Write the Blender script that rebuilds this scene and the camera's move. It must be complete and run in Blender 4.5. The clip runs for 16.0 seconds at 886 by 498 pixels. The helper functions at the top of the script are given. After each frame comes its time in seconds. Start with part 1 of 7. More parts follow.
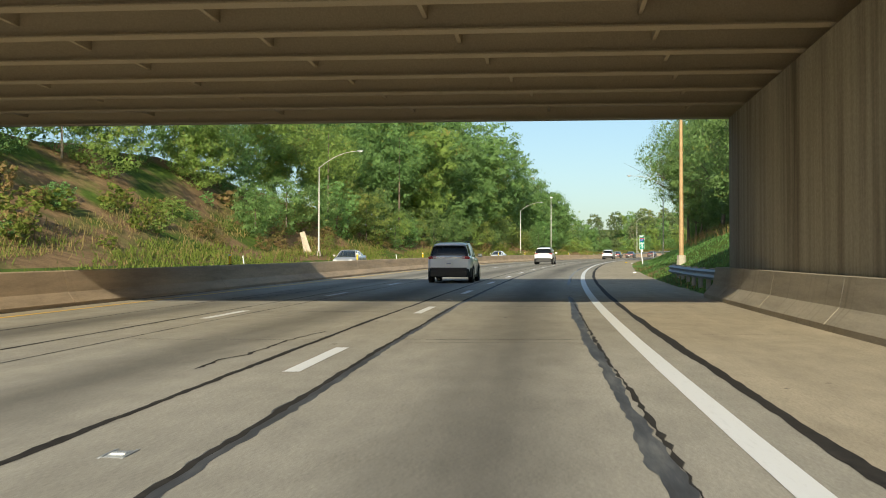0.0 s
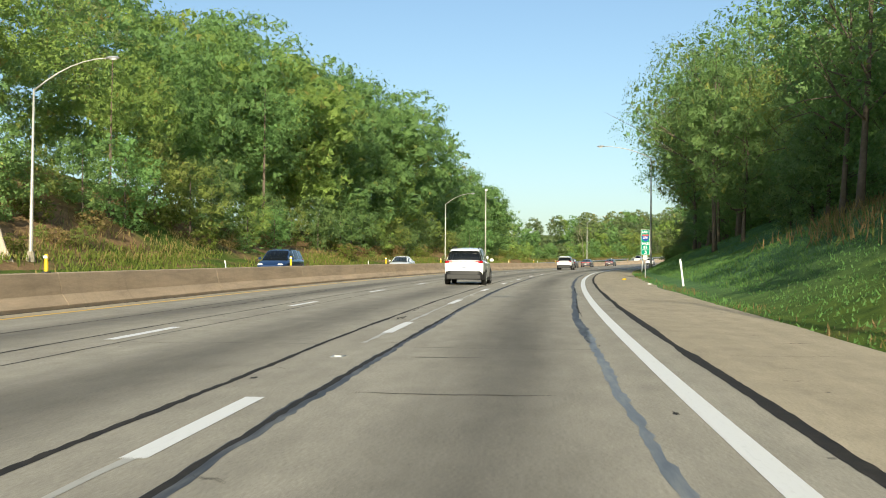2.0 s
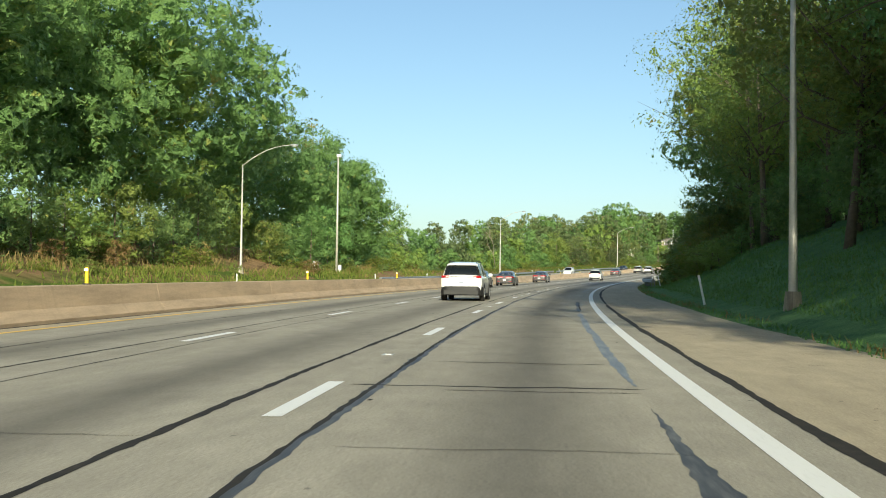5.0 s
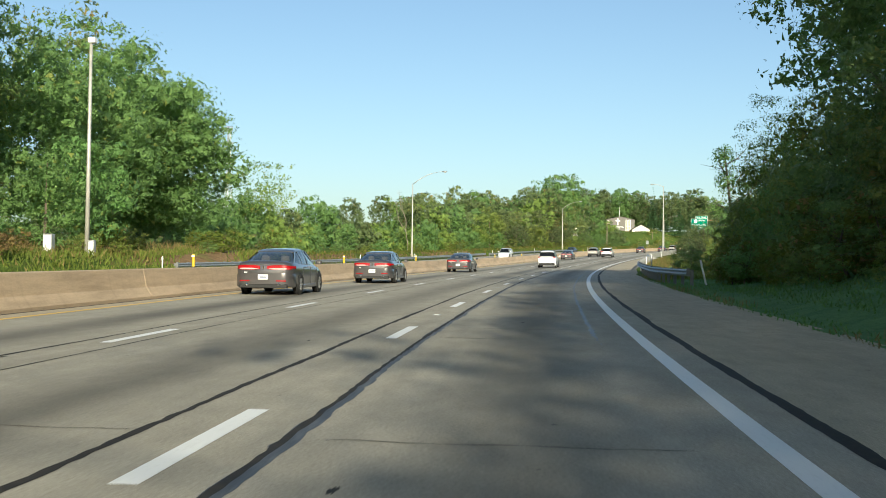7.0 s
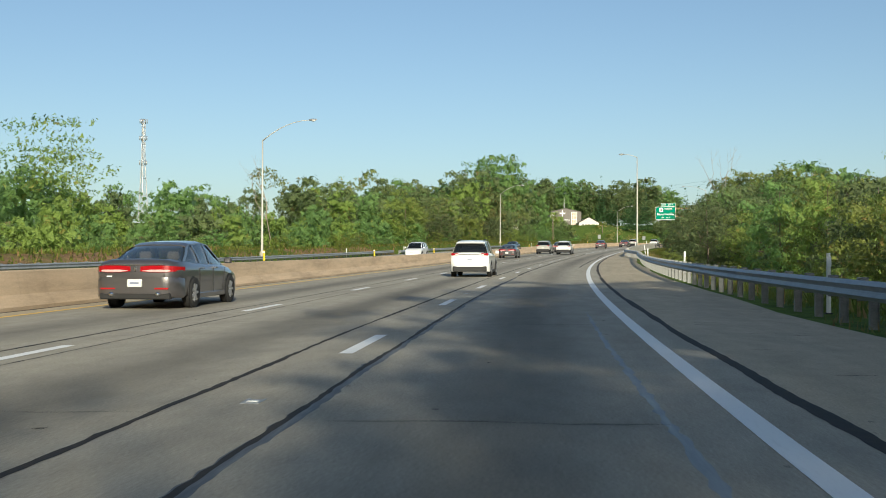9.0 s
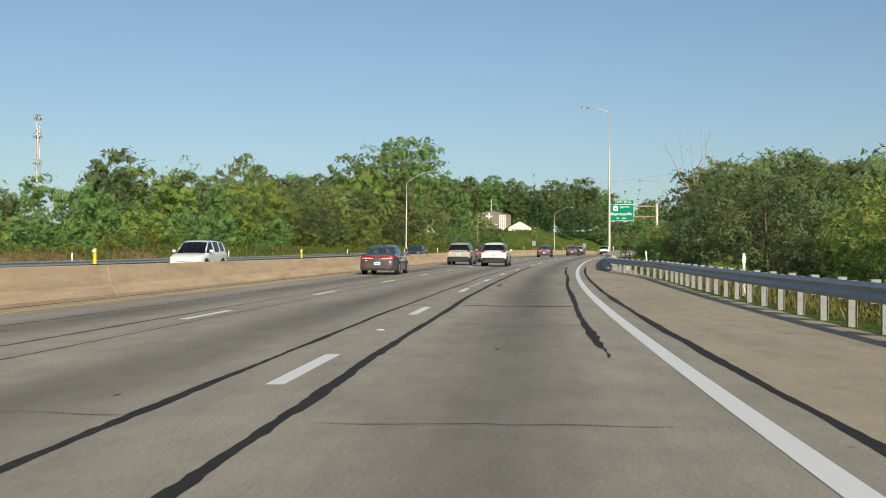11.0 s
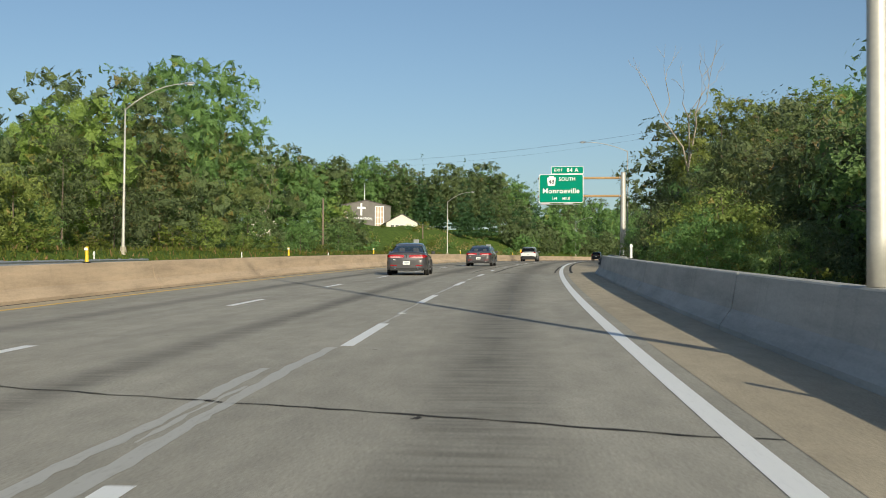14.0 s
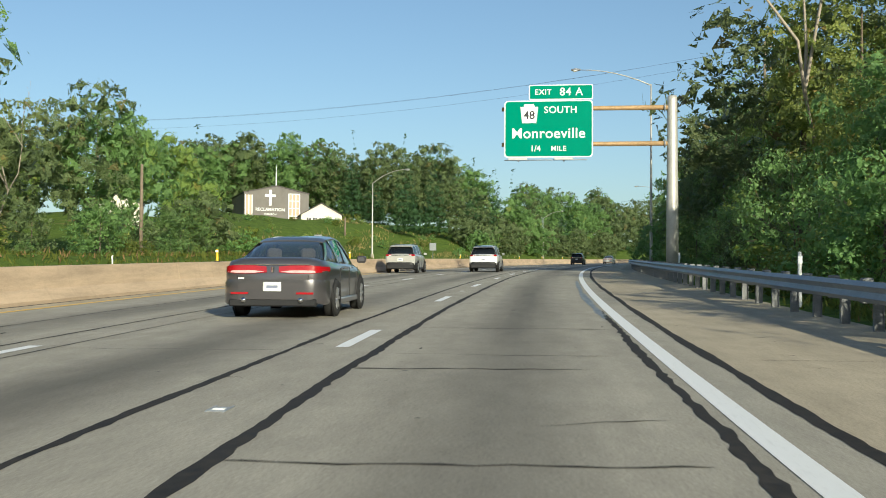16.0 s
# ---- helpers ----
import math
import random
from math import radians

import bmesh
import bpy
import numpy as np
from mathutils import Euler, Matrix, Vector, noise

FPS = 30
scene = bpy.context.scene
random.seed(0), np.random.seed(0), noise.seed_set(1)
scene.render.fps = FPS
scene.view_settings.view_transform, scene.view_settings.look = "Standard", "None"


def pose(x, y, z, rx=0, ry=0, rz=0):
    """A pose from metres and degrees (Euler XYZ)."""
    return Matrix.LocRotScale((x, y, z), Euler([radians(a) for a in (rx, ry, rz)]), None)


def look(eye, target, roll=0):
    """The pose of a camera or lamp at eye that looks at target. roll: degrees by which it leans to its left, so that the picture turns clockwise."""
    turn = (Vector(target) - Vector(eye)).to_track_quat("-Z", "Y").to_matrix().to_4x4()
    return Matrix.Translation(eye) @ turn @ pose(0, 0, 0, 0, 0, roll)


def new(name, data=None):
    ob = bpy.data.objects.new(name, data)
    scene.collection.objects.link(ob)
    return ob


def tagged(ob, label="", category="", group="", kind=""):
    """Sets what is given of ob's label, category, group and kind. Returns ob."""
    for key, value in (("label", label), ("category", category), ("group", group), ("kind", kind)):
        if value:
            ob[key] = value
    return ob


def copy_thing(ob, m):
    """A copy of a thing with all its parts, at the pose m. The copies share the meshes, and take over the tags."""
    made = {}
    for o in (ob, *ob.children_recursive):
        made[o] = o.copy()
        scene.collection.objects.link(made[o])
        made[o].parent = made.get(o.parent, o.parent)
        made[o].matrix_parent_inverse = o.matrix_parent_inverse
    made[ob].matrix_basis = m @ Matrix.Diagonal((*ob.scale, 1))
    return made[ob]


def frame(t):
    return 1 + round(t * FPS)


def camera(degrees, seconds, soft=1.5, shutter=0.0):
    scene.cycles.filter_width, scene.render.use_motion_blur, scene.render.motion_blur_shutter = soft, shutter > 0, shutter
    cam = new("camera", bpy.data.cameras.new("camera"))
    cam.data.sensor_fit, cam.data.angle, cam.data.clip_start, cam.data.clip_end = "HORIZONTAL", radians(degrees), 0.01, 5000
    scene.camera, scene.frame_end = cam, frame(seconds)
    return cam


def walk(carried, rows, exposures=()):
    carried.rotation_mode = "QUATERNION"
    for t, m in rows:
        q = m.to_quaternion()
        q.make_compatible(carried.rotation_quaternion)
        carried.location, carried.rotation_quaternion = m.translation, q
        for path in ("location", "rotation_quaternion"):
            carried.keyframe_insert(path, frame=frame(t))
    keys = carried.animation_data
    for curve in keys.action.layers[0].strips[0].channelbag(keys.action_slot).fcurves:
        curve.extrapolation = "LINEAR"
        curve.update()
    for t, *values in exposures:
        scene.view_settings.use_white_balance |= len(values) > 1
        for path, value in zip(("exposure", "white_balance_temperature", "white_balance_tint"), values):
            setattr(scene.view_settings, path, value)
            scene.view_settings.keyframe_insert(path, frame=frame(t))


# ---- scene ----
EXPO = [(0.0, 0.9, 6600, 6), (0.6, 1.18, 5500, 5), (1.0, 1.16, 5000, 8), (1.6, 1.08, 6300, 5), (2.2, 1.03, 6700, 5), (5.0, 1.05, 6600, 1.0), (8.0, 0.86, 6550, 4.5), (9.2, 0.66, 6550, 5.5), (11.5, 0.5, 6700, 9), (13.0, 0.45, 6600, 8), (14.0, 0.45, 6500, 7), (15.4, 0.6, 6400, 3.5), (16.0, 0.74, 6350, 3)]
SKY_STRENGTH, SUN_STRENGTH = 0.078, 3.35
SEDAN_S = 514.0
cam = camera(42.3, 16.0, soft=0.95, shutter=0.06)
PATH = [
    (0.0, (-0.049, 0.164, 1.275), (-0.049, 10.162, 1.504), 0.07),
    (0.5, (1.180, 15.228, 1.513), (1.369, 25.223, 1.791), 0.16),
    (1.0, (2.625, 30.245, 1.753), (2.904, 40.238, 2.000), 0.59),
    (1.5, (4.139, 45.350, 2.097), (4.542, 55.338, 2.348), 0.64),
    (2.0, (5.975, 61.254, 2.473), (6.535, 71.233, 2.760), 0.52),
    (2.5, (8.002, 76.338, 2.784), (8.667, 86.312, 3.070), 0.58),
    (3.0, (10.290, 91.664, 3.101), (11.094, 101.628, 3.377), 0.04),
    (3.5, (12.817, 107.111, 3.436), (13.757, 117.061, 3.772), -0.03),
    (4.0, (15.457, 122.282, 3.759), (16.549, 132.216, 4.095), 0.16),
    (4.5, (18.361, 137.558, 4.077), (19.591, 147.476, 4.420), -0.05),
    (5.0, (21.170, 152.012, 4.345), (22.539, 161.910, 4.743), 0.73),
    (7.5, (40.123, 227.099, 5.819), (42.204, 236.878, 6.057), 0.51),
    (8.0, (44.491, 241.739, 6.069), (46.719, 251.484, 6.325), 0.45),
    (8.5, (49.020, 256.301, 6.376), (51.383, 266.014, 6.633), 0.48),
    (9.0, (53.860, 271.124, 6.711), (56.330, 280.810, 6.966), 0.13),
    (11.5, (81.061, 344.068, 8.639), (84.295, 353.525, 8.973), 0.48),
    (12.0, (87.211, 358.586, 9.144), (90.564, 368.002, 9.456), 0.39),
    (12.5, (93.292, 372.624, 9.638), (96.742, 382.003, 10.020), 0.27),
    (13.0, (99.714, 386.698, 10.141), (103.245, 396.047, 10.517), 0.51),
    (13.5, (106.491, 400.923, 10.767), (110.183, 410.205, 11.215), 0.42),
    (14.0, (112.852, 414.250, 11.390), (116.781, 423.439, 11.752), 0.35),
    (14.5, (119.586, 427.885, 11.936), (123.614, 437.030, 12.313), 0.32),
    (15.0, (126.451, 441.319, 12.490), (130.584, 450.416, 12.899), 0.31),
    (15.5, (133.567, 454.735, 12.995), (137.776, 463.798, 13.376), 0.51),
    (16.0, (140.884, 467.903, 13.601), (145.145, 476.943, 13.966), 0.35),
]
walk(cam, [(t, look(eye, target, roll)) for t, eye, target, roll in PATH], exposures=EXPO)

# ---- light: low late-summer sun behind the camera, clear sky ----
SUN_ELEV, SUN_HEAD = 18.5, 4.8      # elevation; heading in which the light travels, degrees right of +y
world = bpy.data.worlds.new("clear_sky")
scene.world = world
world.use_nodes = True
wn = world.node_tree
sky = wn.nodes.new("ShaderNodeTexSky")
sky.sky_type = "NISHITA"
sky.sun_disc = False
sky.sun_elevation = radians(SUN_ELEV)
sky.sun_rotation = radians(180 + SUN_HEAD)
sky.altitude, sky.air_density, sky.dust_density, sky.ozone_density = 300, 1.0, 1.6, 2.4
wn.nodes["Background"].inputs[1].default_value = SKY_STRENGTH
wn.links.new(sky.outputs[0], wn.nodes["Background"].inputs[0])
sun = new("sun", bpy.data.lights.new("sun", "SUN"))
sun.data.energy, sun.data.angle, sun.data.color = SUN_STRENGTH, radians(0.55), (1.0, 0.92, 0.74)
ce, se = math.cos(radians(SUN_ELEV)), math.sin(radians(SUN_ELEV))
sun.matrix_world = look((0, 0, 100), (ce * math.sin(radians(SUN_HEAD)) * 100, ce * math.cos(radians(SUN_HEAD)) * 100, 100 - se * 100))


# ---- the road's line: s metres along, u metres to the right of the white edge line, h above the pavement ----
HEAD = [0.96, 3.03, 5.1, 7.17, 9.26, 11.35, 13.45, 15.54, 17.62, 19.68, 21.7, 23.68, 25.61, 27.47, 29.48, 31.55, 33.62,
        35.69, 37.76, 39.83, 41.9, 43.97, 46.04, 48.11, 50.18, 52.25, 54.32]
GRADE = [0.0174, 0.0174, 0.0174, 0.0211, 0.0213, 0.0199, 0.0186, 0.0185, 0.02, 0.0233, 0.028, 0.0331, 0.0373, 0.0386,
         0.0356, 0.0322, 0.0288, 0.028, 0.028, 0.028, 0.028, 0.028, 0.028, 0.028, 0.028, 0.028, 0.028]
NODES = np.arange(-60, 1000, 40.0)
AS = np.arange(-260.0, 1400.0, 2.0)
AH = np.radians(np.interp(AS, NODES, HEAD) + np.minimum(AS + 60, 0) * 0.0517 + np.maximum(AS - 980, 0) * 0.0517)
AG = np.interp(AS, NODES, GRADE)


def run(values, at, start):
    total = np.concatenate([[0], np.cumsum((values[1:] + values[:-1]) * 1.0)])
    return total - np.interp(at, AS, total) + start


AX, AY, AZ = run(np.sin(AH), 240, 44.184), run(np.cos(AH), 240, 235.296), run(AG, 240, 4.773)


def at(s, u, h=0.0):
    """World place of road coordinates; takes numbers or arrays."""
    a = np.interp(s, AS, AH)
    return np.stack([np.interp(s, AS, AX) + np.cos(a) * u, np.interp(s, AS, AY) - np.sin(a) * u, np.interp(s, AS, AZ) + h + 0 * a], -1)


def smooth(x, a, b):
    k = np.clip((x - a) / (b - a), 0, 1)
    return k * k * (3 - 2 * k)


def rise(s, u):
    """Height of the ground over the pavement's level at (s, u)."""
    s, u = np.asarray(s, float), np.asarray(u, float)
    wob = 0.25 * np.sin(s * 0.11 + u * 0.23) + 0.2 * np.sin(s * 0.043 - u * 0.31 + 1.3) + 0.12 * np.sin(s * 0.37 + u * 0.5)
    # right: a cutting up to the stream, then an embankment, then level woods
    hill = smooth(s, 26, 40) * (1 - smooth(s, 238, 285))
    foot = 4.4 - 0.9 * smooth(s, 36, 48) * (1 - smooth(s, 75, 100))
    v = np.maximum(u - foot, 0)
    cut = np.minimum(0.42 * v, 8 + 0.12 * np.minimum(v, 30))
    bank = -smooth(s, 280, 330) * (1 - smooth(s, 500, 560)) * np.minimum(0.5 * np.maximum(u - 5.0, 0), 3.0)
    right = hill * cut + bank + 0.06 * np.clip(u - 45, 0, 80) * smooth(s, 300, 500) + wob * np.clip(v * 0.25, 0, 1)
    right = right - 0.06 * smooth(u, 3.25, 3.6) * (1 - hill)
    # left: verge, then the wooded hillside that sinks away
    w = np.maximum(-29.0 - u, 0)
    side = 0.42 * np.minimum(w, 2.5)
    steep = 1 - 0.62 * smooth(s, 130, 215) - 0.3 * smooth(s, 270, 320)
    up = np.minimum(0.62 * steep * np.maximum(w - 4, 0), 9 * steep + 0.1 * np.minimum(w, 50) * steep)
    dip = -smooth(s, 300, 345) * (1 - smooth(s, 560, 640)) * np.minimum(0.15 * np.maximum(w - 4, 0), 2.0)
    mound = smooth(s, 590, 690) * np.minimum(0.27 * np.maximum(-31 - u, 0), 6.6)
    left = side + up + dip + mound + 0.045 * np.clip(-90 - u, 0, 80) * smooth(s, 200, 700) + wob * np.clip((w - 2) * 0.2, 0, 1.6)
    far = np.minimum(np.maximum(np.abs(u + 10) - 250, 0) * 0.02, 4)
    return np.where(u > -10, np.where(u > 3.25, right, -0.05), np.where(u < -27.4, left, -0.05)) + far


def spot(s, u, turn=0.0, scale=1.0, sink=0.0):
    """Pose on the ground at (s, u), turned from the road's heading."""
    p = at(s, u, float(rise(s, u)) - sink)
    a = float(np.interp(s, AS, AH))
    return Matrix.Translation(p) @ pose(0, 0, 0, 0, 0, math.degrees(-a) + turn) @ Matrix.Diagonal((scale, scale, scale, 1))


def onroad(s, u, h=0.0, turn=0.0):
    a = float(np.interp(s, AS, AH))
    g = float(np.interp(s, NODES, GRADE))
    return Matrix.Translation(at(s, u, h)) @ pose(0, 0, 0, math.degrees(math.atan(g)) * (-1 if abs(turn) > 90 else 1), 0, math.degrees(-a) + turn)


# ---- small builders ----
def mesh(name, verts, faces, mat=None, uvs=None, smooth_shade=False):
    me = bpy.data.meshes.new(name)
    me.from_pydata([tuple(v) for v in verts], [], [tuple(f) for f in faces])
    if mat:
        me.materials.append(mat)
    if uvs is not None:
        layer = me.uv_layers.new(name="UVMap")
        loops = np.empty(len(me.loops), np.int32)
        me.loops.foreach_get("vertex_index", loops)
        layer.data.foreach_set("uv", np.asarray(uvs, np.float32)[loops].ravel())
    if smooth_shade:
        me.polygons.foreach_set("use_smooth", [True] * len(me.polygons))
    me.update()
    return me


def part(name, data, parent=None, label="", m=None):
    """Links a mesh as one object, under its thing if there is one. A bmesh is given as (bmesh, material)."""
    if isinstance(data, tuple):
        bm, mat = data
        me = bpy.data.meshes.new(name)
        bm.to_mesh(me)
        bm.free()
        me.materials.append(mat)
        data = me
    ob = new(name, data)
    if parent is not None:
        ob.parent = parent
    if m is not None:
        ob.matrix_basis = m
    return tagged(ob, label)


def thing(name, label, category, group="", m=None, kind=""):
    ob = new(name)
    ob.empty_display_size = 0.2
    if m is not None:
        ob.matrix_basis = m
    return tagged(ob, label, category, group, kind)


def box(bm, x0, y0, z0, x1, y1, z1, bevel=0.0, m=None):
    made = bmesh.ops.create_cube(bm, size=1.0)["verts"]
    bmesh.ops.scale(bm, vec=(x1 - x0, y1 - y0, z1 - z0), verts=made)
    bmesh.ops.translate(bm, vec=((x0 + x1) / 2, (y0 + y1) / 2, (z0 + z1) / 2), verts=made)
    if m is not None:
        bmesh.ops.transform(bm, matrix=m, verts=made)
    if bevel:
        edges = {e for v in made for e in v.link_edges}
        bmesh.ops.bevel(bm, geom=list(edges), offset=bevel, segments=1, affect="EDGES")
    return made


def boxes(mat, *sizes, bevel=0.0):
    bm = bmesh.new()
    for some in sizes:
        box(bm, *some, bevel=bevel)
    return bm, mat


def tube(points, radii, sides=8, caps=True):
    """Vertices and faces of a tapered tube along points."""
    pts = [Vector(p) for p in points]
    verts, faces = [], []
    for i, p in enumerate(pts):
        d = (pts[min(i + 1, len(pts) - 1)] - pts[max(i - 1, 0)]).normalized()
        q = d.to_track_quat("Z", "Y")
        for k in range(sides):
            a = 2 * math.pi * k / sides
            verts.append(p + q @ Vector((math.cos(a) * radii[i], math.sin(a) * radii[i], 0)))
    for i in range(len(pts) - 1):
        for k in range(sides):
            a, b = i * sides + k, i * sides + (k + 1) % sides
            faces.append((a, b, b + sides, a + sides))
    if caps:
        faces.append(tuple(range(sides))[::-1])
        faces.append(tuple((len(pts) - 1) * sides + k for k in range(sides)))
    return verts, faces


def join(*pieces):
    verts, faces = [], []
    for v, f in pieces:
        n = len(verts)
        verts += list(v)
        faces += [tuple(i + n for i in one) for one in f]
    return verts, faces


def tubes(name, mat, *pieces, smooth_shade=True):
    v, f = join(*pieces)
    return mesh(name, v, f, mat, smooth_shade=smooth_shade)


def sweep(name, s0, s1, profile, step, mat, closed=True, wave=None):
    """A profile of (u, h) points swept along the road from s0 to s1; uv in metres."""
    n = max(2, int(round((s1 - s0) / step)) + 1)
    ss = np.linspace(s0, s1, n)
    k = len(profile)
    verts, uvs = [], []
    girth = np.concatenate([[0], np.cumsum([math.dist(profile[i], profile[i + 1]) for i in range(k - 1)])])
    for s in ss:
        du = wave(s) if wave else 0.0
        for (u, h), g in zip(profile, girth):
            verts.append(at(s, u + du, h))
            uvs.append((s, g))
    faces = []
    for i in range(n - 1):
        for j in range(k if closed else k - 1):
            a, b = i * k + j, i * k + (j + 1) % k
            faces.append((a, a + k, b + k, b))
    if closed:
        faces.append(tuple(range(k)))
        faces.append(tuple((n - 1) * k + j for j in range(k))[::-1])
    return mesh(name, verts, faces, mat, uvs)


def sheet(name, s0, s1, u0, u1, h, step, mat, cols=1, edge0=None, edge1=None):
    """A flat strip of pavement; edge0 and edge1 may bend its sides. uv in metres (s, u)."""
    n = max(2, int(round((s1 - s0) / step)) + 1)
    verts, uvs, faces = [], [], []
    for s in np.linspace(s0, s1, n):
        a = u0 + (edge0(s) if edge0 else 0)
        b = u1 + (edge1(s) if edge1 else 0)
        for u in np.linspace(a, b, cols + 1):
            verts.append(at(s, u, h))
            uvs.append((s, u))
    k = cols + 1
    for i in range(n - 1):
        for j in range(cols):
            a = i * k + j
            faces.append((a, a + 1, a + k + 1, a + k))
    return mesh(name, verts, faces, mat, uvs)


def lettering(text, size, mat, name="lettering", spacing=1.0, depth=0.004):
    """The words as a mesh in the xz plane, facing -y, middle at the origin."""
    cu = bpy.data.curves.new(name, "FONT")
    cu.body, cu.size, cu.align_x, cu.align_y, cu.extrude, cu.space_character = text, size, "CENTER", "CENTER", depth, spacing
    cu.offset = size * 0.012
    ob = new(name, cu)
    bpy.context.view_layer.update()
    me = bpy.data.meshes.new_from_object(ob.evaluated_get(bpy.context.evaluated_depsgraph_get()))
    bpy.data.objects.remove(ob)
    me.transform(Matrix.Rotation(radians(90), 4, "X"))
    me.materials.clear()
    me.materials.append(mat)
    return me


# ---- materials ----
def material(name, build):
    mat = bpy.data.materials.new(name)
    mat.use_nodes = True
    nt = mat.node_tree
    build(nt, nt.nodes["Principled BSDF"])
    return mat


def ramp(nt, fac, stops):
    n = nt.nodes.new("ShaderNodeValToRGB")
    while len(n.color_ramp.elements) < len(stops):
        n.color_ramp.elements.new(0.5)
    for e, (p, c) in zip(n.color_ramp.elements, stops):
        e.position, e.color = p, (*c, 1) if len(c) == 3 else c
    nt.links.new(fac, n.inputs[0])
    return n.outputs[0]


def noise_fac(nt, vec, scale, detail=4.0, rough=0.6):
    n = nt.nodes.new("ShaderNodeTexNoise")
    n.inputs["Scale"].default_value, n.inputs["Detail"].default_value, n.inputs["Roughness"].default_value = scale, detail, rough
    nt.links.new(vec, n.inputs["Vector"])
    return n.outputs["Fac"]


def mix(nt, fac, a, b, how="MIX"):
    n = nt.nodes.new("ShaderNodeMix")
    n.data_type, n.blend_type = "RGBA", how
    for socket, value in ((n.inputs[0], fac), (n.inputs[6], a), (n.inputs[7], b)):
        if isinstance(value, bpy.types.NodeSocket):
            nt.links.new(value, socket)
        elif isinstance(value, (int, float)):
            socket.default_value = value
        else:
            socket.default_value = (*value, 1)
    return n.outputs[2]


def calc(nt, how, a, b=0.0, c=0.0):
    n = nt.nodes.new("ShaderNodeMath")
    n.operation = how
    for socket, value in zip(n.inputs, (a, b, c)):
        if isinstance(value, bpy.types.NodeSocket):
            nt.links.new(value, socket)
        else:
            socket.default_value = value
    return n.outputs[0]


def coords(nt, which="Object"):
    return nt.nodes.new("ShaderNodeTexCoord").outputs[which]


def world_place(nt):
    return nt.nodes.new("ShaderNodeNewGeometry").outputs["Position"]


def bump(nt, bsdf, height, strength=0.3, distance=0.02):
    n = nt.nodes.new("ShaderNodeBump")
    n.inputs["Strength"].default_value, n.inputs["Distance"].default_value = strength, distance
    nt.links.new(height, n.inputs["Height"])
    nt.links.new(n.outputs[0], bsdf.inputs["Normal"])


def stretched(nt, vec, x, y, z):
    n = nt.nodes.new("ShaderNodeMapping")
    n.inputs["Scale"].default_value = (x, y, z)
    nt.links.new(vec, n.inputs["Vector"])
    return n.outputs[0]


def plain(name, color, rough=0.6, metal=0.0, vary=0.12, scale=6.0, coat=0.0, spec=0.5):
    """A paint, plastic or metal with slight grime at two scales."""
    def build(nt, b):
        p = coords(nt)
        g = mix(nt, 0.5, noise_fac(nt, p, scale), noise_fac(nt, p, scale * 7))
        dark = tuple(c * (1 - vary) for c in color)
        light = tuple(min(1, c * (1 + vary)) for c in color)
        nt.links.new(ramp(nt, g, [(0.3, dark), (0.7, light)]), b.inputs["Base Color"])
        b.inputs["Roughness"].default_value, b.inputs["Metallic"].default_value = rough, metal
        b.inputs["Coat Weight"].default_value = coat
        b.inputs["Specular IOR Level"].default_value = spec
        b.inputs["Coat Roughness"].default_value = 0.04
    return material(name, build)


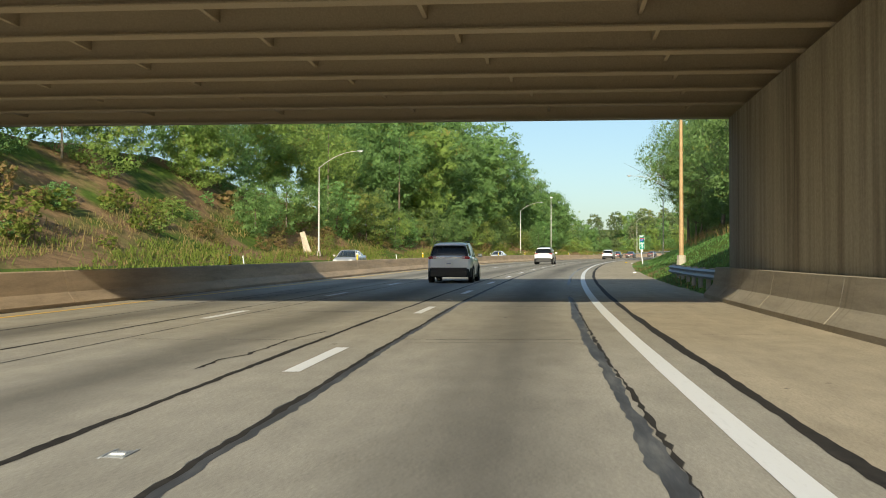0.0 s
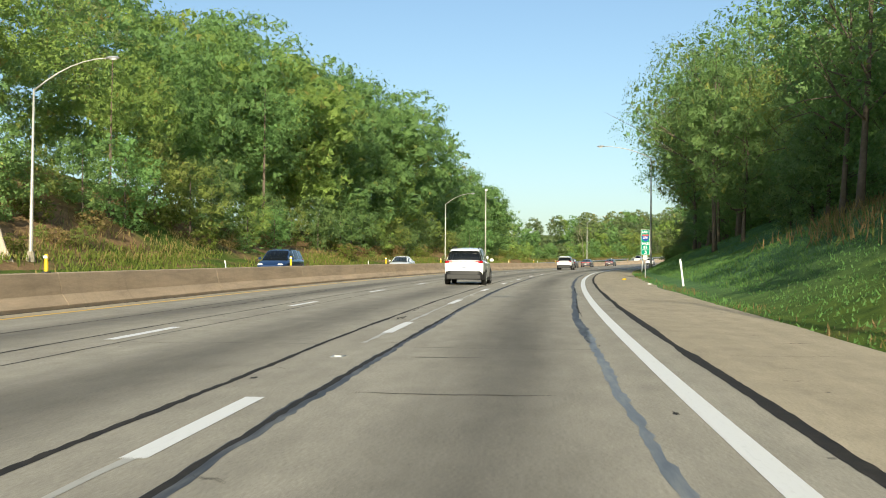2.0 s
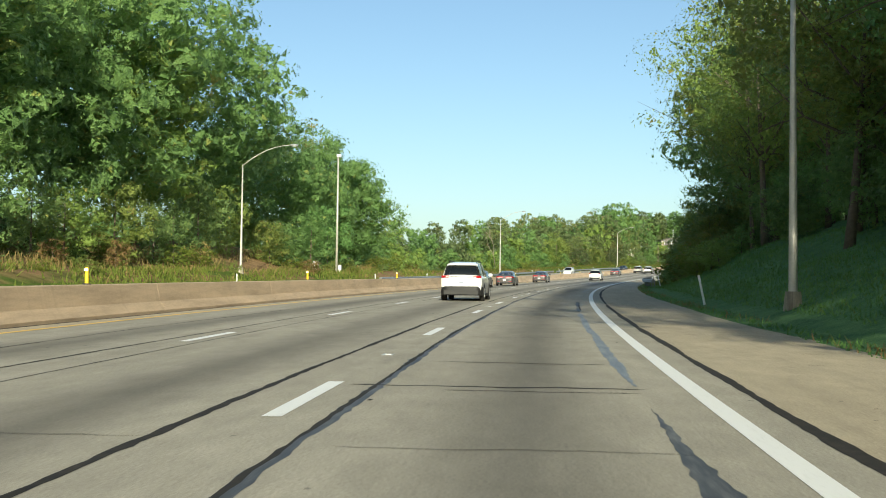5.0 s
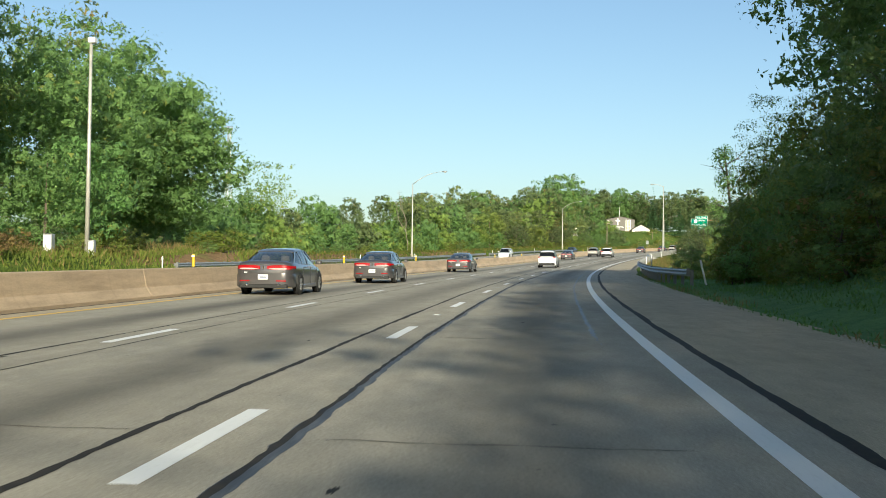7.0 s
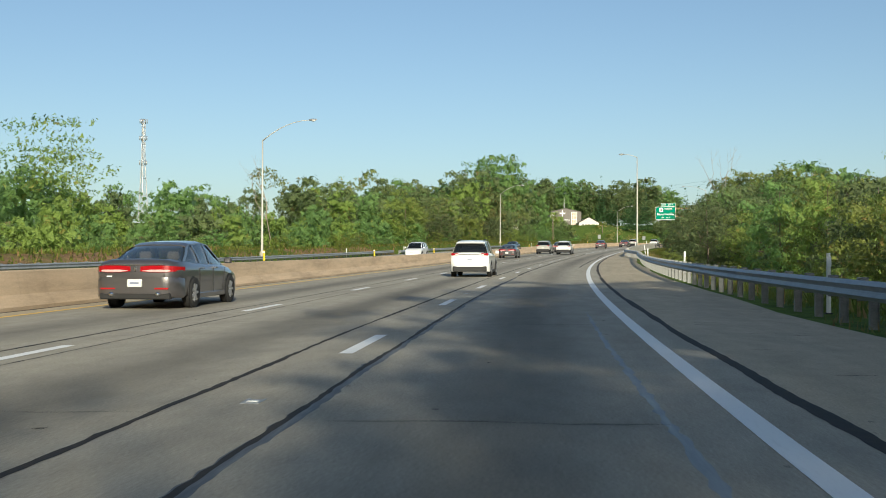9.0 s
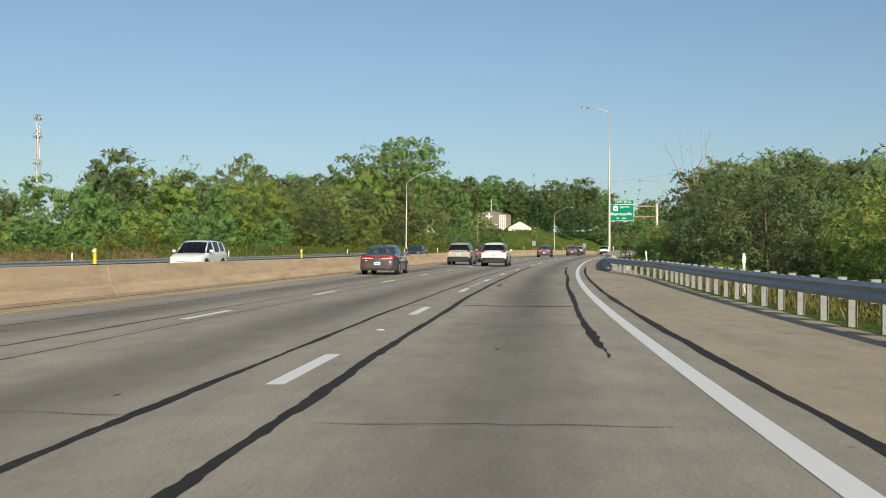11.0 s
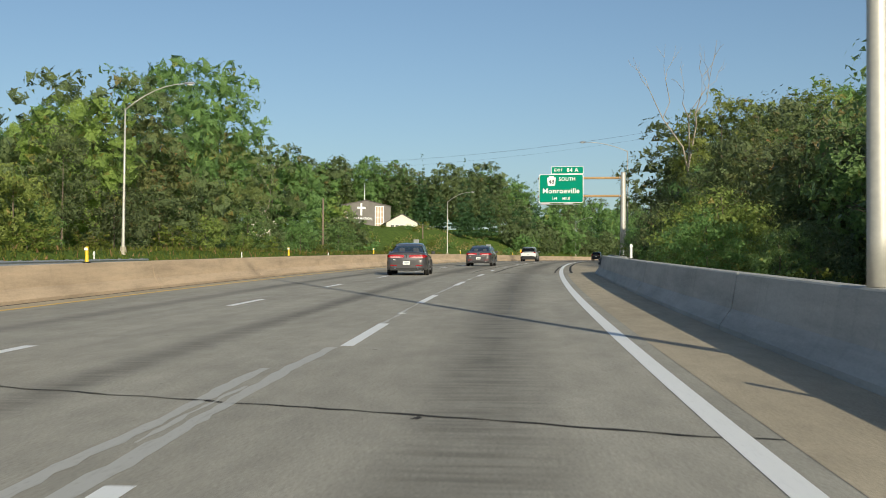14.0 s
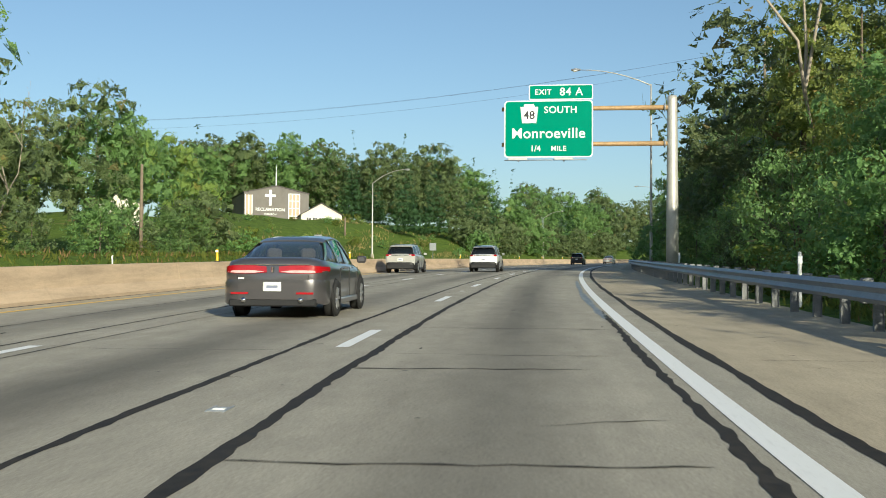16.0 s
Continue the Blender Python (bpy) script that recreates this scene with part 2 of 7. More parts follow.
def pavement_look(base, stain_depth, lanes, ribs=0.0):
    """Worn concrete: aggregate grain, blotches, tyre polish and the oil band along the lanes' middles."""
    def build(nt, b):
        uv = coords(nt, "UV")
        sep = nt.nodes.new("ShaderNodeSeparateXYZ")
        nt.links.new(uv, sep.inputs[0])
        grain = noise_fac(nt, uv, 38.0, 5.0, 0.75)
        mottle = noise_fac(nt, stretched(nt, uv, 0.7, 1.6, 1), 1.3, 6.0, 0.7)
        blotch = noise_fac(nt, stretched(nt, uv, 0.12, 0.5, 1), 1.0, 5.0, 0.65)
        streak = noise_fac(nt, stretched(nt, uv, 0.05, 3.2, 1), 1.0, 4.0, 0.6)
        col = mix(nt, ramp(nt, blotch, [(0.35, (0, 0, 0)), (0.68, (1, 1, 1))]), tuple(c * 0.86 for c in base), tuple(c * 1.1 for c in base))
        col = mix(nt, 0.22, col, ramp(nt, streak, [(0.3, tuple(c * 0.72 for c in base)), (0.7, tuple(c * 1.15 for c in base))]))
        col = mix(nt, 0.42, col, ramp(nt, grain, [(0.3, (0.12, 0.12, 0.12)), (0.7, (0.88, 0.88, 0.88))]), "OVERLAY")
        col = mix(nt, 0.26, col, ramp(nt, mottle, [(0.3, (0.22, 0.22, 0.22)), (0.7, (0.76, 0.76, 0.76))]), "OVERLAY")
        drops = nt.nodes.new("ShaderNodeTexVoronoi")
        drops.inputs["Scale"].default_value = 2.2
        nt.links.new(uv, drops.inputs["Vector"])
        pick = nt.nodes.new("ShaderNodeSeparateColor")
        nt.links.new(drops.outputs["Color"], pick.inputs[0])
        size = calc(nt, "MULTIPLY", calc(nt, "GREATER_THAN", pick.outputs[0], 0.62), calc(nt, "MULTIPLY", pick.outputs[1], 0.075))
        col = mix(nt, calc(nt, "MULTIPLY", calc(nt, "LESS_THAN", drops.outputs["Distance"], size), 0.75), col, (0.07, 0.068, 0.062))
        if lanes:
            for mid, width in lanes:
                d = calc(nt, "ABSOLUTE", calc(nt, "SUBTRACT", sep.outputs[1], mid))
                wide = calc(nt, "MULTIPLY_ADD", noise_fac(nt, stretched(nt, uv, 0.02, 0.0, 1), 1.0, 3.0), 0.8, width)
                f = nt.nodes.new("ShaderNodeMapRange")
                f.interpolation_type = "SMOOTHSTEP"
                nt.links.new(d, f.inputs[0])
                f.inputs[1].default_value = 0.0
                nt.links.new(wide, f.inputs[2])
                f.inputs[3].default_value, f.inputs[4].default_value = 1.0, 0.0
                patch = ramp(nt, noise_fac(nt, stretched(nt, uv, 0.035, 0.4, 1), 1.0, 4.0), [(0.25, (0.35,) * 3), (0.75, (1,) * 3)])
                k = calc(nt, "MULTIPLY", calc(nt, "MULTIPLY", f.outputs[0], stain_depth), patch)
                if ribs:
                    # oil caught in the cross grooves of the deck
                    groove = ramp(nt, noise_fac(nt, stretched(nt, uv, 7.0, 0.9, 1), 1.0, 2.0, 0.5), [(0.42, (1 - ribs,) * 3), (0.62, (1.25,) * 3)])
                    k = calc(nt, "MULTIPLY", k, groove)
                col = mix(nt, k, col, (0.055, 0.052, 0.047))
        nt.links.new(col, b.inputs["Base Color"])
        b.inputs["Roughness"].default_value = 0.88
        b.inputs["Specular IOR Level"].default_value = 0.25
        bump(nt, b, grain, 0.4, 0.008)
    return build


M = {}
LANES = [(-1.75, 0.75), (-5.55, 0.7), (-9.3, 0.7)]
M["road"] = material("worn_concrete_pavement", pavement_look((0.39, 0.355, 0.288), 0.72, LANES))
M["deck"] = material("bridge_deck_concrete", pavement_look((0.385, 0.358, 0.298), 0.72, [(-1.75, 0.5), (-5.5, 0.05), (-9.2, 0.1)], 0.28))
M["opposite"] = material("opposite_pavement", pavement_look((0.39, 0.355, 0.288), 0.4, [(-16.5, 0.6), (-20.2, 0.6), (-23.9, 0.6)]))
M["shoulder"] = material("tan_shoulder_concrete", pavement_look((0.46, 0.388, 0.28), 0.0, []))


def tar_build(nt, b):
    uv = coords(nt, "UV")
    g = noise_fac(nt, uv, 9.0, 5.0)
    nt.links.new(ramp(nt, g, [(0.35, (0.020, 0.018, 0.016)), (0.75, (0.066, 0.058, 0.050))]), b.inputs["Base Color"])
    nt.links.new(ramp(nt, g, [(0.3, (0.70,) * 3), (0.7, (0.9,) * 3)]), b.inputs["Roughness"])
    b.inputs["Specular IOR Level"].default_value = 0.2
    bump(nt, b, noise_fac(nt, uv, 40.0), 0.3, 0.004)


M["tar"] = material("tar_sealant", tar_build)


def old_tar_build(nt, b):
    uv = coords(nt, "UV")
    g = noise_fac(nt, stretched(nt, uv, 0.5, 4.0, 1), 1.5, 5.0, 0.7)
    nt.links.new(ramp(nt, g, [(0.32, (0.035, 0.037, 0.040)), (0.5, (0.072, 0.076, 0.083)), (0.70, (0.18, 0.18, 0.17))]), b.inputs["Base Color"])
    b.inputs["Roughness"].default_value = 0.6
    bump(nt, b, noise_fac(nt, uv, 40.0), 0.3, 0.004)


M["old_tar"] = material("weathered_tar_sealant", old_tar_build)


# film of sealant; the sky's pale blue sheen is put into its colour
def thin_tar_build(nt, b):
    uv = coords(nt, "UV")
    g = noise_fac(nt, stretched(nt, uv, 0.6, 5.0, 1), 1.5, 5.0, 0.7)
    nt.links.new(ramp(nt, g, [(0.3, (0.12, 0.13, 0.145)), (0.52, (0.20, 0.21, 0.215)), (0.7, (0.31, 0.305, 0.27))]), b.inputs["Base Color"])
    b.inputs["Roughness"].default_value = 0.5


M["thin_tar"] = material("thin_sealant_with_sky_sheen", thin_tar_build)


def paint_build(color, worn):
    def build(nt, b):
        uv = coords(nt, "UV")
        wear = ramp(nt, noise_fac(nt, stretched(nt, uv, 1.2, 9.0, 1), 2.0, 6.0, 0.7), [(0.55, (0,) * 3), (0.8, (1,) * 3)])
        spots = ramp(nt, noise_fac(nt, uv, 22.0, 3.0), [(0.6, (0,) * 3), (0.72, (1,) * 3)])
        k = calc(nt, "MULTIPLY", calc(nt, "MAXIMUM", wear, spots), worn)
        nt.links.new(mix(nt, k, color, (0.30, 0.27, 0.22)), b.inputs["Base Color"])
        b.inputs["Roughness"].default_value = 0.6
    return build


M["white_paint"] = material("white_road_paint", paint_build((0.88, 0.87, 0.84), 0.22))
M["faded_paint"] = material("faded_road_paint", paint_build((0.50, 0.48, 0.43), 0.85))
M["yellow_paint"] = material("yellow_road_paint", paint_build((0.82, 0.53, 0.10), 0.25))


def barrier_build(base, dark):
    def build(nt, b):
        p = world_place(nt)
        uv = coords(nt, "UV")
        long = noise_fac(nt, stretched(nt, uv, 0.25, 2.0, 1), 1.0, 5.0, 0.7)
        runs = noise_fac(nt, stretched(nt, uv, 5.0, 0.35, 1), 1.0, 4.0, 0.65)
        col = ramp(nt, long, [(0.32, tuple(c * 0.7 for c in base)), (0.55, base), (0.75, tuple(min(1, c * 1.2) for c in base))])
        col = mix(nt, ramp(nt, runs, [(0.55, (0,) * 3), (0.78, (dark,) * 3)]), col, tuple(c * 0.45 for c in base))
        fine = noise_fac(nt, p, 30.0, 3.0)
        col = mix(nt, 0.2, col, ramp(nt, fine, [(0.3, (0.25,) * 3), (0.7, (0.75,) * 3)]), "OVERLAY")
        nt.links.new(col, b.inputs["Base Color"])
        b.inputs["Roughness"].default_value = 0.9
        bump(nt, b, fine, 0.3, 0.01)
    return build


M["median"] = material("stained_tan_concrete", barrier_build((0.56, 0.42, 0.285), 0.3))
M["parapet"] = material("pale_grey_concrete", barrier_build((0.47, 0.455, 0.42), 0.5))


def streaked(nt, b):
    p = world_place(nt)
    runs = noise_fac(nt, stretched(nt, p, 2.6, 2.6, 0.10), 1.0, 5.0, 0.7)
    wide = noise_fac(nt, stretched(nt, p, 0.5, 0.5, 0.06), 1.0, 3.0)
    fine = noise_fac(nt, p, 14.0, 4.0)
    col = ramp(nt, mix(nt, 0.45, runs, wide), [(0.34, (0.16, 0.135, 0.10)), (0.48, (0.36, 0.32, 0.245)), (0.66, (0.50, 0.455, 0.36))])
    col = mix(nt, 0.3, col, ramp(nt, fine, [(0.3, (0.25,) * 3), (0.7, (0.75,) * 3)]), "OVERLAY")
    nt.links.new(col, b.inputs["Base Color"])
    b.inputs["Roughness"].default_value = 0.9
    bump(nt, b, fine, 0.3, 0.01)


M["abutment"] = material("streaked_abutment_concrete", streaked)
M["kerb"] = material("dirty_kerb_concrete", barrier_build((0.42, 0.36, 0.27), 0.7))
M["girder"] = material("painted_girder_steel", barrier_build((0.47, 0.39, 0.275), 0.45))
M["soffit"] = material("deck_underside_concrete", barrier_build((0.34, 0.30, 0.23), 0.5))
M["galv"] = plain("galvanised_steel", (0.34, 0.36, 0.38), 0.55, 0.4, 0.2, 3.0)
M["post"] = plain("weathered_post_steel", (0.23, 0.235, 0.235), 0.6, 0.4, 0.35, 5.0)
M["pole"] = plain("pale_lamp_pole_metal", (0.52, 0.50, 0.45), 0.5, 0.35, 0.15, 2.0)
M["rust"] = plain("rust_stained_pole_metal", (0.40, 0.26, 0.13), 0.65, 0.2, 0.35, 2.0)
M["lampglass"] = plain("lamp_lens", (0.75, 0.75, 0.72), 0.25, 0.0, 0.05)
M["white_plastic"] = plain("white_plastic", (0.78, 0.78, 0.76), 0.45, 0.0, 0.1)
M["yellow_plastic"] = plain("yellow_plastic", (0.75, 0.52, 0.02), 0.45, 0.0, 0.1)
M["sign_green"] = plain("sign_green", (0.0, 0.22, 0.135), 0.5, 0.0, 0.06, 1.0, spec=0.08)
M["sign_white"] = plain("sign_white", (0.82, 0.83, 0.82), 0.5, 0.0, 0.04, 1.0, spec=0.08)
M["sign_black"] = plain("sign_black", (0.02, 0.02, 0.02), 0.5)
M["sign_blue"] = plain("sign_blue", (0.02, 0.06, 0.30), 0.5, spec=0.08)
M["sign_red"] = plain("sign_red", (0.45, 0.03, 0.03), 0.45)
M["alu"] = plain("sign_back_aluminium", (0.5, 0.5, 0.5), 0.45, 0.7)
M["wood"] = plain("weathered_utility_pole_wood", (0.20, 0.155, 0.11), 0.85, 0.0, 0.3, 3.0)
M["cable"] = plain("dark_cable", (0.03, 0.03, 0.03), 0.6)
M["rock"] = plain("pale_rock", (0.50, 0.42, 0.32), 0.9, 0.0, 0.25, 1.5)


def leaf_material(name, dark, light, odd=None, odd_share=0.08, fine=6.0, cut=0.56, glow=1.0):
    """Leaves: each one its own shade, each tree its own cast, light through the blade."""
    def build(nt, b):
        geo = nt.nodes.new("ShaderNodeNewGeometry")
        info = nt.nodes.new("ShaderNodeObjectInfo")
        place = noise_fac(nt, geo.outputs["Position"], 0.45, 3.0)
        cells = nt.nodes.new("ShaderNodeTexVoronoi")
        cells.inputs["Scale"].default_value = fine
        cells.inputs["Randomness"].default_value = 1.0
        warp = mix(nt, 0.12, geo.outputs["Position"], nt.nodes.new("ShaderNodeTexNoise").outputs["Color"], "ADD")
        nt.links.new(warp, cells.inputs["Vector"])
        shade = nt.nodes.new("ShaderNodeSeparateColor")
        nt.links.new(cells.outputs["Color"], shade.inputs[0])
        f = calc(nt, "ADD", calc(nt, "MULTIPLY", geo.outputs["Random Per Island"], 0.22), calc(nt, "MULTIPLY_ADD", place, 0.70, calc(nt, "MULTIPLY", shade.outputs[0], 0.26)))
        f = calc(nt, "ADD", f, calc(nt, "MULTIPLY", calc(nt, "SUBTRACT", info.outputs["Random"], 0.5), 0.5))
        mid = tuple((a + c) / 2 for a, c in zip(dark, light))
        col = ramp(nt, f, [(0.15, dark), (0.55, mid), (0.95, light)])
        if odd:
            pick = calc(nt, "GREATER_THAN", geo.outputs["Random Per Island"], 1 - odd_share)
            col = mix(nt, pick, col, odd)
        hsv = nt.nodes.new("ShaderNodeHueSaturation")
        nt.links.new(calc(nt, "MULTIPLY_ADD", info.outputs["Random"], 0.05, 0.475), hsv.inputs["Hue"])
        nt.links.new(col, hsv.inputs["Color"])
        col = hsv.outputs[0]
        nt.links.new(col, b.inputs["Base Color"])
        b.inputs["Roughness"].default_value = 0.55
        b.inputs["Specular IOR Level"].default_value = 0.3 if cut else 0.08
        bump(nt, b, calc(nt, "ADD", cells.outputs["Distance"], shade.outputs[1]), 0.9, 0.12)
        tr = nt.nodes.new("ShaderNodeBsdfTranslucent")
        nt.links.new(mix(nt, 1.0, mix(nt, 0.4, col, (0.10, 0.14, 0.03)), (glow,) * 3, "MULTIPLY"), tr.inputs[0])
        ms = nt.nodes.new("ShaderNodeAddShader")
        nt.links.new(b.outputs[0], ms.inputs[0])
        nt.links.new(tr.outputs[0], ms.inputs[1])
        if not cut:
            nt.links.new(ms.outputs[0], nt.nodes["Material Output"].inputs[0])
            return
        # single blades with gaps between them
        blade = calc(nt, "LESS_THAN", cells.outputs["Distance"], calc(nt, "MULTIPLY_ADD", shade.outputs[2], 0.22, cut))
        gaps = nt.nodes.new("ShaderNodeMixShader")
        nt.links.new(blade, gaps.inputs[0])
        nt.links.new(nt.nodes.new("ShaderNodeBsdfTransparent").outputs[0], gaps.inputs[1])
        nt.links.new(ms.outputs[0], gaps.inputs[2])
        nt.links.new(gaps.outputs[0], nt.nodes["Material Output"].inputs[0])
    return material(name, build)


M["leaf"] = leaf_material("summer_leaves", (0.054, 0.105, 0.036), (0.142, 0.222, 0.066), (0.18, 0.20, 0.05), 0.03)
M["leaf_yellow"] = leaf_material("yellowing_leaves", (0.080, 0.115, 0.028), (0.190, 0.230, 0.052), (0.19, 0.16, 0.045), 0.05)
M["leaf_olive"] = leaf_material("dull_olive_leaves", (0.033, 0.054, 0.025), (0.130, 0.160, 0.060), (0.13, 0.11, 0.045), 0.04, glow=0.55)
M["leaf_brown"] = leaf_material("dry_brownish_leaves", (0.072, 0.090, 0.032), (0.162, 0.176, 0.062), (0.18, 0.12, 0.042), 0.10)
M["leaf_dark"] = leaf_material("dark_needles", (0.014, 0.040, 0.016), (0.042, 0.084, 0.028))
M["weed"] = leaf_material("roadside_weeds", (0.044, 0.068, 0.014), (0.150, 0.165, 0.034), (0.20, 0.14, 0.06), 0.12, cut=0)
M["dry"] = leaf_material("dry_grass", (0.115, 0.075, 0.034), (0.25, 0.175, 0.08), (0.10, 0.11, 0.03), 0.2, cut=0)
M["grass"] = leaf_material("roadside_grass", (0.056, 0.118, 0.036), (0.098, 0.178, 0.050), (0.11, 0.14, 0.045), 0.05, cut=0)
M["bark"] = plain("grey_brown_bark", (0.15, 0.115, 0.085), 0.9, 0.0, 0.4, 4.0)
M["pale_bark"] = plain("bare_grey_wood", (0.33, 0.28, 0.22), 0.9, 0.0, 0.3, 4.0)


def ground_build(nt, b):
    p = world_place(nt)
    uv = coords(nt, "UV")
    sep = nt.nodes.new("ShaderNodeSeparateXYZ")
    nt.links.new(uv, sep.inputs[0])
    big = noise_fac(nt, p, 0.09, 5.0, 0.6)
    mid = noise_fac(nt, p, 0.9, 5.0, 0.65)
    fine = noise_fac(nt, p, 9.0, 4.0, 0.7)
    green = ramp(nt, mid, [(0.3, (0.055, 0.095, 0.018)), (0.7, (0.14, 0.20, 0.035))])
    earth = ramp(nt, mid, [(0.3, (0.19, 0.115, 0.06)), (0.7, (0.36, 0.235, 0.12))])
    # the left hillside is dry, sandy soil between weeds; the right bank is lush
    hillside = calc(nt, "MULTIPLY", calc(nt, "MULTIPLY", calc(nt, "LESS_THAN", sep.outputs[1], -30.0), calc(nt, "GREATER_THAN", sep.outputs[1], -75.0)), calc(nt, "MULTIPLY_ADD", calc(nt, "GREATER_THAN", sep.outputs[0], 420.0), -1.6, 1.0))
    # past s 85: lusher grass, coloured paler and bluer to stand for skylit shade
    lush_skylit = calc(nt, "MULTIPLY", calc(nt, "MULTIPLY", calc(nt, "GREATER_THAN", sep.outputs[1], 3.0), calc(nt, "LESS_THAN", sep.outputs[0], 285.0)), ramp(nt, calc(nt, "MULTIPLY", sep.outputs[0], 0.005), [(0.42, (0,) * 3), (0.56, (1,) * 3)]))
    green = mix(nt, lush_skylit, green, ramp(nt, mid, [(0.3, (0.085, 0.175, 0.070)), (0.7, (0.16, 0.28, 0.105))]))
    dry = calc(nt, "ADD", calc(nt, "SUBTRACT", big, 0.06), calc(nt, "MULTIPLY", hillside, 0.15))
    dry = calc(nt, "SUBTRACT", dry, calc(nt, "MULTIPLY", lush_skylit, 0.12))
    col = mix(nt, ramp(nt, dry, [(0.50, (0,) * 3), (0.62, (1,) * 3)]), green, earth)
    col = mix(nt, 0.4, col, ramp(nt, fine, [(0.3, (0.2,) * 3), (0.7, (0.8,) * 3)]), "OVERLAY")
    nt.links.new(col, b.inputs["Base Color"])
    b.inputs["Roughness"].default_value = 0.95
    b.inputs["Specular IOR Level"].default_value = 0.1
    bump(nt, b, mix(nt, 0.4, mid, fine), 0.8, 0.15)


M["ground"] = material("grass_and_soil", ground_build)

# ---- ground ----
def ground_mesh():
    us = np.concatenate([[-4000, -2200, -1300, -850, -600, -430, -320], np.arange(-260, -90, 14), np.arange(-90, -44, 4), np.arange(-44, -27, 1.5),
                         [-27.0, -20, -12, -4, 3.0, 3.4], np.arange(4.0, 12, 1.0), np.arange(12, 48, 3), np.arange(48, 140, 10), [170, 220, 300, 420, 560, 720]])
    ss = np.concatenate([[-258, -220, -180, -140], np.arange(-110, 720, 4.0), np.arange(720, 1000, 12), np.arange(1000, 1398, 33)])
    S, U = np.meshgrid(ss, us, indexing="ij")
    verts = at(S.ravel(), U.ravel(), rise(S.ravel(), U.ravel()))
    k = len(us)
    i, j = np.meshgrid(np.arange(len(ss) - 1), np.arange(k - 1), indexing="ij")
    a = (i * k + j).ravel()
    faces = np.stack([a, a + k, a + k + 1, a + 1], -1)[:, ::-1]
    return mesh("ground", verts, faces.tolist(), M["ground"], np.stack([S.ravel(), U.ravel()], -1), True)


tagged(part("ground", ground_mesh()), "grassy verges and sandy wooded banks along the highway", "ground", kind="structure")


# ---- pavements ----
def wander(seed, amount, fast=0.0):
    a, b, c = seed * 1.7, seed * 0.9 + 2, seed * 2.3 + 1

    def bend(s):
        return amount * (math.sin(s * 0.061 + a) * 0.5 + math.sin(s * 0.17 + b) * 0.35 + math.sin(s * 0.43 + c) * 0.2) + fast * (math.sin(s * 1.9 + a) + math.sin(s * 3.7 + b) + 0.7 * math.sin(s * 7.3 + c)) / 3
    return bend


def joint(s):
    """Line of the joint between lane and shoulder."""
    return float(np.interp(s, [0, 50, 95, 150, 250, 330, 400, 487, 640], [0.46, 0.54, 0.62, 0.5, 0.58, 0.54, 0.42, 0.5, 0.55])) - 0.8


DECK0, DECK1 = 420.6, 487.2          # the concrete deck over the stream
road = tagged(part("road", sheet("road", -120, DECK0, -12.45, 0.80, 0.0, 4.0, M["road"], 6, edge1=joint)), "worn grey-beige concrete highway lanes with dark tar seams", "road", kind="structure")
part("road_surface", sheet("road_surface", DECK0, DECK1, -12.45, 1.9, 0.0, 4.0, M["deck"], 6), road, "smoother pale concrete over the stream")
part("road_surface", sheet("road_surface", DECK1, 1300, -12.45, 0.80, 0.0, 8.0, M["road"], 6, edge1=joint), road)
tagged(part("shoulder", sheet("shoulder", -120, DECK0, 0.80, 3.45, 0.0, 4.0, M["shoulder"], 2, edge0=joint, edge1=wander(3, 0.25, 0.1))), "tan concrete hard shoulder with a ragged grass edge", "shoulder", kind="structure")
tagged(part("shoulder", sheet("shoulder", DECK1, 1300, 0.80, 3.9, 0.0, 8.0, M["shoulder"], 2, edge0=joint)), "tan concrete hard shoulder beside a guardrail", "shoulder", kind="structure")
opposite = tagged(part("road", sheet("road", -120, 1300, -28.2, -12.95, 0.0, 6.0, M["opposite"], 6)), "concrete lanes for oncoming traffic", "road", kind="structure")

def ragged(seed, fine, broad):
    """Uneven edge of poured tar, as a function of s."""
    r = np.random.default_rng(int(seed * 1000) % 100003)
    a, c = r.uniform(-1, 1, 4096), r.uniform(-1, 1, 512)
    return lambda s: fine * float(np.interp((s * 5.0) % 4000, np.arange(4096), a)) + broad * float(np.interp((s * 0.55) % 500, np.arange(512), c))


# painted lines
part("edge_line", sheet("edge_line", -120, 1200, -0.10, 0.10, 0.004, 4.0, M["white_paint"], 1), road, "white edge line")
part("sand_strip", sheet("sand_strip", -120, 1200, -12.12, -11.46, 0.0022, 1.0, M["shoulder"], 2, edge1=ragged(17, 0.05, 0.07)), road, "tan dust along the barrier")
part("yellow_line", sheet("yellow_line", -120, 1200, -11.50, -11.34, 0.004, 4.0, M["yellow_paint"], 1), road, "worn yellow line")
part("edge_line", sheet("edge_line", -120, 1200, -25.2, -25.07, 0.004, 6.0, M["white_paint"], 1), opposite, "white edge line")
DASH_N = [-9, 0, 1, 3, 4, 5, 6, 7, 8, 9, 11, 13, 15, 20, 21, 22, 24, 25, 30, 31, 32, 33, 34, 35, 36, 37, 38, 39, 40, 41, 42, 43, 74]
DASH_AT = [-96, 11.8, 23.4, 46.5, 57.8, 68.5, 80.2, 92.1, 104.2, 115.7, 139.7, 162.9, 187.9, 243.8, 255.4, 267.3, 290.5, 302.8, 360.6, 373.0, 384.5, 396.1, 408.6, 422.4, 433.4, 446.2, 457.3, 469.0, 481.3, 493.4, 506.1, 519.0, 888]
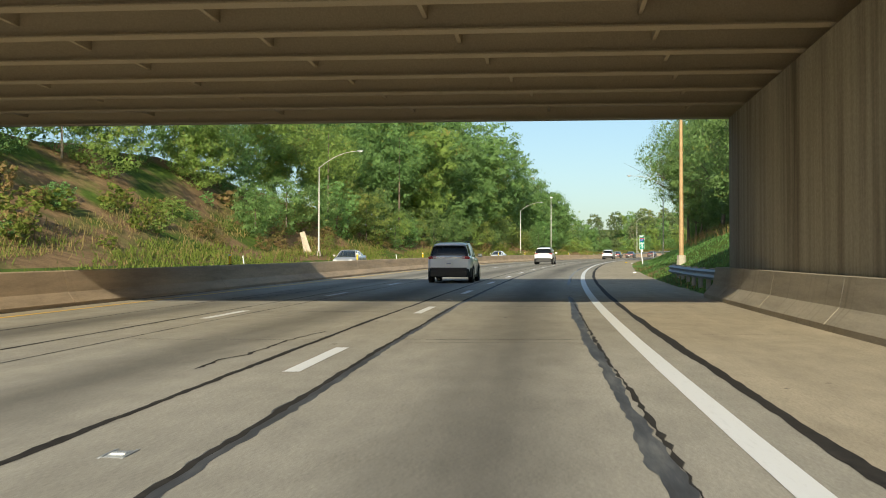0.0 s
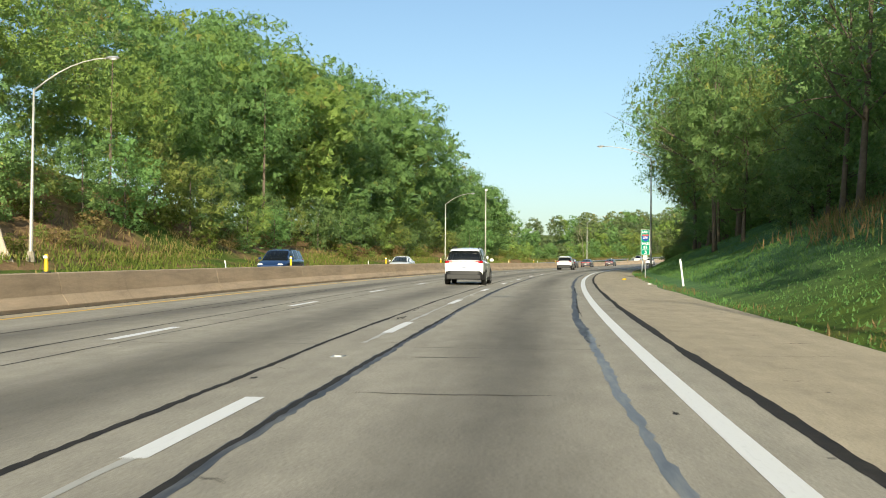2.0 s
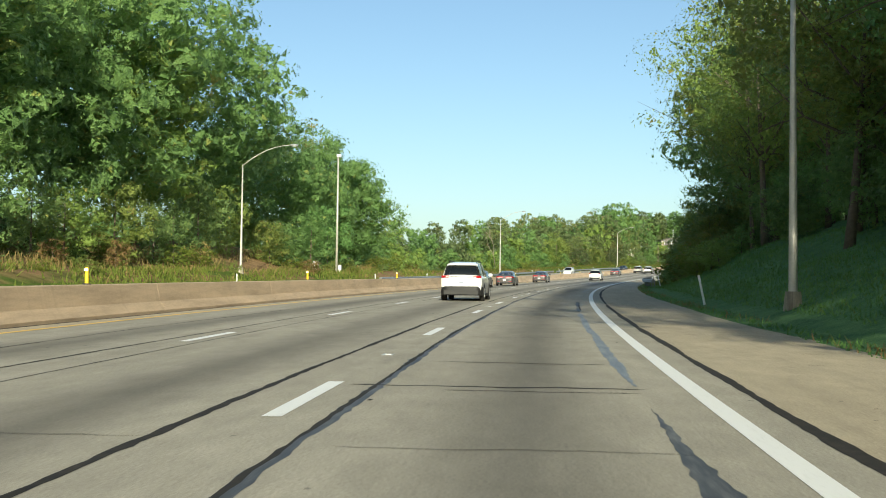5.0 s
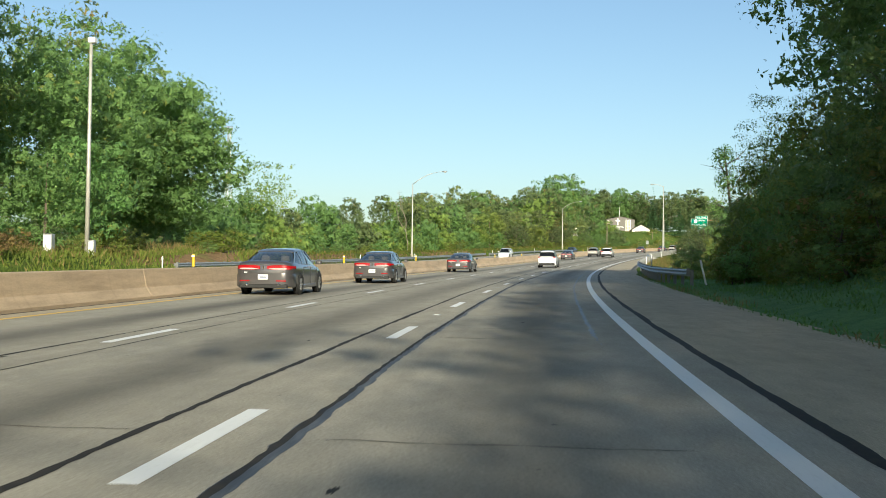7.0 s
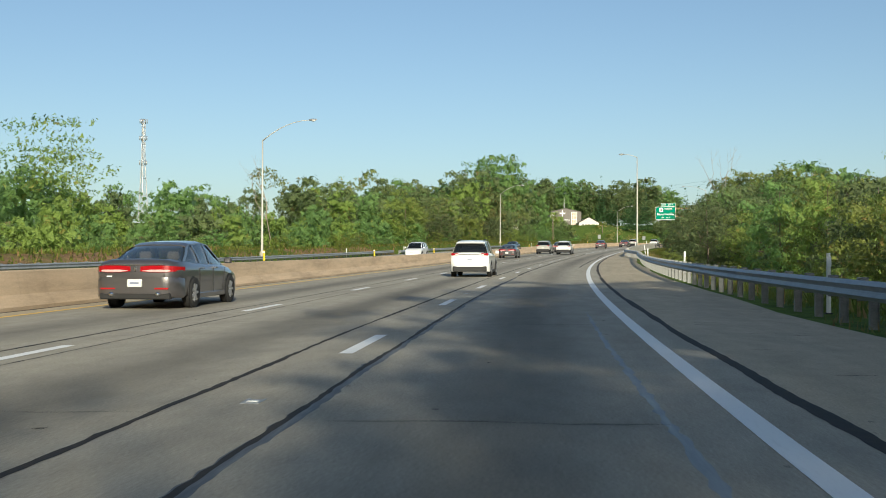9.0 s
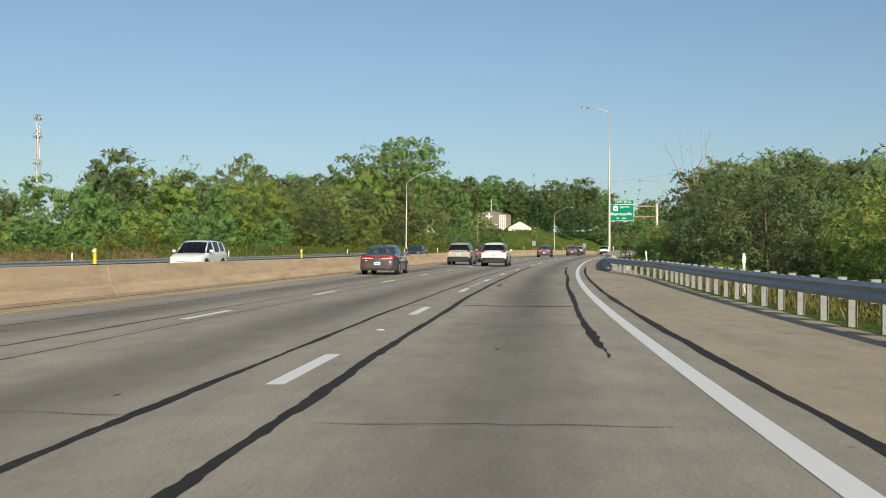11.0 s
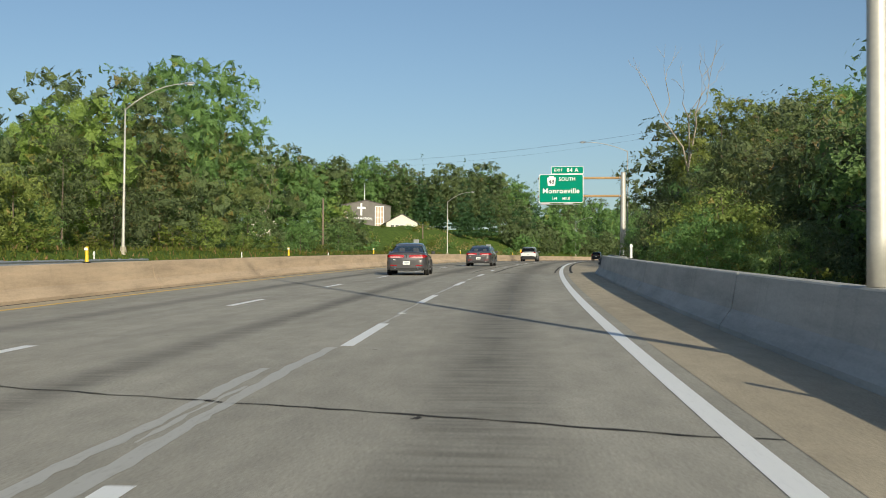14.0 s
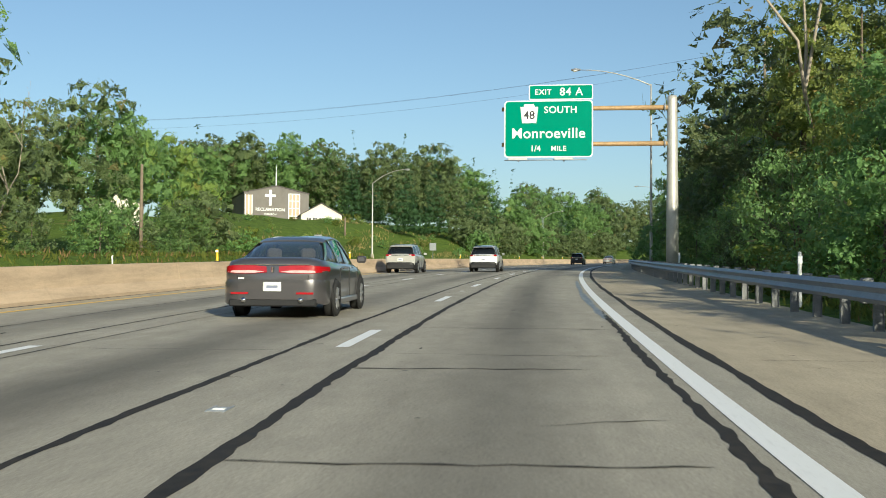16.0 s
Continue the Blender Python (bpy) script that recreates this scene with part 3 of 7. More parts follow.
DASH_S = np.interp(np.arange(-9, 74), DASH_N, DASH_AT)


# the lane line bends a little towards the edge on the deck
lane_line = lambda s: float(np.interp(s, [405, 424, 436, 457, 484, 498], [0.0, 0.27, 0.26, 0.14, 0.15, 0.0]))


def dash(s, u, length=3.05, mat="white_paint", parent=None, wide=0.085, path=lambda s: 0.0):
    part("lane_dash", sheet("lane_dash", s, s + length, u - wide, u + wide, 0.004, 1.0, M[mat], 1, edge0=path, edge1=path), parent or road)


for s in DASH_S:
    dash(s, -3.80, 4.3 if DECK0 < s < DECK1 else 3.05, path=lane_line)
    dash(s + 9.4, -7.55)
for s in DASH_S[5:50]:
    dash(s + 2, -17.9, parent=opposite)
    dash(s + 6, -21.6, parent=opposite)
# ghost of an older, worn line between the dashes
for a, b in ((55, 60), (66, 71), (78, 106), (374.5, 384), (386, 396), (426.6, 436), (450, 457.5), (461.5, 469), (473.2, 481)):
    wide = 0.055 if a in (374.5, 426.6) else 0.03
    r0, r1 = ragged(a, 0.03, 0.02), ragged(b, 0.03, 0.02)
    part("old_line", sheet("old_line", a, b, -3.83 - wide, -3.83 + wide, 0.003, 0.5, M["faded_paint"], 2, edge0=lambda s: r0(s) + lane_line(s), edge1=lambda s: r1(s) + lane_line(s)), road, "half worn-off paint")
for a, b, u, wide in ((435.5, 446.0, -3.78, 0.07), (437.0, 443.5, -4.05, 0.06), (439.0, 442.0, -3.92, 0.03)):
    part("old_line", sheet("old_line", a, b, u - wide, u + wide, 0.003, 0.25, M["faded_paint"], 2, edge0=ragged(a, 0.025, 0.03), edge1=ragged(b, 0.025, 0.03)), road, "scuffed remains of an older line")


# tar seams along the slabs' edges
def seam(s0, s1, u, width, seed, rough=0.03, bend=0.05, h=0.0025, parent=None, mat="tar", path=lambda s: 0.0):
    swing = wander(seed, bend)
    w = lambda s: swing(s) + path(s)
    k0, k1 = ragged(seed + 60, rough * 0.7, width * 0.22), ragged(seed + 90, rough * 0.7, width * 0.22)
    end = lambda s: width * 0.5 * max(0.0, 1 - min(s - s0, s1 - s) / 2.5)
    e0, e1 = lambda s: k0(s) + end(s), lambda s: k1(s) - end(s)
    part("tar_seam", sheet("tar_seam", s0, s1, u - width / 2, u + width / 2, h, 0.2, M[mat], 1, edge0=lambda s: w(s) + e0(s), edge1=lambda s: w(s) + e1(s)), parent or road)


for a, b in ((-40, 200), (200, 330), (330, DECK0 - 0.5), (DECK1 + 1, 640)):
    n = a * 0.013
    seam(a, b, -4.36, 0.075 if a < 300 else 0.085, 1 + n, 0.02)
    seam(a, b, -3.32, 0.055 if a < 300 else 0.07, 5 + n, 0.02)
    seam(a, b, -3.29, 0.13 if a < 300 else 0.10, 5.0 + n, 0.03, 0.05, 0.0018, None, "old_tar" if a < 300 else "tar")
    seam(a, b, 0.80, 0.13, 7 + n, 0.015, 0.02, path=joint)
    seam(a, b, -8.0, 0.05, 9 + n, 0.015)
    seam(a, b, -7.2, 0.03, 12 + n, 0.01)
lane_seam = lambda s: float(np.interp(s, [5, 28, 60, 88, 101, 120, 150, 165, 245, 258, 362, 378, 394, 402, 415, 490, 508, 540], [-0.65, -0.62, -0.58, -0.55, -0.43, -0.49, -0.52, -0.62, -0.66, -0.62, -0.66, -0.5, -0.5, -0.62, -0.8, -0.3, -0.22, -0.25]))
for a, b, wide, mat in ((4, 34, 0.15, "old_tar"), (44, 82, 0.12, "thin_tar"), (78, 118, 0.16, "old_tar"), (116, 136, 0.15, "old_tar"), (134, 154, 0.14, "old_tar"), (155, 164, 0.16, "old_tar"), (166, 190, 0.14, "thin_tar"),
                        (190, 205, 0.16, "old_tar"), (232, 300, 0.07, "thin_tar"), (352, 376, 0.13, "tar"), (374, 392, 0.11, "tar"), (390, DECK0 - 1, 0.11, "tar"), (DECK1 + 1, 515, 0.10, "tar"), (512, 540, 0.14, "thin_tar")):
    seam(a, b, 0.0, wide, a * 0.1, 0.035, 0.05, 0.0022, None, mat, lane_seam)
for a, b in ((5, 30), (50, 58), (86, 98), (103, 110), (140, 152), (192, 203)):
    seam(a, b, 0.06, 0.035, a * 0.2 + 3, 0.03, 0.06, path=lane_seam)
for a, b in ((8, 40), (66, 120), (132, 190), (350, 400), (495, 560)):
    seam(a, b, -9.7, 0.04, a * 0.3, 0.02, 0.15)


# cracks and joints across the lanes
def crack(s, u0, u1, width, seed, skew=0.0, h=0.003):
    rng = random.Random(seed)
    n = max(6, int(abs(u1 - u0) / 0.18))
    verts, uvs, faces = [], [], []
    off = 0.0
    for i in range(n + 1):
        u = u0 + (u1 - u0) * i / n
        off = off * 0.85 + rng.uniform(-0.05, 0.05)
        w = width * rng.uniform(0.3, 1.2) * (0.3 if i in (0, n) else 1)
        for side in (-0.5, 0.5):
            q = s + skew * (u - u0) + off + side * w
            verts.append(at(q, u, h))
            uvs.append((q, u))
    for i in range(n):
        faces.append((2 * i, 2 * i + 2, 2 * i + 3, 2 * i + 1))
    part("crack", mesh("crack", verts, faces, M["tar"], uvs), road)


for k, (s, u0, u1, w) in enumerate(((16.4, -3.3, -0.7, 0.05), (57.8, -5.35, -1.65, 0.05), (75.7, -2.9, -1.9, 0.05), (72, -3.0, -1.2, 0.04), (108.7, -3.2, -0.55, 0.06), (126.7, -3.1, -2.4, 0.06),
                                    (129.7, -3.2, -2.2, 0.05), (146.45, -3.4, -0.6, 0.13), (148.35, -3.3, -0.5, 0.07), (169.0, -3.15, -0.7, 0.06), (165.7, -3.6, -0.5, 0.10), (165.3, -2.6, -0.6, 0.05), (190, -3.1, -0.8, 0.05),
                                    (233, -3.1, -2.0, 0.06), (268, -3.1, -1.2, 0.05), (310, -3.1, -0.6, 0.06), (340, -3.1, -0.5, 0.07), (364.3, -5.1, 1.4, 0.05), (364.4, -3.15, -0.6, 0.24), (365.3, -3.1, -2.6, 0.08),
                                    (367.1, -4.4, -3.6, 0.05), (382.25, -5.1, -0.4, 0.05), (382.3, -3.2, -0.5, 0.13), (386.2, -2.0, -1.6, 0.05), (401.0, -3.1, -2.3, 0.06), (401.05, -1.5, -0.65, 0.05), (409.05, -3.2, -0.8, 0.05),
                                    (407.9, -4.3, -3.9, 0.06), (498.65, -3.3, -0.5, 0.05), (503.7, -3.35, -0.9, 0.07), (509.65, -3.3, -0.3, 0.05),
                                    (24, -7.2, -4.6, 0.05), (31, -9.8, -8.2, 0.06), (52, -7.1, -5.0, 0.04), (112, -7.2, -4.5, 0.04), (160, -9.7, -8.0, 0.05), (372, -7.4, -4.5, 0.05), (500, -10, -8.0, 0.06))):
    crack(s, u0, u1, w, k + 3)
for k in range(46):
    s = 3.0 + 12.25 * k + 0.8 * math.sin(k * 2.3)
    if not DECK0 - 2 < s < DECK1 + 2:
        crack(s, -3.05, -0.55, 0.022, 200 + k)
        crack(s + 0.3, -7.15, -4.35, 0.02, 300 + k)
        crack(s + 2.1 * math.sin(k), 0.95, 2.6, 0.018, 400 + k)
# fine cracks that branch from the seams, and slits in the shoulder's concrete
pick = random.Random(77)
for s0, s1, gap in ((355, 419, 2.6), (488, 520, 2.8), (60, 165, 7.0)):
    s, k = s0, 0
    while s < s1:
        u, way = pick.choice(((-3.32, 1), (-3.32, -0.5), (-4.36, -1), (-0.55, -1), (-4.36, 0.4)))
        crack(s, u, u + way * pick.uniform(0.25, 0.9), pick.uniform(0.012, 0.03), 500 + s0 + k, pick.uniform(-0.9, 0.9))
        s, k = s + gap * pick.uniform(0.5, 1.5), k + 1
for s0, s1, gap in ((40, 200, 3.2), (272, 418, 1.5), (490, 520, 1.6)):
    s, k = s0, 0
    while s < s1:
        u = pick.uniform(1.0, 2.9)
        crack(s, u, u + pick.uniform(0.08, 0.45), pick.uniform(0.02, 0.05), 900 + s0 + k, pick.uniform(-0.1, 0.1))
        s, k = s + gap * pick.uniform(0.3, 1.7), k + 1
# the deck's joints lie askew
for k, s in enumerate((418.1, 418.8, 439.5, 485.3, 486.1)):
    crack(s + 4.55, -12.3, 1.6 if s < 480 else 3.2, (0.09, 0.05, 0.08, 0.09, 0.06)[k], 77 + k, -0.37)
seam(452, 477, -1.62, 0.007, 4.4, 0.007, 0.14, mat="old_tar")
crack(487.6, -5.0, -3.5, 0.10, 92)


def squiggle(s0, u0, s1, u1, width, seed, h=0.0032):
    """A wandering bead of sealant over a crack that runs along the lane."""
    rng = random.Random(seed)
    n = max(8, int(math.hypot(s1 - s0, u1 - u0) / 0.22))
    off, verts, uvs, faces = 0.0, [], [], []
    for i in range(n + 1):
        f = i / n
        off = off * 0.85 + rng.uniform(-0.055, 0.055)
        w = width * rng.uniform(0.35, 1.2) * (0.2 if i in (0, n) else 1)
        for side in (-0.5, 0.5):
            q = (s0 + (s1 - s0) * f, u0 + (u1 - u0) * f + off + side * w)
            verts.append(at(*q, h))
            uvs.append(q)
    for i in range(n):
        faces.append((2 * i, 2 * i + 1, 2 * i + 3, 2 * i + 2))
    part("crack", mesh("crack", verts, faces, M["tar"], uvs), road)


def blot(s, u, a, b, seed, h=0.003):
    """An uneven patch of old sealant."""
    rng = random.Random(seed)
    n = 22
    r = [rng.uniform(0.35, 1.15) for _ in range(n)]
    verts, uvs = [], []
    for i in range(n):
        q = (s + a * r[i] * math.cos(2 * math.pi * i / n), u + b * (r[i] + r[i - 1]) / 2 * math.sin(2 * math.pi * i / n))
        verts.append(at(*q, h))
        uvs.append(q)
    part("tar_patch", mesh("tar_patch", verts, [tuple(range(n))[::-1]], M["tar"], uvs), road)


rng = random.Random(4)
for s in range(4, 620, 5):
    if DECK0 - 1 < s < DECK1 + 1:
        continue
    for _ in range(1):
        u = rng.choice((-0.5, -0.4, -2.7, -3.3, -4.1, -2.0, -4.8, -7.8, -9.0))
        blot(s + rng.uniform(-2.5, 2.5), u + rng.uniform(-0.15, 0.15), rng.uniform(0.04, 0.15), rng.uniform(0.015, 0.05), rng.random())
for k, (s0, u0, s1, u1, w) in enumerate(((378.0, -2.8, 380.8, -3.0, 0.12), (397.4, -3.05, 398.3, -2.9, 0.05), (383.4, -3.1, 385.2, -2.85, 0.10), (379.7, -4.15, 380.9, -4.25, 0.05), (84.2, -4.2, 85.4, -4.1, 0.08), (84.2, -3.95, 84.9, -4.0, 0.05), (12, -4.9, 18, -4.6, 0.05), (30, -9.2, 44, -9.0, 0.05),
                                            (87, -4.45, 90, -4.2, 0.05), (88, -9.0, 104, -9.4, 0.05), (120, -8.9, 131, -9.2, 0.05), (496, -9.3, 508, -9.0, 0.06))):
    squiggle(s0, u0, s1, u1, w, 40 + k)
for s, u in ((488.1, -3.0), (487.7, -2.4), (488.8, -2.7)):
    blot(s, u, 0.35, 0.22, s)
# spalls in the deck
for s, u, long, wide in ((424.4, -2.37, 0.10, 0.09), (424.8, -3.02, 0.12, 0.06), (424.2, -3.14, 0.07, 0.04), (423.7, -3.07, 0.06, 0.05), (423.2, -3.14, 0.09, 0.05), (424.6, -1.15, 0.06, 0.04), (473.9, -2.39, 0.12, 0.05), (469.2, -2.6, 0.06, 0.03), (471.3, -2.75, 0.06, 0.03), (440.2, -2.2, 0.1, 0.05)):
    blot(s, u, long, wide, s)
# sunk reflectors between the dashes
for s in DASH_S[8:60:2] + 7.2:
    m = onroad(s, -3.80 + lane_line(s))
    marker = tagged(part("road_reflector", boxes(M["galv"], (-0.06, -0.10, -0.01, 0.06, 0.12, 0.004), (-0.075, -0.13, -0.01, -0.058, 0.16, 0.008), (0.058, -0.13, -0.01, 0.075, 0.16, 0.008)), m=m), "snow-plough road reflector in a steel casting", "reflector", "reflectors along the lane line")
    part("lens", boxes(M["white_plastic"], (-0.045, -0.03, 0.004, 0.045, 0.02, 0.012)), marker)
# scraps of dark rubber and pale litter on the shoulder and the verge
for s, u, mat, size in ((129.9, 2.35, "yellow_plastic", 0.16), (70, 3.0, "sign_white", 0.09), (118, 3.2, "sign_white", 0.08)):
    bm = bmesh.new()
    bmesh.ops.create_icosphere(bm, subdivisions=2, radius=size)
    for v in bm.verts:
        v.co.z *= 0.4
        v.co += Vector((noise.noise(v.co * 9), noise.noise(v.co * 11 + Vector((3, 1, 2))), 0)) * size * 0.5
    tagged(part("litter", (bm, M[mat]), m=onroad(s, u, size * 0.3)), "crumpled roadside litter", "litter")

# ---- median barrier: pieces of safety-shape concrete ----
MEDIAN = [(-12.98, -0.05), (-12.98, 0.08), (-12.80, 0.32), (-12.70, 0.80), (-12.67, 0.82), (-12.50, 0.82), (-12.47, 0.80), (-12.37, 0.32), (-12.19, 0.08), (-12.19, -0.05)]
s, k = -120.0, 0
median = tagged(part("median_barrier", sweep("median_barrier", s, s + 12.1, MEDIAN, 3.0, M["median"])), "stained tan concrete median barrier between the carriageways", "barrier", kind="structure")
s += 12.19
while s < 1100:
    part("barrier_section", sweep("barrier_section", s + 0.015, s + 12.175, MEDIAN, 3.05, M["median"]), median)
    s += 12.19
part("tar_seam", sheet("tar_seam", -60, 640, -12.19, -12.08, 0.0025, 1.0, M["tar"], 1, edge1=wander(2, 0.02, 0.03)), road)


def delineator(m, mat, height=0.62, group="", label="", lean=0.0):
    v, f = join(tube([(0, 0, 0), (0, 0, height * 0.5), (0, 0, height)], [0.048, 0.045, 0.042], 8))
    ob = part("delineator_post", mesh("delineator_post", v, f, mat, smooth_shade=False), m=m @ pose(0, 0, 0, 0, lean, 0))
    part("foot", boxes(M["sign_black"], (-0.08, -0.08, 0, 0.08, 0.08, 0.03)), ob)
    part("reflector_band", boxes(M["sign_white"], (-0.045, -0.05, height * 0.78, 0.045, -0.042, height * 0.93)), ob)
    return tagged(ob, label, "delineator", group)


for i in range(-2, 30):
    s = 16.8 + 23.35 * i
    delineator(onroad(s, -12.585, 0.82), M["yellow_plastic"], 0.42, "delineators on the median barrier", "yellow tubular delineator on the concrete median barrier")
for i, s in enumerate((93, 150, 197, 243, 290, 318, 346, 374, 402, 430, 470, 500, 530, 560)):
    delineator(spot(s, -28.9), M["white_plastic"], 1.0, "delineators on the far verge", "white delineator post on the far verge", (-8 if i < 2 else 0))
for s, u, lean in ((112, 4.3, -7), (172, 4.2, 3), (199, 4.3, -12), (270.5, 5.5, -13), (301, 4.3, 0), (330, 4.3, 2), (372, 4.3, 0), (409.5, 4.2, -5), (518, 4.3, 0), (545, 4.4, 1)):
    delineator(spot(s, u), M["white_plastic"], 1.25, "delineators beside the shoulder", "white delineator post leaning beside the shoulder", lean)


# ---- guardrails ----
def guardrail(s0, s1, u, top, side, label, blocks=True, flare=0.0, merge=0.0, leave=0.0):
    """W-beam on steel posts; side is the way from the beam to its posts (+1: right)."""
    rail = thing("guardrail", label, "guardrail", "guardrails", onroad(s0, u))
    inv = rail.matrix_basis.inverted()
    prof = [(0.0, 0.0), (0.03, -0.03), (0.075, -0.07), (0.03, -0.12), (0.01, -0.155), (0.03, -0.19), (0.075, -0.24), (0.03, -0.28), (0.0, -0.31)]
    line = [(u - side * a, top + b) for a, b in prof] + [(u - side * (a - 0.008), top + b) for a, b in prof[::-1]]
    bend = (lambda s: side * flare * max(0.0, 1 - (s - s0) / 14) ** 2 - side * merge * float(smooth(s, s1 - 26, s1 - 1.0)) - side * leave * (1 - float(smooth(s, s0, s0 + 8)))) if flare or merge or leave else None
    s = s0
    while s < s1 - 0.5:
        e = min(s + 7.62, s1)
        ob = part("rail_panel", sweep("rail_panel", s, e + 0.05, line, 1.9, M["galv"], wave=bend), rail)
        ob.matrix_basis = inv
        s = e
    n = int((s1 - s0) / 1.905)
    post = None
    for i in range(n + 1):
        q = s0 + 0.3 + i * 1.905
        if q > s1:
            break
        w = bend(q) if bend else 0
        bm = bmesh.new()
        if post is None:
            box(bm, -0.05, -0.075, -0.9, 0.05, -0.065, top - 0.02)
            box(bm, -0.05, 0.065, -0.9, 0.05, 0.075, top - 0.02)
            box(bm, -0.006, -0.066, -0.9, 0.006, 0.066, top - 0.02)
            block = bmesh.new()
            box(block, -0.07, -0.08, top - 0.34, 0.07, 0.08, top + 0.04, 0.008)
            me_block = bpy.data.meshes.new("block")
            block.to_mesh(me_block)
            me_block.materials.append(M["post"])
            post = bpy.data.meshes.new("post")
            bm.to_mesh(post)
            post.materials.append(M["post"])
        bm.free()
        m = inv @ onroad(q, u + w + side * 0.30) @ pose(0, 0, 0, 0, 0, 90)
        part("post", post, rail, m=m)
        if blocks:
            part("block", me_block, rail, m=inv @ onroad(q, u + w + side * 0.12) @ pose(0, 0, 0, 0, 0, 90))
    return rail


guardrail(33.1, 49.2, 3.62, 0.72, 1, "short galvanised guardrail at the foot of the bridge wall", flare=0.3)
rail = guardrail(271, 412.7, 3.55, 0.76, 1, "long galvanised W-beam guardrail beside the shoulder", flare=1.1, merge=1.78)
# lower rub rails where it overlaps the parapet
for z in (0.36, 0.14):
    ob = part("rub_rail", sweep("rub_rail", 405.6, 413.0, [(3.5, z), (3.44, z - 0.03), (3.44, z - 0.12), (3.5, z - 0.15), (3.51, z - 0.15), (3.51, z)], 1.0, M["galv"], wave=lambda s: -1.78 * float(smooth(s, 386.7, 411.7))), rail)
    ob.matrix_basis = rail.matrix_basis.inverted()
guardrail(486.6, 660, 3.35, 0.76, 1, "galvanised W-beam guardrail under the exit sign", leave=1.55)
guardrail(292, 423, -28.6, 0.55, -1, "galvanised guardrail beyond the oncoming lanes")
guardrail(427, 508, -28.6, 0.50, -1, "galvanised guardrail beyond the oncoming lanes")

# concrete parapet over the stream, in cast lengths
PARA = [(1.66, -0.05), (1.66, 0.08), (1.84, 0.33), (1.93, 0.86), (1.96, 0.88), (2.20, 0.88), (2.22, 0.86), (2.22, -0.6), (1.8, -0.6)]
parapet = tagged(part("bridge_parapet", sweep("bridge_parapet", 410.6, 423.0, PARA, 2.8, M["parapet"], wave=lambda s: 0.10 * max(0, (420 - s) / 9) ** 2)), "pale grey concrete bridge parapet along the shoulder", "parapet", kind="structure")
s = 423.06
while s < 486:
    e = min(s + 13.3, 488.4)
    part("parapet_section", sweep("parapet_section", s, e - 0.06, PARA, 2.8, M["parapet"]), parapet)
    s = e
tagged(part("shoulder", sheet("shoulder", DECK0, DECK1, 0.3, 2.3, 0.0032, 4.0, M["shoulder"], 2)), "tan edge strip of the bridge deck below the parapet", "shoulder", kind="structure")
for s in (439.2, 469.8):
    delineator(onroad(s, 2.08, 0.88), M["white_plastic"], 0.5, "delineators on the parapet", "white delineator on the concrete parapet")
# short transition blocks where the guardrail meets the parapet
bm = bmesh.new()
box(bm, -0.12, 0, 0.0, 0.12, 3.2, 0.28, 0.03)
tagged(part("concrete_kerb", (bm, M["parapet"]), m=onroad(408.6, 3.0, 0)), "low concrete kerb below the guardrail's end", "kerb")

# ---- overpass ----
B0, B1, BH = 14.2, 33.6, 5.74        # along the road; underside of the girders over the datum
bridge = thing("overpass", "tan steel girder overpass on concrete abutments", "bridge", m=onroad(24, -11))
inv = bridge.matrix_basis.inverted()
GIRD = np.append(np.linspace(B0, B1 - 2.95, 8), B1 - 0.2)


def across(name, s0, s1, u0, u1, z0, z1, mat, label="", bevel=0.02):
    """A block square to the road at the bridge, heights over the datum."""
    m = Matrix.Translation((*at(24, 0)[:2], 0)) @ pose(0, 0, 0, 0, 0, -math.degrees(float(np.interp(24, AS, AH))))
    bm = bmesh.new()
    box(bm, u0, s0 - 24, z0, u1, s1 - 24, z1, bevel)
    return part(name, (bm, M[mat]), bridge, label, inv @ m)


for s in GIRD:
    across("girder_web", s - 0.03, s + 0.03, -33, 5.0, BH + 0.03, BH + 0.92, "girder", "", 0.0)
    across("girder_flange", s - 0.19, s + 0.19, -33, 5.0, BH, BH + 0.035, "girder", "", 0.0)
for i in range(len(GIRD) - 1):
    for k, u in enumerate(np.arange(-31.0, 4.5, 3.9)):
        w = u + 0.45 * i - 0.6
        if w < 4.4:
            across("cross_brace", GIRD[i] + 0.03, GIRD[i + 1] - 0.03, w - 0.04, w + 0.04, BH + 0.25, BH + 0.60, "girder", "", 0.0)
    for u in np.arange(-32.0, 4.9, 1.75):
        across("web_stiffener", GIRD[i] + 0.03, GIRD[i] + 0.15, u, u + 0.02, BH + 0.04, BH + 0.9, "girder", "", 0.0)
across("deck_slab", B0 - 0.3, B1 + 0.25, -34.5, 7.2, BH + 0.92, BH + 1.16, "soffit")
across("bridge_railing", B1 - 0.1, B1 + 0.22, -34.5, 7.2, BH + 1.16, BH + 2.3, "parapet")
across("bridge_railing", B0 - 0.28, B0 + 0.05, -34.5, 7.2, BH + 1.16, BH + 1.62, "parapet")
across("abutment_wall", B0 - 6.0, B1 - 0.9, 3.82, 5.2, -0.6, BH - 0.05, "abutment", "streaked concrete abutment wall", 0.05)
across("bearing_seat", B0 - 0.3, B1 - 0.95, 4.5, 7.2, BH - 0.1, BH + 0.92, "abutment", "", 0.02)
across("abutment_wall", B0 - 6.0, B1 + 1.6, -35.2, -33.2, -0.6, BH + 0.9, "abutment", "streaked concrete abutment wall", 0.05)
for s in GIRD:
    across("bearing", s - 0.15, s + 0.15, 4.0, 4.35, BH - 0.06, BH + 0.0, "girder", "", 0.0)
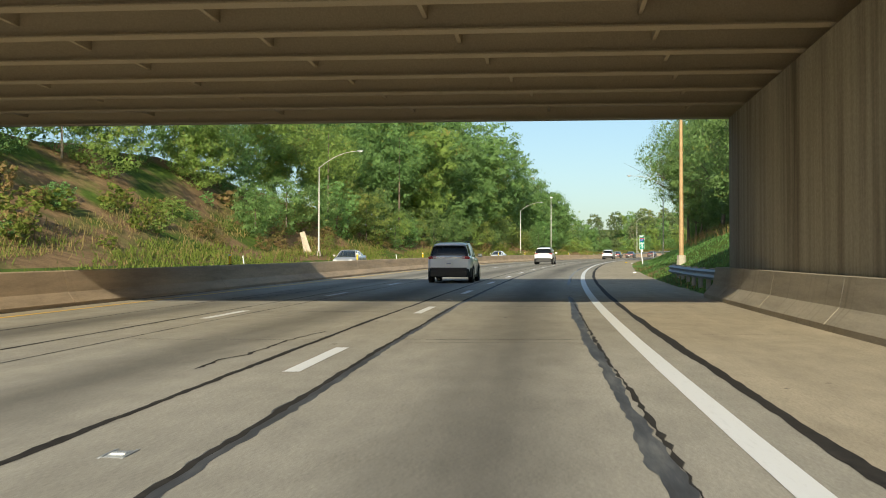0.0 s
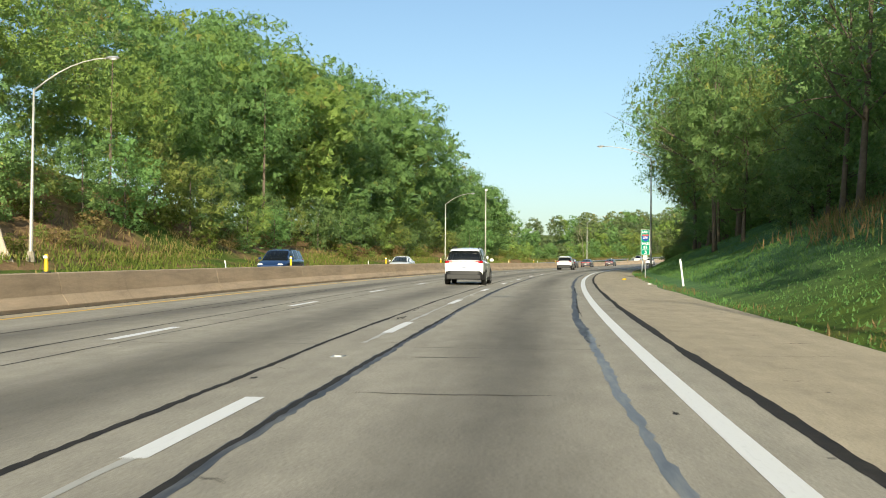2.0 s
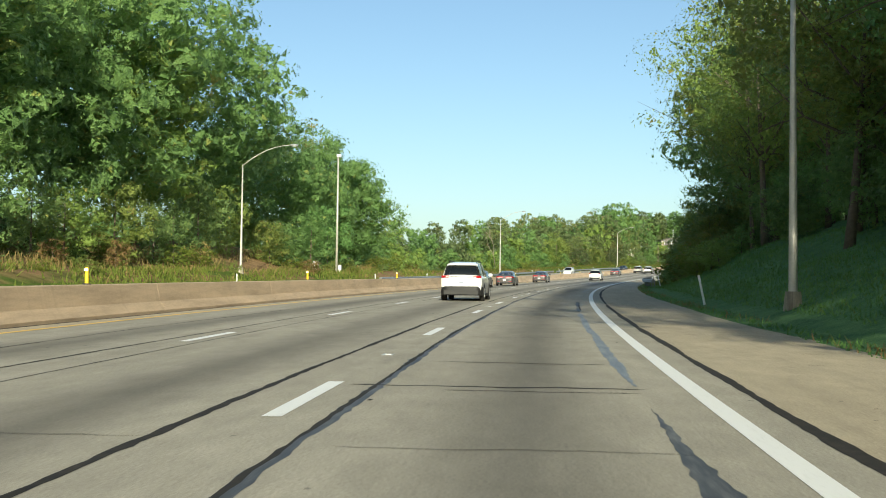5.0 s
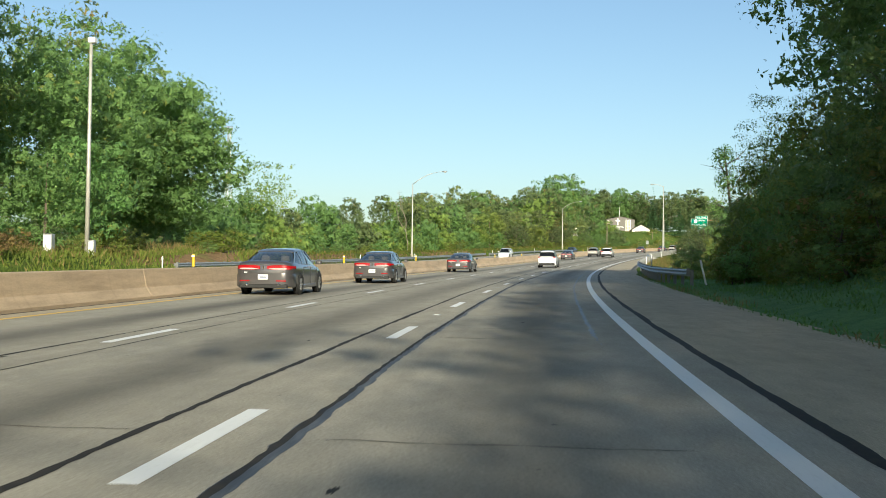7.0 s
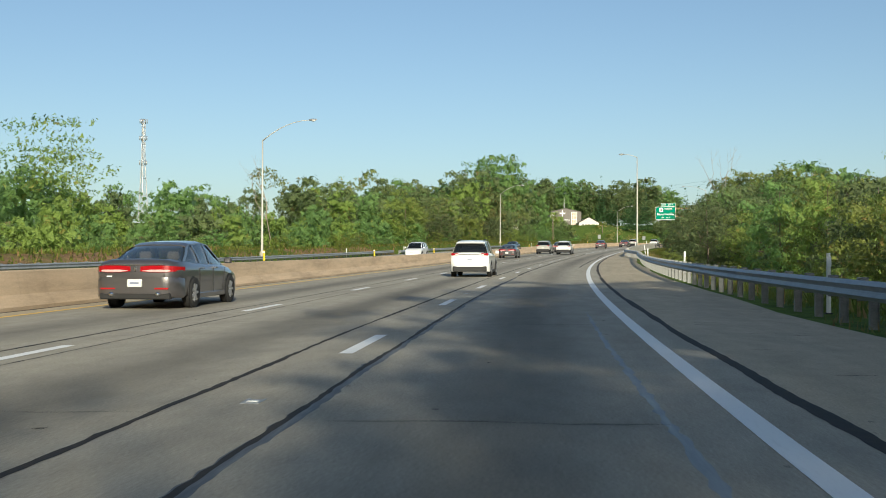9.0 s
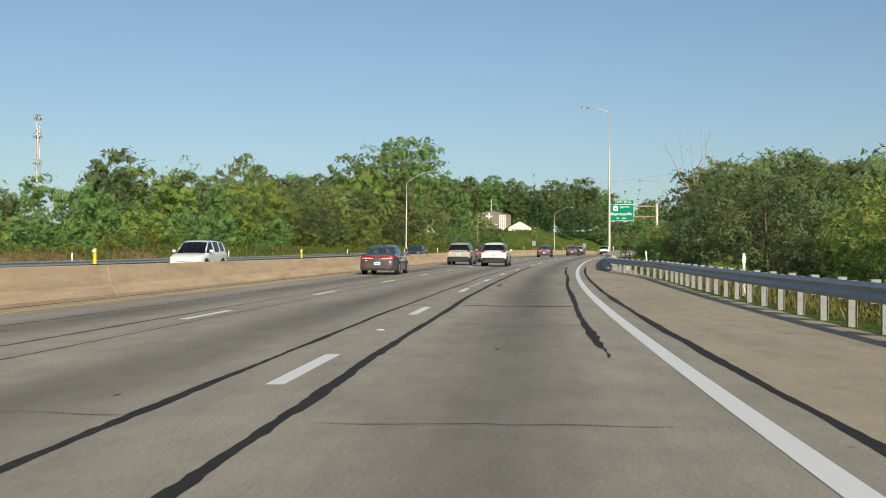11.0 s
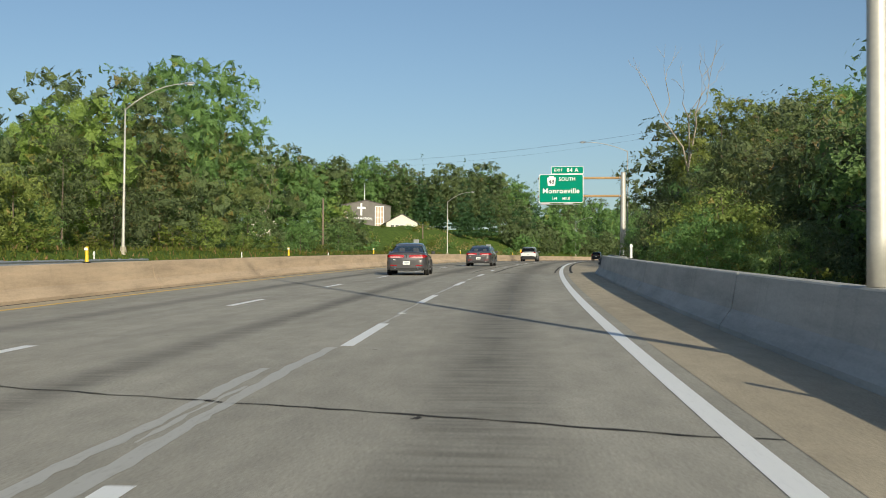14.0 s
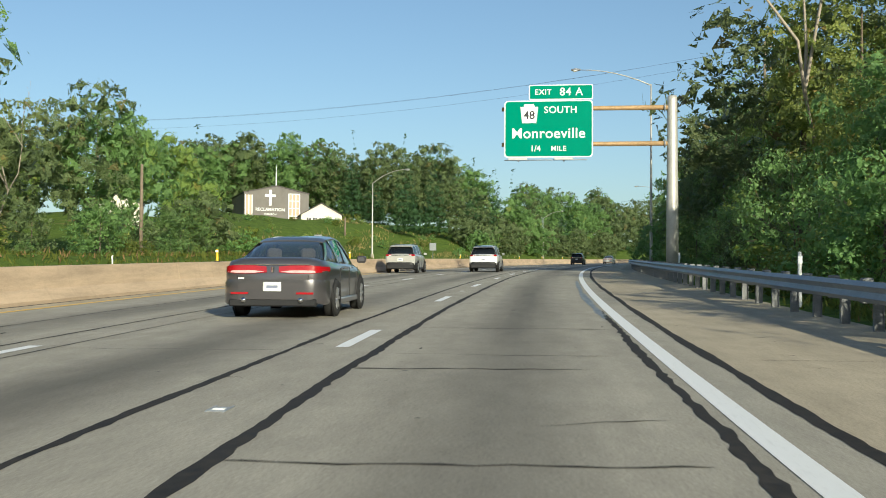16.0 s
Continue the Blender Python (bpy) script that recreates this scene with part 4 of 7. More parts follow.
toe = [(3.12, -0.05), (3.12, 0.1), (3.36, 0.36), (3.45, 0.84), (3.80, 0.84), (3.80, -0.05)]
s = 2.0
while s < B1 - 1:
    e = min(s + 5.6, B1 - 0.6)
    ob = part("wall_kerb", sweep("wall_kerb", s, e - 0.03, toe, 1.4, M["kerb"]), bridge, "stained concrete safety kerb along the wall")
    ob.matrix_basis = inv
    s = e
# retaining wall that runs back from the abutment
tagged(part("wall_retaining", sweep("wall_retaining", -60, B0 - 6.05, [(4.4, -0.3), (4.4, 4.9), (5.2, 4.9), (5.2, -0.3)], 5, M["abutment"])), "streaked concrete retaining wall before the overpass", "wall", kind="structure")

# ---- trees ----
def leaf_cloud(rng, lobes, count, size, flat=0.35, droop=0.2, core=18, fill=1.0):
    """Leaf sprays over the lobes (centre, radii) of a crown, facing up and out, round ragged clumps of inner foliage."""
    area = np.array([r[0] * r[1] + r[1] * r[2] + r[0] * r[2] for _, r in lobes])
    pick = rng.choice(len(lobes), count, p=area / area.sum())
    cen = np.array([c for c, _ in lobes])[pick]
    rad = np.array([r for _, r in lobes])[pick]
    d = rng.normal(size=(count, 3))
    d[:, 2] = np.where(rng.random(count) < 0.5, np.abs(d[:, 2]), d[:, 2])
    d /= np.linalg.norm(d, axis=1)[:, None]
    out = rng.uniform(0.3, 1.0, count) ** 0.45 + np.abs(rng.normal(size=count)) * 0.12
    p = cen + d * rad * out[:, None]
    n = d * 0.9 + rng.normal(size=(count, 3)) * 0.36 + [0, 0, flat * 0.25]
    n /= np.linalg.norm(n, axis=1)[:, None]
    t = np.cross(n, rng.normal(size=(count, 3)))
    t /= np.linalg.norm(t, axis=1)[:, None]
    b = np.cross(n, t)
    t[:, 2] -= droop
    k = size * rng.uniform(0.55, 1.4, count)[:, None]
    w = k * rng.uniform(0.35, 0.65, count)[:, None]
    skew = rng.uniform(-0.3, 0.3, count)[:, None]
    verts = [np.stack([p - t * k * 0.55 + b * w * skew, p + t * k * 0.45 - b * w * 0.55 - n * k * 0.10, p + b * w * 0.75 + t * k * 0.25], 1).reshape(-1, 3)]
    faces = [np.arange(count * 3).reshape(-1, 3)]
    lean = (d * 0.9 + n * 0.35) * [1, 1, 0.7]
    normals = [np.repeat(lean / np.linalg.norm(lean, axis=1)[:, None], 3, axis=0)]
    if core:
        # larger inner sprays that close the clumps
        cen, rad = np.repeat([c for c, _ in lobes], core, axis=0), np.repeat([r for _, r in lobes], core, axis=0)
        m = len(cen)
        d = rng.normal(size=(m, 3))
        d /= np.linalg.norm(d, axis=1)[:, None]
        n = d + rng.normal(size=(m, 3)) * 0.35
        n /= np.linalg.norm(n, axis=1)[:, None]
        t = np.cross(n, rng.normal(size=(m, 3)))
        t /= np.linalg.norm(t, axis=1)[:, None]
        b = np.cross(n, t)
        p = cen + d * rad * rng.uniform(0.4, 0.72, m)[:, None]
        k = rad.mean(1)[:, None] * fill * rng.uniform(0.7, 1.25, m)[:, None]
        verts.append(np.stack([p - t * k * 0.55, p + t * k * 0.4 - b * k * 0.35, p + b * k * 0.45 + t * k * 0.3], 1).reshape(-1, 3))
        faces.append(np.arange(m * 3).reshape(-1, 3) + count * 3)
        lean = (d * 0.9 + n * 0.35) * [1, 1, 0.7]
        normals.append(np.repeat(lean / np.linalg.norm(lean, axis=1)[:, None], 3, axis=0))
    return np.concatenate(verts), np.concatenate(faces), np.concatenate(normals)


def crown_lobes(rng, height, width, low, count, top=0.7):
    """Flattened clumps over an uneven, bulging egg from low*height up, and some within it."""
    lobes = []
    mid, half = height * (1 + low) / 2, height * (1 - low) / 2
    bulges = [(rng.normal(size=3), rng.uniform(0.12, 0.32)) for _ in range(6)]
    for i in range(count):
        z = 1 - 2 * (i + 0.5) / count
        a = i * 2.399963 + rng.uniform(-0.35, 0.35)
        d = np.array([math.cos(a) * math.sqrt(1 - z * z), math.sin(a) * math.sqrt(1 - z * z), z + rng.uniform(-0.08, 0.08)])
        grow = 0.72 + sum(k * max(0, float(d @ v) / float(np.linalg.norm(v))) ** 3 for v, k in bulges) + rng.uniform(-0.10, 0.08)
        grow *= rng.choice((1.0, 1.06, 0.86, 0.6))
        r = width * rng.uniform(0.08, 0.17)
        girth = width / 2 * (1.0 - 0.25 * max(0.0, -z) * (1 - low)) * (1 - max(0.0, z) * (top - 0.7) * 0.3)
        p = np.array([d[0] * girth, d[1] * girth, d[2] * half]) * grow + [0, 0, mid]
        lobes.append(((p[0], p[1], min(max(p[2], r * 0.5), height - r * 0.4)), (r * rng.uniform(0.9, 1.4), r * rng.uniform(0.9, 1.4), r * rng.uniform(0.55, 0.9))))
    return lobes


def trunk_pieces(rng, height, girth, lobes, limbs, bare=0.0):
    lean = rng.uniform(-0.05, 0.05, 2)
    pts = [(lean[0] * height * f + 0.12 * math.sin(f * 5 + lean[1] * 60), lean[1] * height * f + 0.1 * math.sin(f * 4), height * f * 0.9) for f in np.linspace(-0.03, 1, 7)]
    rad = [girth * (1.25 if i == 0 else 1) * (1 - 0.88 * i / 6) for i in range(7)]
    out = [tube(pts, rad, 7)]
    for i in range(limbs):
        c, r = lobes[int(i * len(lobes) / limbs)]
        z = max(height * 0.12, c[2] * rng.uniform(0.55, 0.8))
        f = z / (height * 0.9)
        base = Vector((lean[0] * height * f, lean[1] * height * f, z))
        tip = Vector(c)
        mid = (base + tip) / 2 + Vector((0, 0, -0.05 * height * rng.uniform(-0.4, 1)))
        g = girth * (1 - 0.8 * f) * 0.5
        out.append(tube([base, mid, tip], [g, g * 0.6, g * 0.15], 5, False))
        for _ in range(2):
            q = tip + Vector(rng.normal(size=3)) * r[0] * 0.7
            out.append(tube([mid, (mid + q) / 2 + Vector((0, 0, 0.2)), q], [g * 0.45, g * 0.3, g * 0.08], 4, False))
    return out


KIND = {}                             # per kind: three levels of (crown, trunk), natural height


def quick_mesh(name, verts, faces, mat, normals=None):
    """A mesh of like-sided faces from arrays."""
    me = bpy.data.meshes.new(name)
    n, k = faces.shape
    me.vertices.add(len(verts))
    me.vertices.foreach_set("co", np.asarray(verts, np.float32).ravel())
    me.loops.add(n * k)
    me.loops.foreach_set("vertex_index", faces.astype(np.int32).ravel())
    me.polygons.add(n)
    me.polygons.foreach_set("loop_start", np.arange(0, n * k, k, dtype=np.int32))
    me.materials.append(mat)
    me.update(calc_edges=True)
    if normals is not None:
        me.polygons.foreach_set("use_smooth", np.ones(n, bool))
        me.normals_split_custom_set_from_vertices(normals)
    return me


LEVELS = ((1.45, 0.62, 44, 0.36), (0.55, 0.89, 30, 0.41), (0.26, 1.2, 22, 0.47), (0.05, 2.25, 8, 0.95))


def tree_meshes(key, seed, height, width, low, lobes, leaves, size, mats, limbs=7, girth=0.2, top=0.7, flat=0.35, words=(), inner=1.0):
    rng = np.random.default_rng(seed)
    lo = crown_lobes(rng, height, width, low, lobes, top)
    tv, tf = join(*trunk_pieces(rng, height, girth, lo, limbs))
    trunk = mesh("trunk", tv, tf, M["bark"], smooth_shade=True)
    stem = mesh("trunk", *tube([(0, 0, -0.3), (0.1, 0, height * 0.8)], [girth, girth * 0.2], 5), M["bark"])
    open_crown = low > 0.33
    clouds = [leaf_cloud(rng, lo, int(leaves * n), size * k, flat, core=8 if open_crown else int(c * inner), fill=0.34 if open_crown else e) for n, k, c, e in LEVELS]
    for suffix, mat, text in zip(("", "_2", "_3", "_4"), mats, words):
        KIND[key + suffix] = ([(quick_mesh("crown", v, f, M[mat], w), trunk if i < 2 else stem) for i, (v, f, w) in enumerate(clouds)], height, clouds[2:], mat, text)


tree_meshes("oak", 11, 25, 17.0, 0.10, 96, 10600, 0.33, ("leaf", "leaf_yellow", "leaf_brown", "leaf_olive"), 10, 0.32, words=("broad green deciduous tree on the wooded bank", "broad tree with yellowing green leaves", "broad tree with dry brownish leaves", "broad tree with dull olive leaves"))
tree_meshes("maple", 12, 22, 14.5, 0.06, 88, 9800, 0.32, ("leaf", "leaf_yellow", "leaf_olive"), 8, 0.27, words=("dense green tree with a rounded crown", "dense tree turning yellow-green", "dense olive-green tree with a rounded crown"))
tree_meshes("over", 17, 20, 15.0, 0.31, 84, 10500, 0.32, ("leaf", "leaf_yellow"), 9, 0.26, inner=0.22, words=("tall tree leaning its green crown over the grassy bank", "tall yellow-green tree over the grassy bank"))
tree_meshes("locust", 13, 20, 10.0, 0.34, 52, 8200, 0.28, ("leaf_yellow", "leaf"), 13, 0.19, 0.62, 0.6, words=("tall thin yellowing locust tree with open crown", "tall thin green locust tree with open crown"))
tree_meshes("edge", 14, 10, 8.5, 0.0, 50, 7400, 0.27, ("leaf", "leaf_yellow", "leaf_olive"), 6, 0.16, 0.9, words=("leafy forest-edge tree with branches to the ground", "leafy yellow-green tree with branches to the ground", "olive forest-edge tree with branches to the ground"))
tree_meshes("sparse", 15, 16, 7.5, 0.45, 28, 3600, 0.30, ("leaf_brown", "leaf_yellow"), 15, 0.18, 0.55, 0.6, words=("thin half-bare tree with sparse brownish leaves", "thin half-bare tree with sparse yellowish leaves"))
tree_meshes("tall", 22, 25, 13.0, 0.14, 76, 9000, 0.33, ("leaf", "leaf_brown", "leaf_yellow", "leaf_olive"), 9, 0.28, 0.62, words=("tall green tree rising over the woods", "tall brownish tree rising over the woods", "tall yellow-green tree in the woods", "tall olive-green tree rising over the woods"))
tree_meshes("low", 23, 8.5, 9.0, 0.0, 44, 5600, 0.29, ("leaf_yellow", "leaf", "leaf_olive"), 5, 0.14, 0.95, words=("low spreading yellow-green tree at the edge of the woods", "low spreading green tree at the edge of the woods", "low spreading olive tree at the edge of the woods"))
tree_meshes("shrub", 24, 2.6, 3.6, 0.0, 26, 1000, 0.2, ("weed", "dry"), 4, 0.05, 0.95, words=("yellow-green roadside shrub among dry grass", "dry brown roadside shrub"))
tree_meshes("bush", 25, 4.2, 4.6, 0.0, 32, 1700, 0.23, ("leaf", "leaf_yellow"), 5, 0.07, 0.95, words=("dense green bush beside the highway", "yellow-green bush on the verge"))


def conifer(key, seed, height, width):
    rng = np.random.default_rng(seed)
    lobes = []
    for f in np.linspace(0.08, 0.97, 16):
        n = max(1, int(7 * (1 - f)))
        for j in range(n):
            a = j * 2 * math.pi / n + f * 9
            r = width * 0.5 * (1 - f) ** 0.9
            lobes.append(((math.cos(a) * r * 0.6, math.sin(a) * r * 0.6, height * f), (max(0.25, r * 0.55), max(0.25, r * 0.55), 0.4)))
    trunk = mesh("trunk", *tube([(0, 0, -0.3), (0, 0, height * 0.95)], [0.2, 0.03], 6), M["bark"])
    clouds = [leaf_cloud(rng, lobes, int(5200 * n), 0.40 * k, 0.1, 0.35, 8, 0.7) for n, k, c, e in LEVELS]
    KIND[key] = ([(quick_mesh("crown", v, f, M["leaf_dark"], w), trunk) for v, f, w in clouds], height, clouds[2:], "leaf_dark", "dark pointed spruce above the woods")


conifer("spruce", 31, 15, 6.0)
SITES, SHRUBS = [], []
rng = random.Random(21)


def plant(key, s, u, height, turn=0.0, wide=1.0):
    """Notes a plant; all of them are built together below. Past the stream most of the woods are duller."""
    if s > 340 and rng.random() < (0.4 if u < -30 and s < 480 else 0.7):
        key = {"oak": "oak_4", "maple": "maple_3", "edge": "edge_3", "tall": "tall_4", "low_2": "low_3", "maple_2": "maple", "edge_2": "edge_3", "low": "low_2", "tall_3": "tall"}.get(key, key)
    away = max(2.6 * abs(u + 1.4), s - 492, -3 * s) + (max(0, u - 14) * 2.5 if u > 0 else max(0, -48 - u) * 1.5) + (30 if u < -30 and s < 100 else 0)
    (SHRUBS if key.startswith(("shrub", "bush")) else SITES).append((away, key, s, u, height, turn, wide))


def build_plants(sites, name, keep, close, group, stuff_name, stuff_label):
    sites.sort(key=lambda q: q[0])
    first, rest = {}, {}
    for i, (away, key, s, u, height, turn, wide) in enumerate(sites):
        levels, natural, clouds, mat, text = KIND[key]
        cloud = clouds[0 if natural > 5 and s < 335 and -75 < u < -35 else 1]
        k = height / natural
        m = spot(s, u, turn, 1.0, 0.15) @ Matrix.Diagonal((k * wide, k * wide, k, 1))
        if i >= keep:
            v = np.concatenate([cloud[0], np.ones((len(cloud[0]), 1))], 1) @ np.array(m).T[:, :3]
            w = cloud[2] @ np.array(m.to_quaternion().to_matrix()).T
            rest.setdefault(mat, []).append((v, cloud[1], w))
            continue
        level = 0 if i < close else 1 if i < 3.7 * close else 2
        if (key, level) in first:
            copy_thing(first[key, level][0], m)
            continue
        ob = thing(name, text, name, group)
        part("trunk", levels[level][1], ob)
        part("crown", levels[level][0], ob)
        first[key, level] = (ob, m)
    for ob, m in first.values():
        ob.matrix_basis = m
    for mat, clouds in rest.items():
        start = np.cumsum([0] + [len(c[0]) for c in clouds])
        v, w = np.concatenate([c[0] for c in clouds]), np.concatenate([c[2] for c in clouds])
        f = np.concatenate([c[1] + a for c, a in zip(clouds, start)])
        tagged(part(stuff_name, quick_mesh(stuff_name, v, f, M[mat], w)), stuff_label, stuff_name, kind="stuff")




def belt(s0, s1, u0, u1, step, rows, kinds, low, high, grow=0.0, gap=None, loose=1.0):
    """Trees in loose rows between two lines of the plan."""
    for r in range(rows):
        u = u0 + (u1 - u0) * (r / max(1, rows - 1))
        s = s0 + rng.uniform(0, step)
        while s < s1:
            q, w = s + rng.uniform(-0.3, 0.3) * step, u + rng.uniform(-1.8, 1.8) * (1 + 0.6 * r) * loose
            if not (gap and gap(q, w)):
                plant(rng.choice(kinds), q, w, rng.uniform(low, high) * (1 + grow * r), rng.uniform(0, 360), rng.uniform(0.85, 1.2))
            s += step * rng.uniform(0.8, 1.25)


# left hillside
belt(-30, 60, -52, -64, 9.5, 2, ["locust", "sparse", "locust_2", "oak"], 14, 18)
belt(50, 125, -46, -60, 9.0, 2, ["locust", "sparse", "locust_2", "sparse_2", "locust"], 9, 14.5, 0.08, loose=1.6)
belt(-20, 135, -44.5, -48.5, 8.0, 2, ["edge", "edge_2", "locust", "edge"], 6, 9.5)
belt(112, 172, -43, -58, 9.5, 3, ["locust", "locust_2", "sparse", "maple_2", "locust_2", "oak_2"], 12, 20, 0.06, loose=1.7)
belt(172, 215, -42, -58, 9.5, 3, ["oak", "maple", "oak_2", "locust_2", "maple_2", "tall"], 18, 26, 0.08, loose=1.7)
belt(205, 277, -41, -57, 9.5, 3, ["oak", "maple", "oak", "maple_2", "tall", "tall"], 21, 29.5, 0.05, loose=1.7)
belt(290, 330, -41, -56, 8, 2, ["maple", "oak", "maple", "maple_2"], 14.5, 18.5, 0.05)
belt(110, 300, -37.5, -38.5, 6.5, 1, ["edge", "edge", "edge_2"], 5, 9)
# left, past the hillside
belt(350, 470, -66, -95, 12, 2, ["maple", "low", "maple_2", "tall", "low_2"], 7.5, 11, 0.08)
belt(346, 480, -42, -52, 8.0, 2, ["low", "low_2", "maple_2"], 4, 7)
belt(465, 522, -40, -58, 8.5, 2, ["maple", "tall", "maple_2", "oak_3", "low_2"], 9, 12, 0.12)
belt(522, 566, -41, -64, 8.5, 3, ["maple", "tall", "oak", "tall_2", "low_2"], 11, 15, 0.08)
belt(468, 600, -36.5, -37.5, 8.0, 1, ["low_2", "edge", "low"], 4, 7)
open_lawn = lambda s, u: 604 < s < 722 and -78 < u < -30
belt(590, 730, -44, -110, 10, 4, ["maple", "tall", "maple_2", "tall_2"], 12, 17, 0.05, open_lawn)
belt(706, 760, -72, -110, 8, 4, ["tall", "spruce", "maple", "tall"], 15, 20, 0.05, open_lawn)
belt(722, 1000, -36, -60, 11.5, 2, ["maple", "tall", "oak", "spruce", "maple"], 13, 19, 0.12)
belt(716, 860, -33.5, -38, 5.5, 2, ["edge", "low_2", "edge"], 5, 9)
belt(716, 800, -60, -80, 8, 2, ["tall", "maple", "spruce", "maple"], 16, 20)
belt(380, 760, -140, -140, 15, 1, ["maple", "tall", "maple_2", "oak_3"], 13, 18, 0.1)
belt(260, 520, -165, -215, 13, 2, ["maple", "tall", "oak_3", "oak"], 14, 19, 0.15)
# right bank
belt(46, 104, 17.5, 24, 10.5, 2, ["oak", "maple", "oak_2", "maple", "locust_2"], 11, 17, 0.05)
belt(104, 150, 17.5, 24, 10.5, 2, ["oak", "maple", "oak_2", "maple", "locust_2"], 9, 13, 0.05)
belt(150, 205, 15.5, 23, 10.0, 2, ["oak", "maple", "oak_2", "locust_2", "maple"], 13, 18, 0.05)
belt(205, 246, 15.5, 20, 12.0, 2, ["oak", "locust_2", "oak_2", "locust_2", "maple"], 12, 16, 0.05)
belt(56, 100, 12.8, 13.6, 9.0, 1, ["edge", "maple", "oak_2", "maple", "edge_2"], 8.5, 12.5)
belt(100, 150, 12.6, 13.4, 9.0, 1, ["over", "maple", "over_2"], 11.5, 14.5)
belt(146, 196, 11.2, 12.0, 8.0, 1, ["over", "over_2", "over"], 16, 20.5)
belt(198, 248, 11.4, 12.4, 8.0, 1, ["over", "over", "over_2"], 15, 18.5)
belt(246, 284, 9.5, 12.5, 5.5, 2, ["edge", "low_2", "edge_2", "low"], 4.5, 7.5)
belt(96, 250, 13.0, 17.0, 4.5, 2, ["edge", "low_2", "edge", "low_2"], 3.5, 6.5)
belt(40, 60, 17, 24, 7, 2, ["oak", "edge", "maple"], 12, 15)
# right, past the bank
belt(305, 410, 17, 46, 9.0, 3, ["low", "edge_2", "maple_2", "maple", "edge"], 7.5, 11.5, 0.1)
belt(288, 322, 13, 20, 6.5, 2, ["edge_2", "low", "edge_2"], 5.5, 7.5)
belt(405, 442, 12, 36, 8.5, 3, ["edge", "edge_2", "low_2", "maple"], 7.5, 9.5, 0.08)
belt(442, 470, 16, 36, 8.0, 3, ["edge", "edge_2", "low_2", "maple"], 11, 13.5, 0.04)
belt(466, 500, 17, 34, 8.0, 3, ["edge", "low_2", "edge_2", "maple", "oak_3"], 13, 16, 0.04)
belt(500, 532, 16, 34, 8.0, 3, ["edge", "oak", "edge_2", "maple", "oak_3"], 13, 16, 0.04)
belt(470, 640, 7.5, 8.3, 5.0, 1, ["low_2", "edge", "low"], 3.0, 5.5)
belt(536, 549, 13.5, 30, 7, 3, ["edge", "maple_2", "edge_2"], 9, 11)
belt(551, 640, 14.5, 31, 8.5, 3, ["oak", "maple_2", "edge_2", "locust_2", "oak_2"], 15, 19.5, 0.05, loose=1.2)
belt(640, 940, 9.5, 22, 11.0, 2, ["maple", "tall", "maple_2", "tall_2"], 11, 16, 0.1)
belt(310, 520, 66, 66, 13, 1, ["maple", "tall", "maple_2"], 13, 17, 0.1)
# single trees that stand out of the mass
for key, s, u, h in (("tall", 284, -44, 20), ("sparse", 306, -47, 21), ("locust", 148, -38, 16.5), ("sparse", 120, -48, 14), ("sparse", 104, -51, 13), ("locust", 392, -58, 16), ("locust_2", 386, -62, 15), ("sparse_2", 392, -60, 14.5), ("sparse_2", 408, -64, 13.5), ("tall_2", 547, -73, 19.5),
                     ("tall", 545, -41, 19.5), ("tall", 553, -44, 22), ("tall_4", 537, -42, 18), ("locust_2", 548, -47, 21), ("tall_4", 531, -46, 18), ("oak_2", 526, -43, 16), ("tall", 590, -46, 17), ("sparse_2", 498, -62, 15), ("sparse", 490, -66, 14), ("spruce", 705, -45, 20), ("spruce", 722, -44, 19), ("spruce", 745, -42, 19.5), ("spruce", 755, -46, 18), ("maple_2", 607, -42, 9), ("maple", 615, -47, 9.5), ("oak", 598, -58, 14),
                     ("maple_2", 372, 15, 10), ("edge_2", 365, 18, 10.5), ("over", 188, 11.4, 19.5), ("over_2", 206, 11.6, 18), ("over", 172, 11.2, 18.5), ("locust", 160, 10.5, 16), ("maple", 266, 13.5, 18), ("oak", 260, 14, 21), ("locust_2", 280, 10.5, 10), ("oak", 252, 13.5, 20.5), ("oak_2", 243, 13.5, 19), ("edge", 291, 12.5, 8), ("edge_2", 296, 12.8, 7), ("locust_2", 394, -61, 16), ("maple_2", 300, -50, 17), ("tall", 310, -46, 21.5), ("maple", 322, -45, 22), ("maple", 330, -48, 23), ("maple_2", 336, -52, 22), ("maple", 327, -44, 19.5), ("maple_2", 325, -55, 23.5), ("tall", 559, -42, 22.5), ("locust_2", 564, -44, 22), ("maple_2", 541, 18, 13), ("oak_2", 556, 15, 18), ("maple", 521, 13, 12.5), ("locust_2", 588, 11.0, 13.5), ("edge_2", 602, 10.5, 10)):
    plant(key, s, u, h, rng.uniform(0, 360))
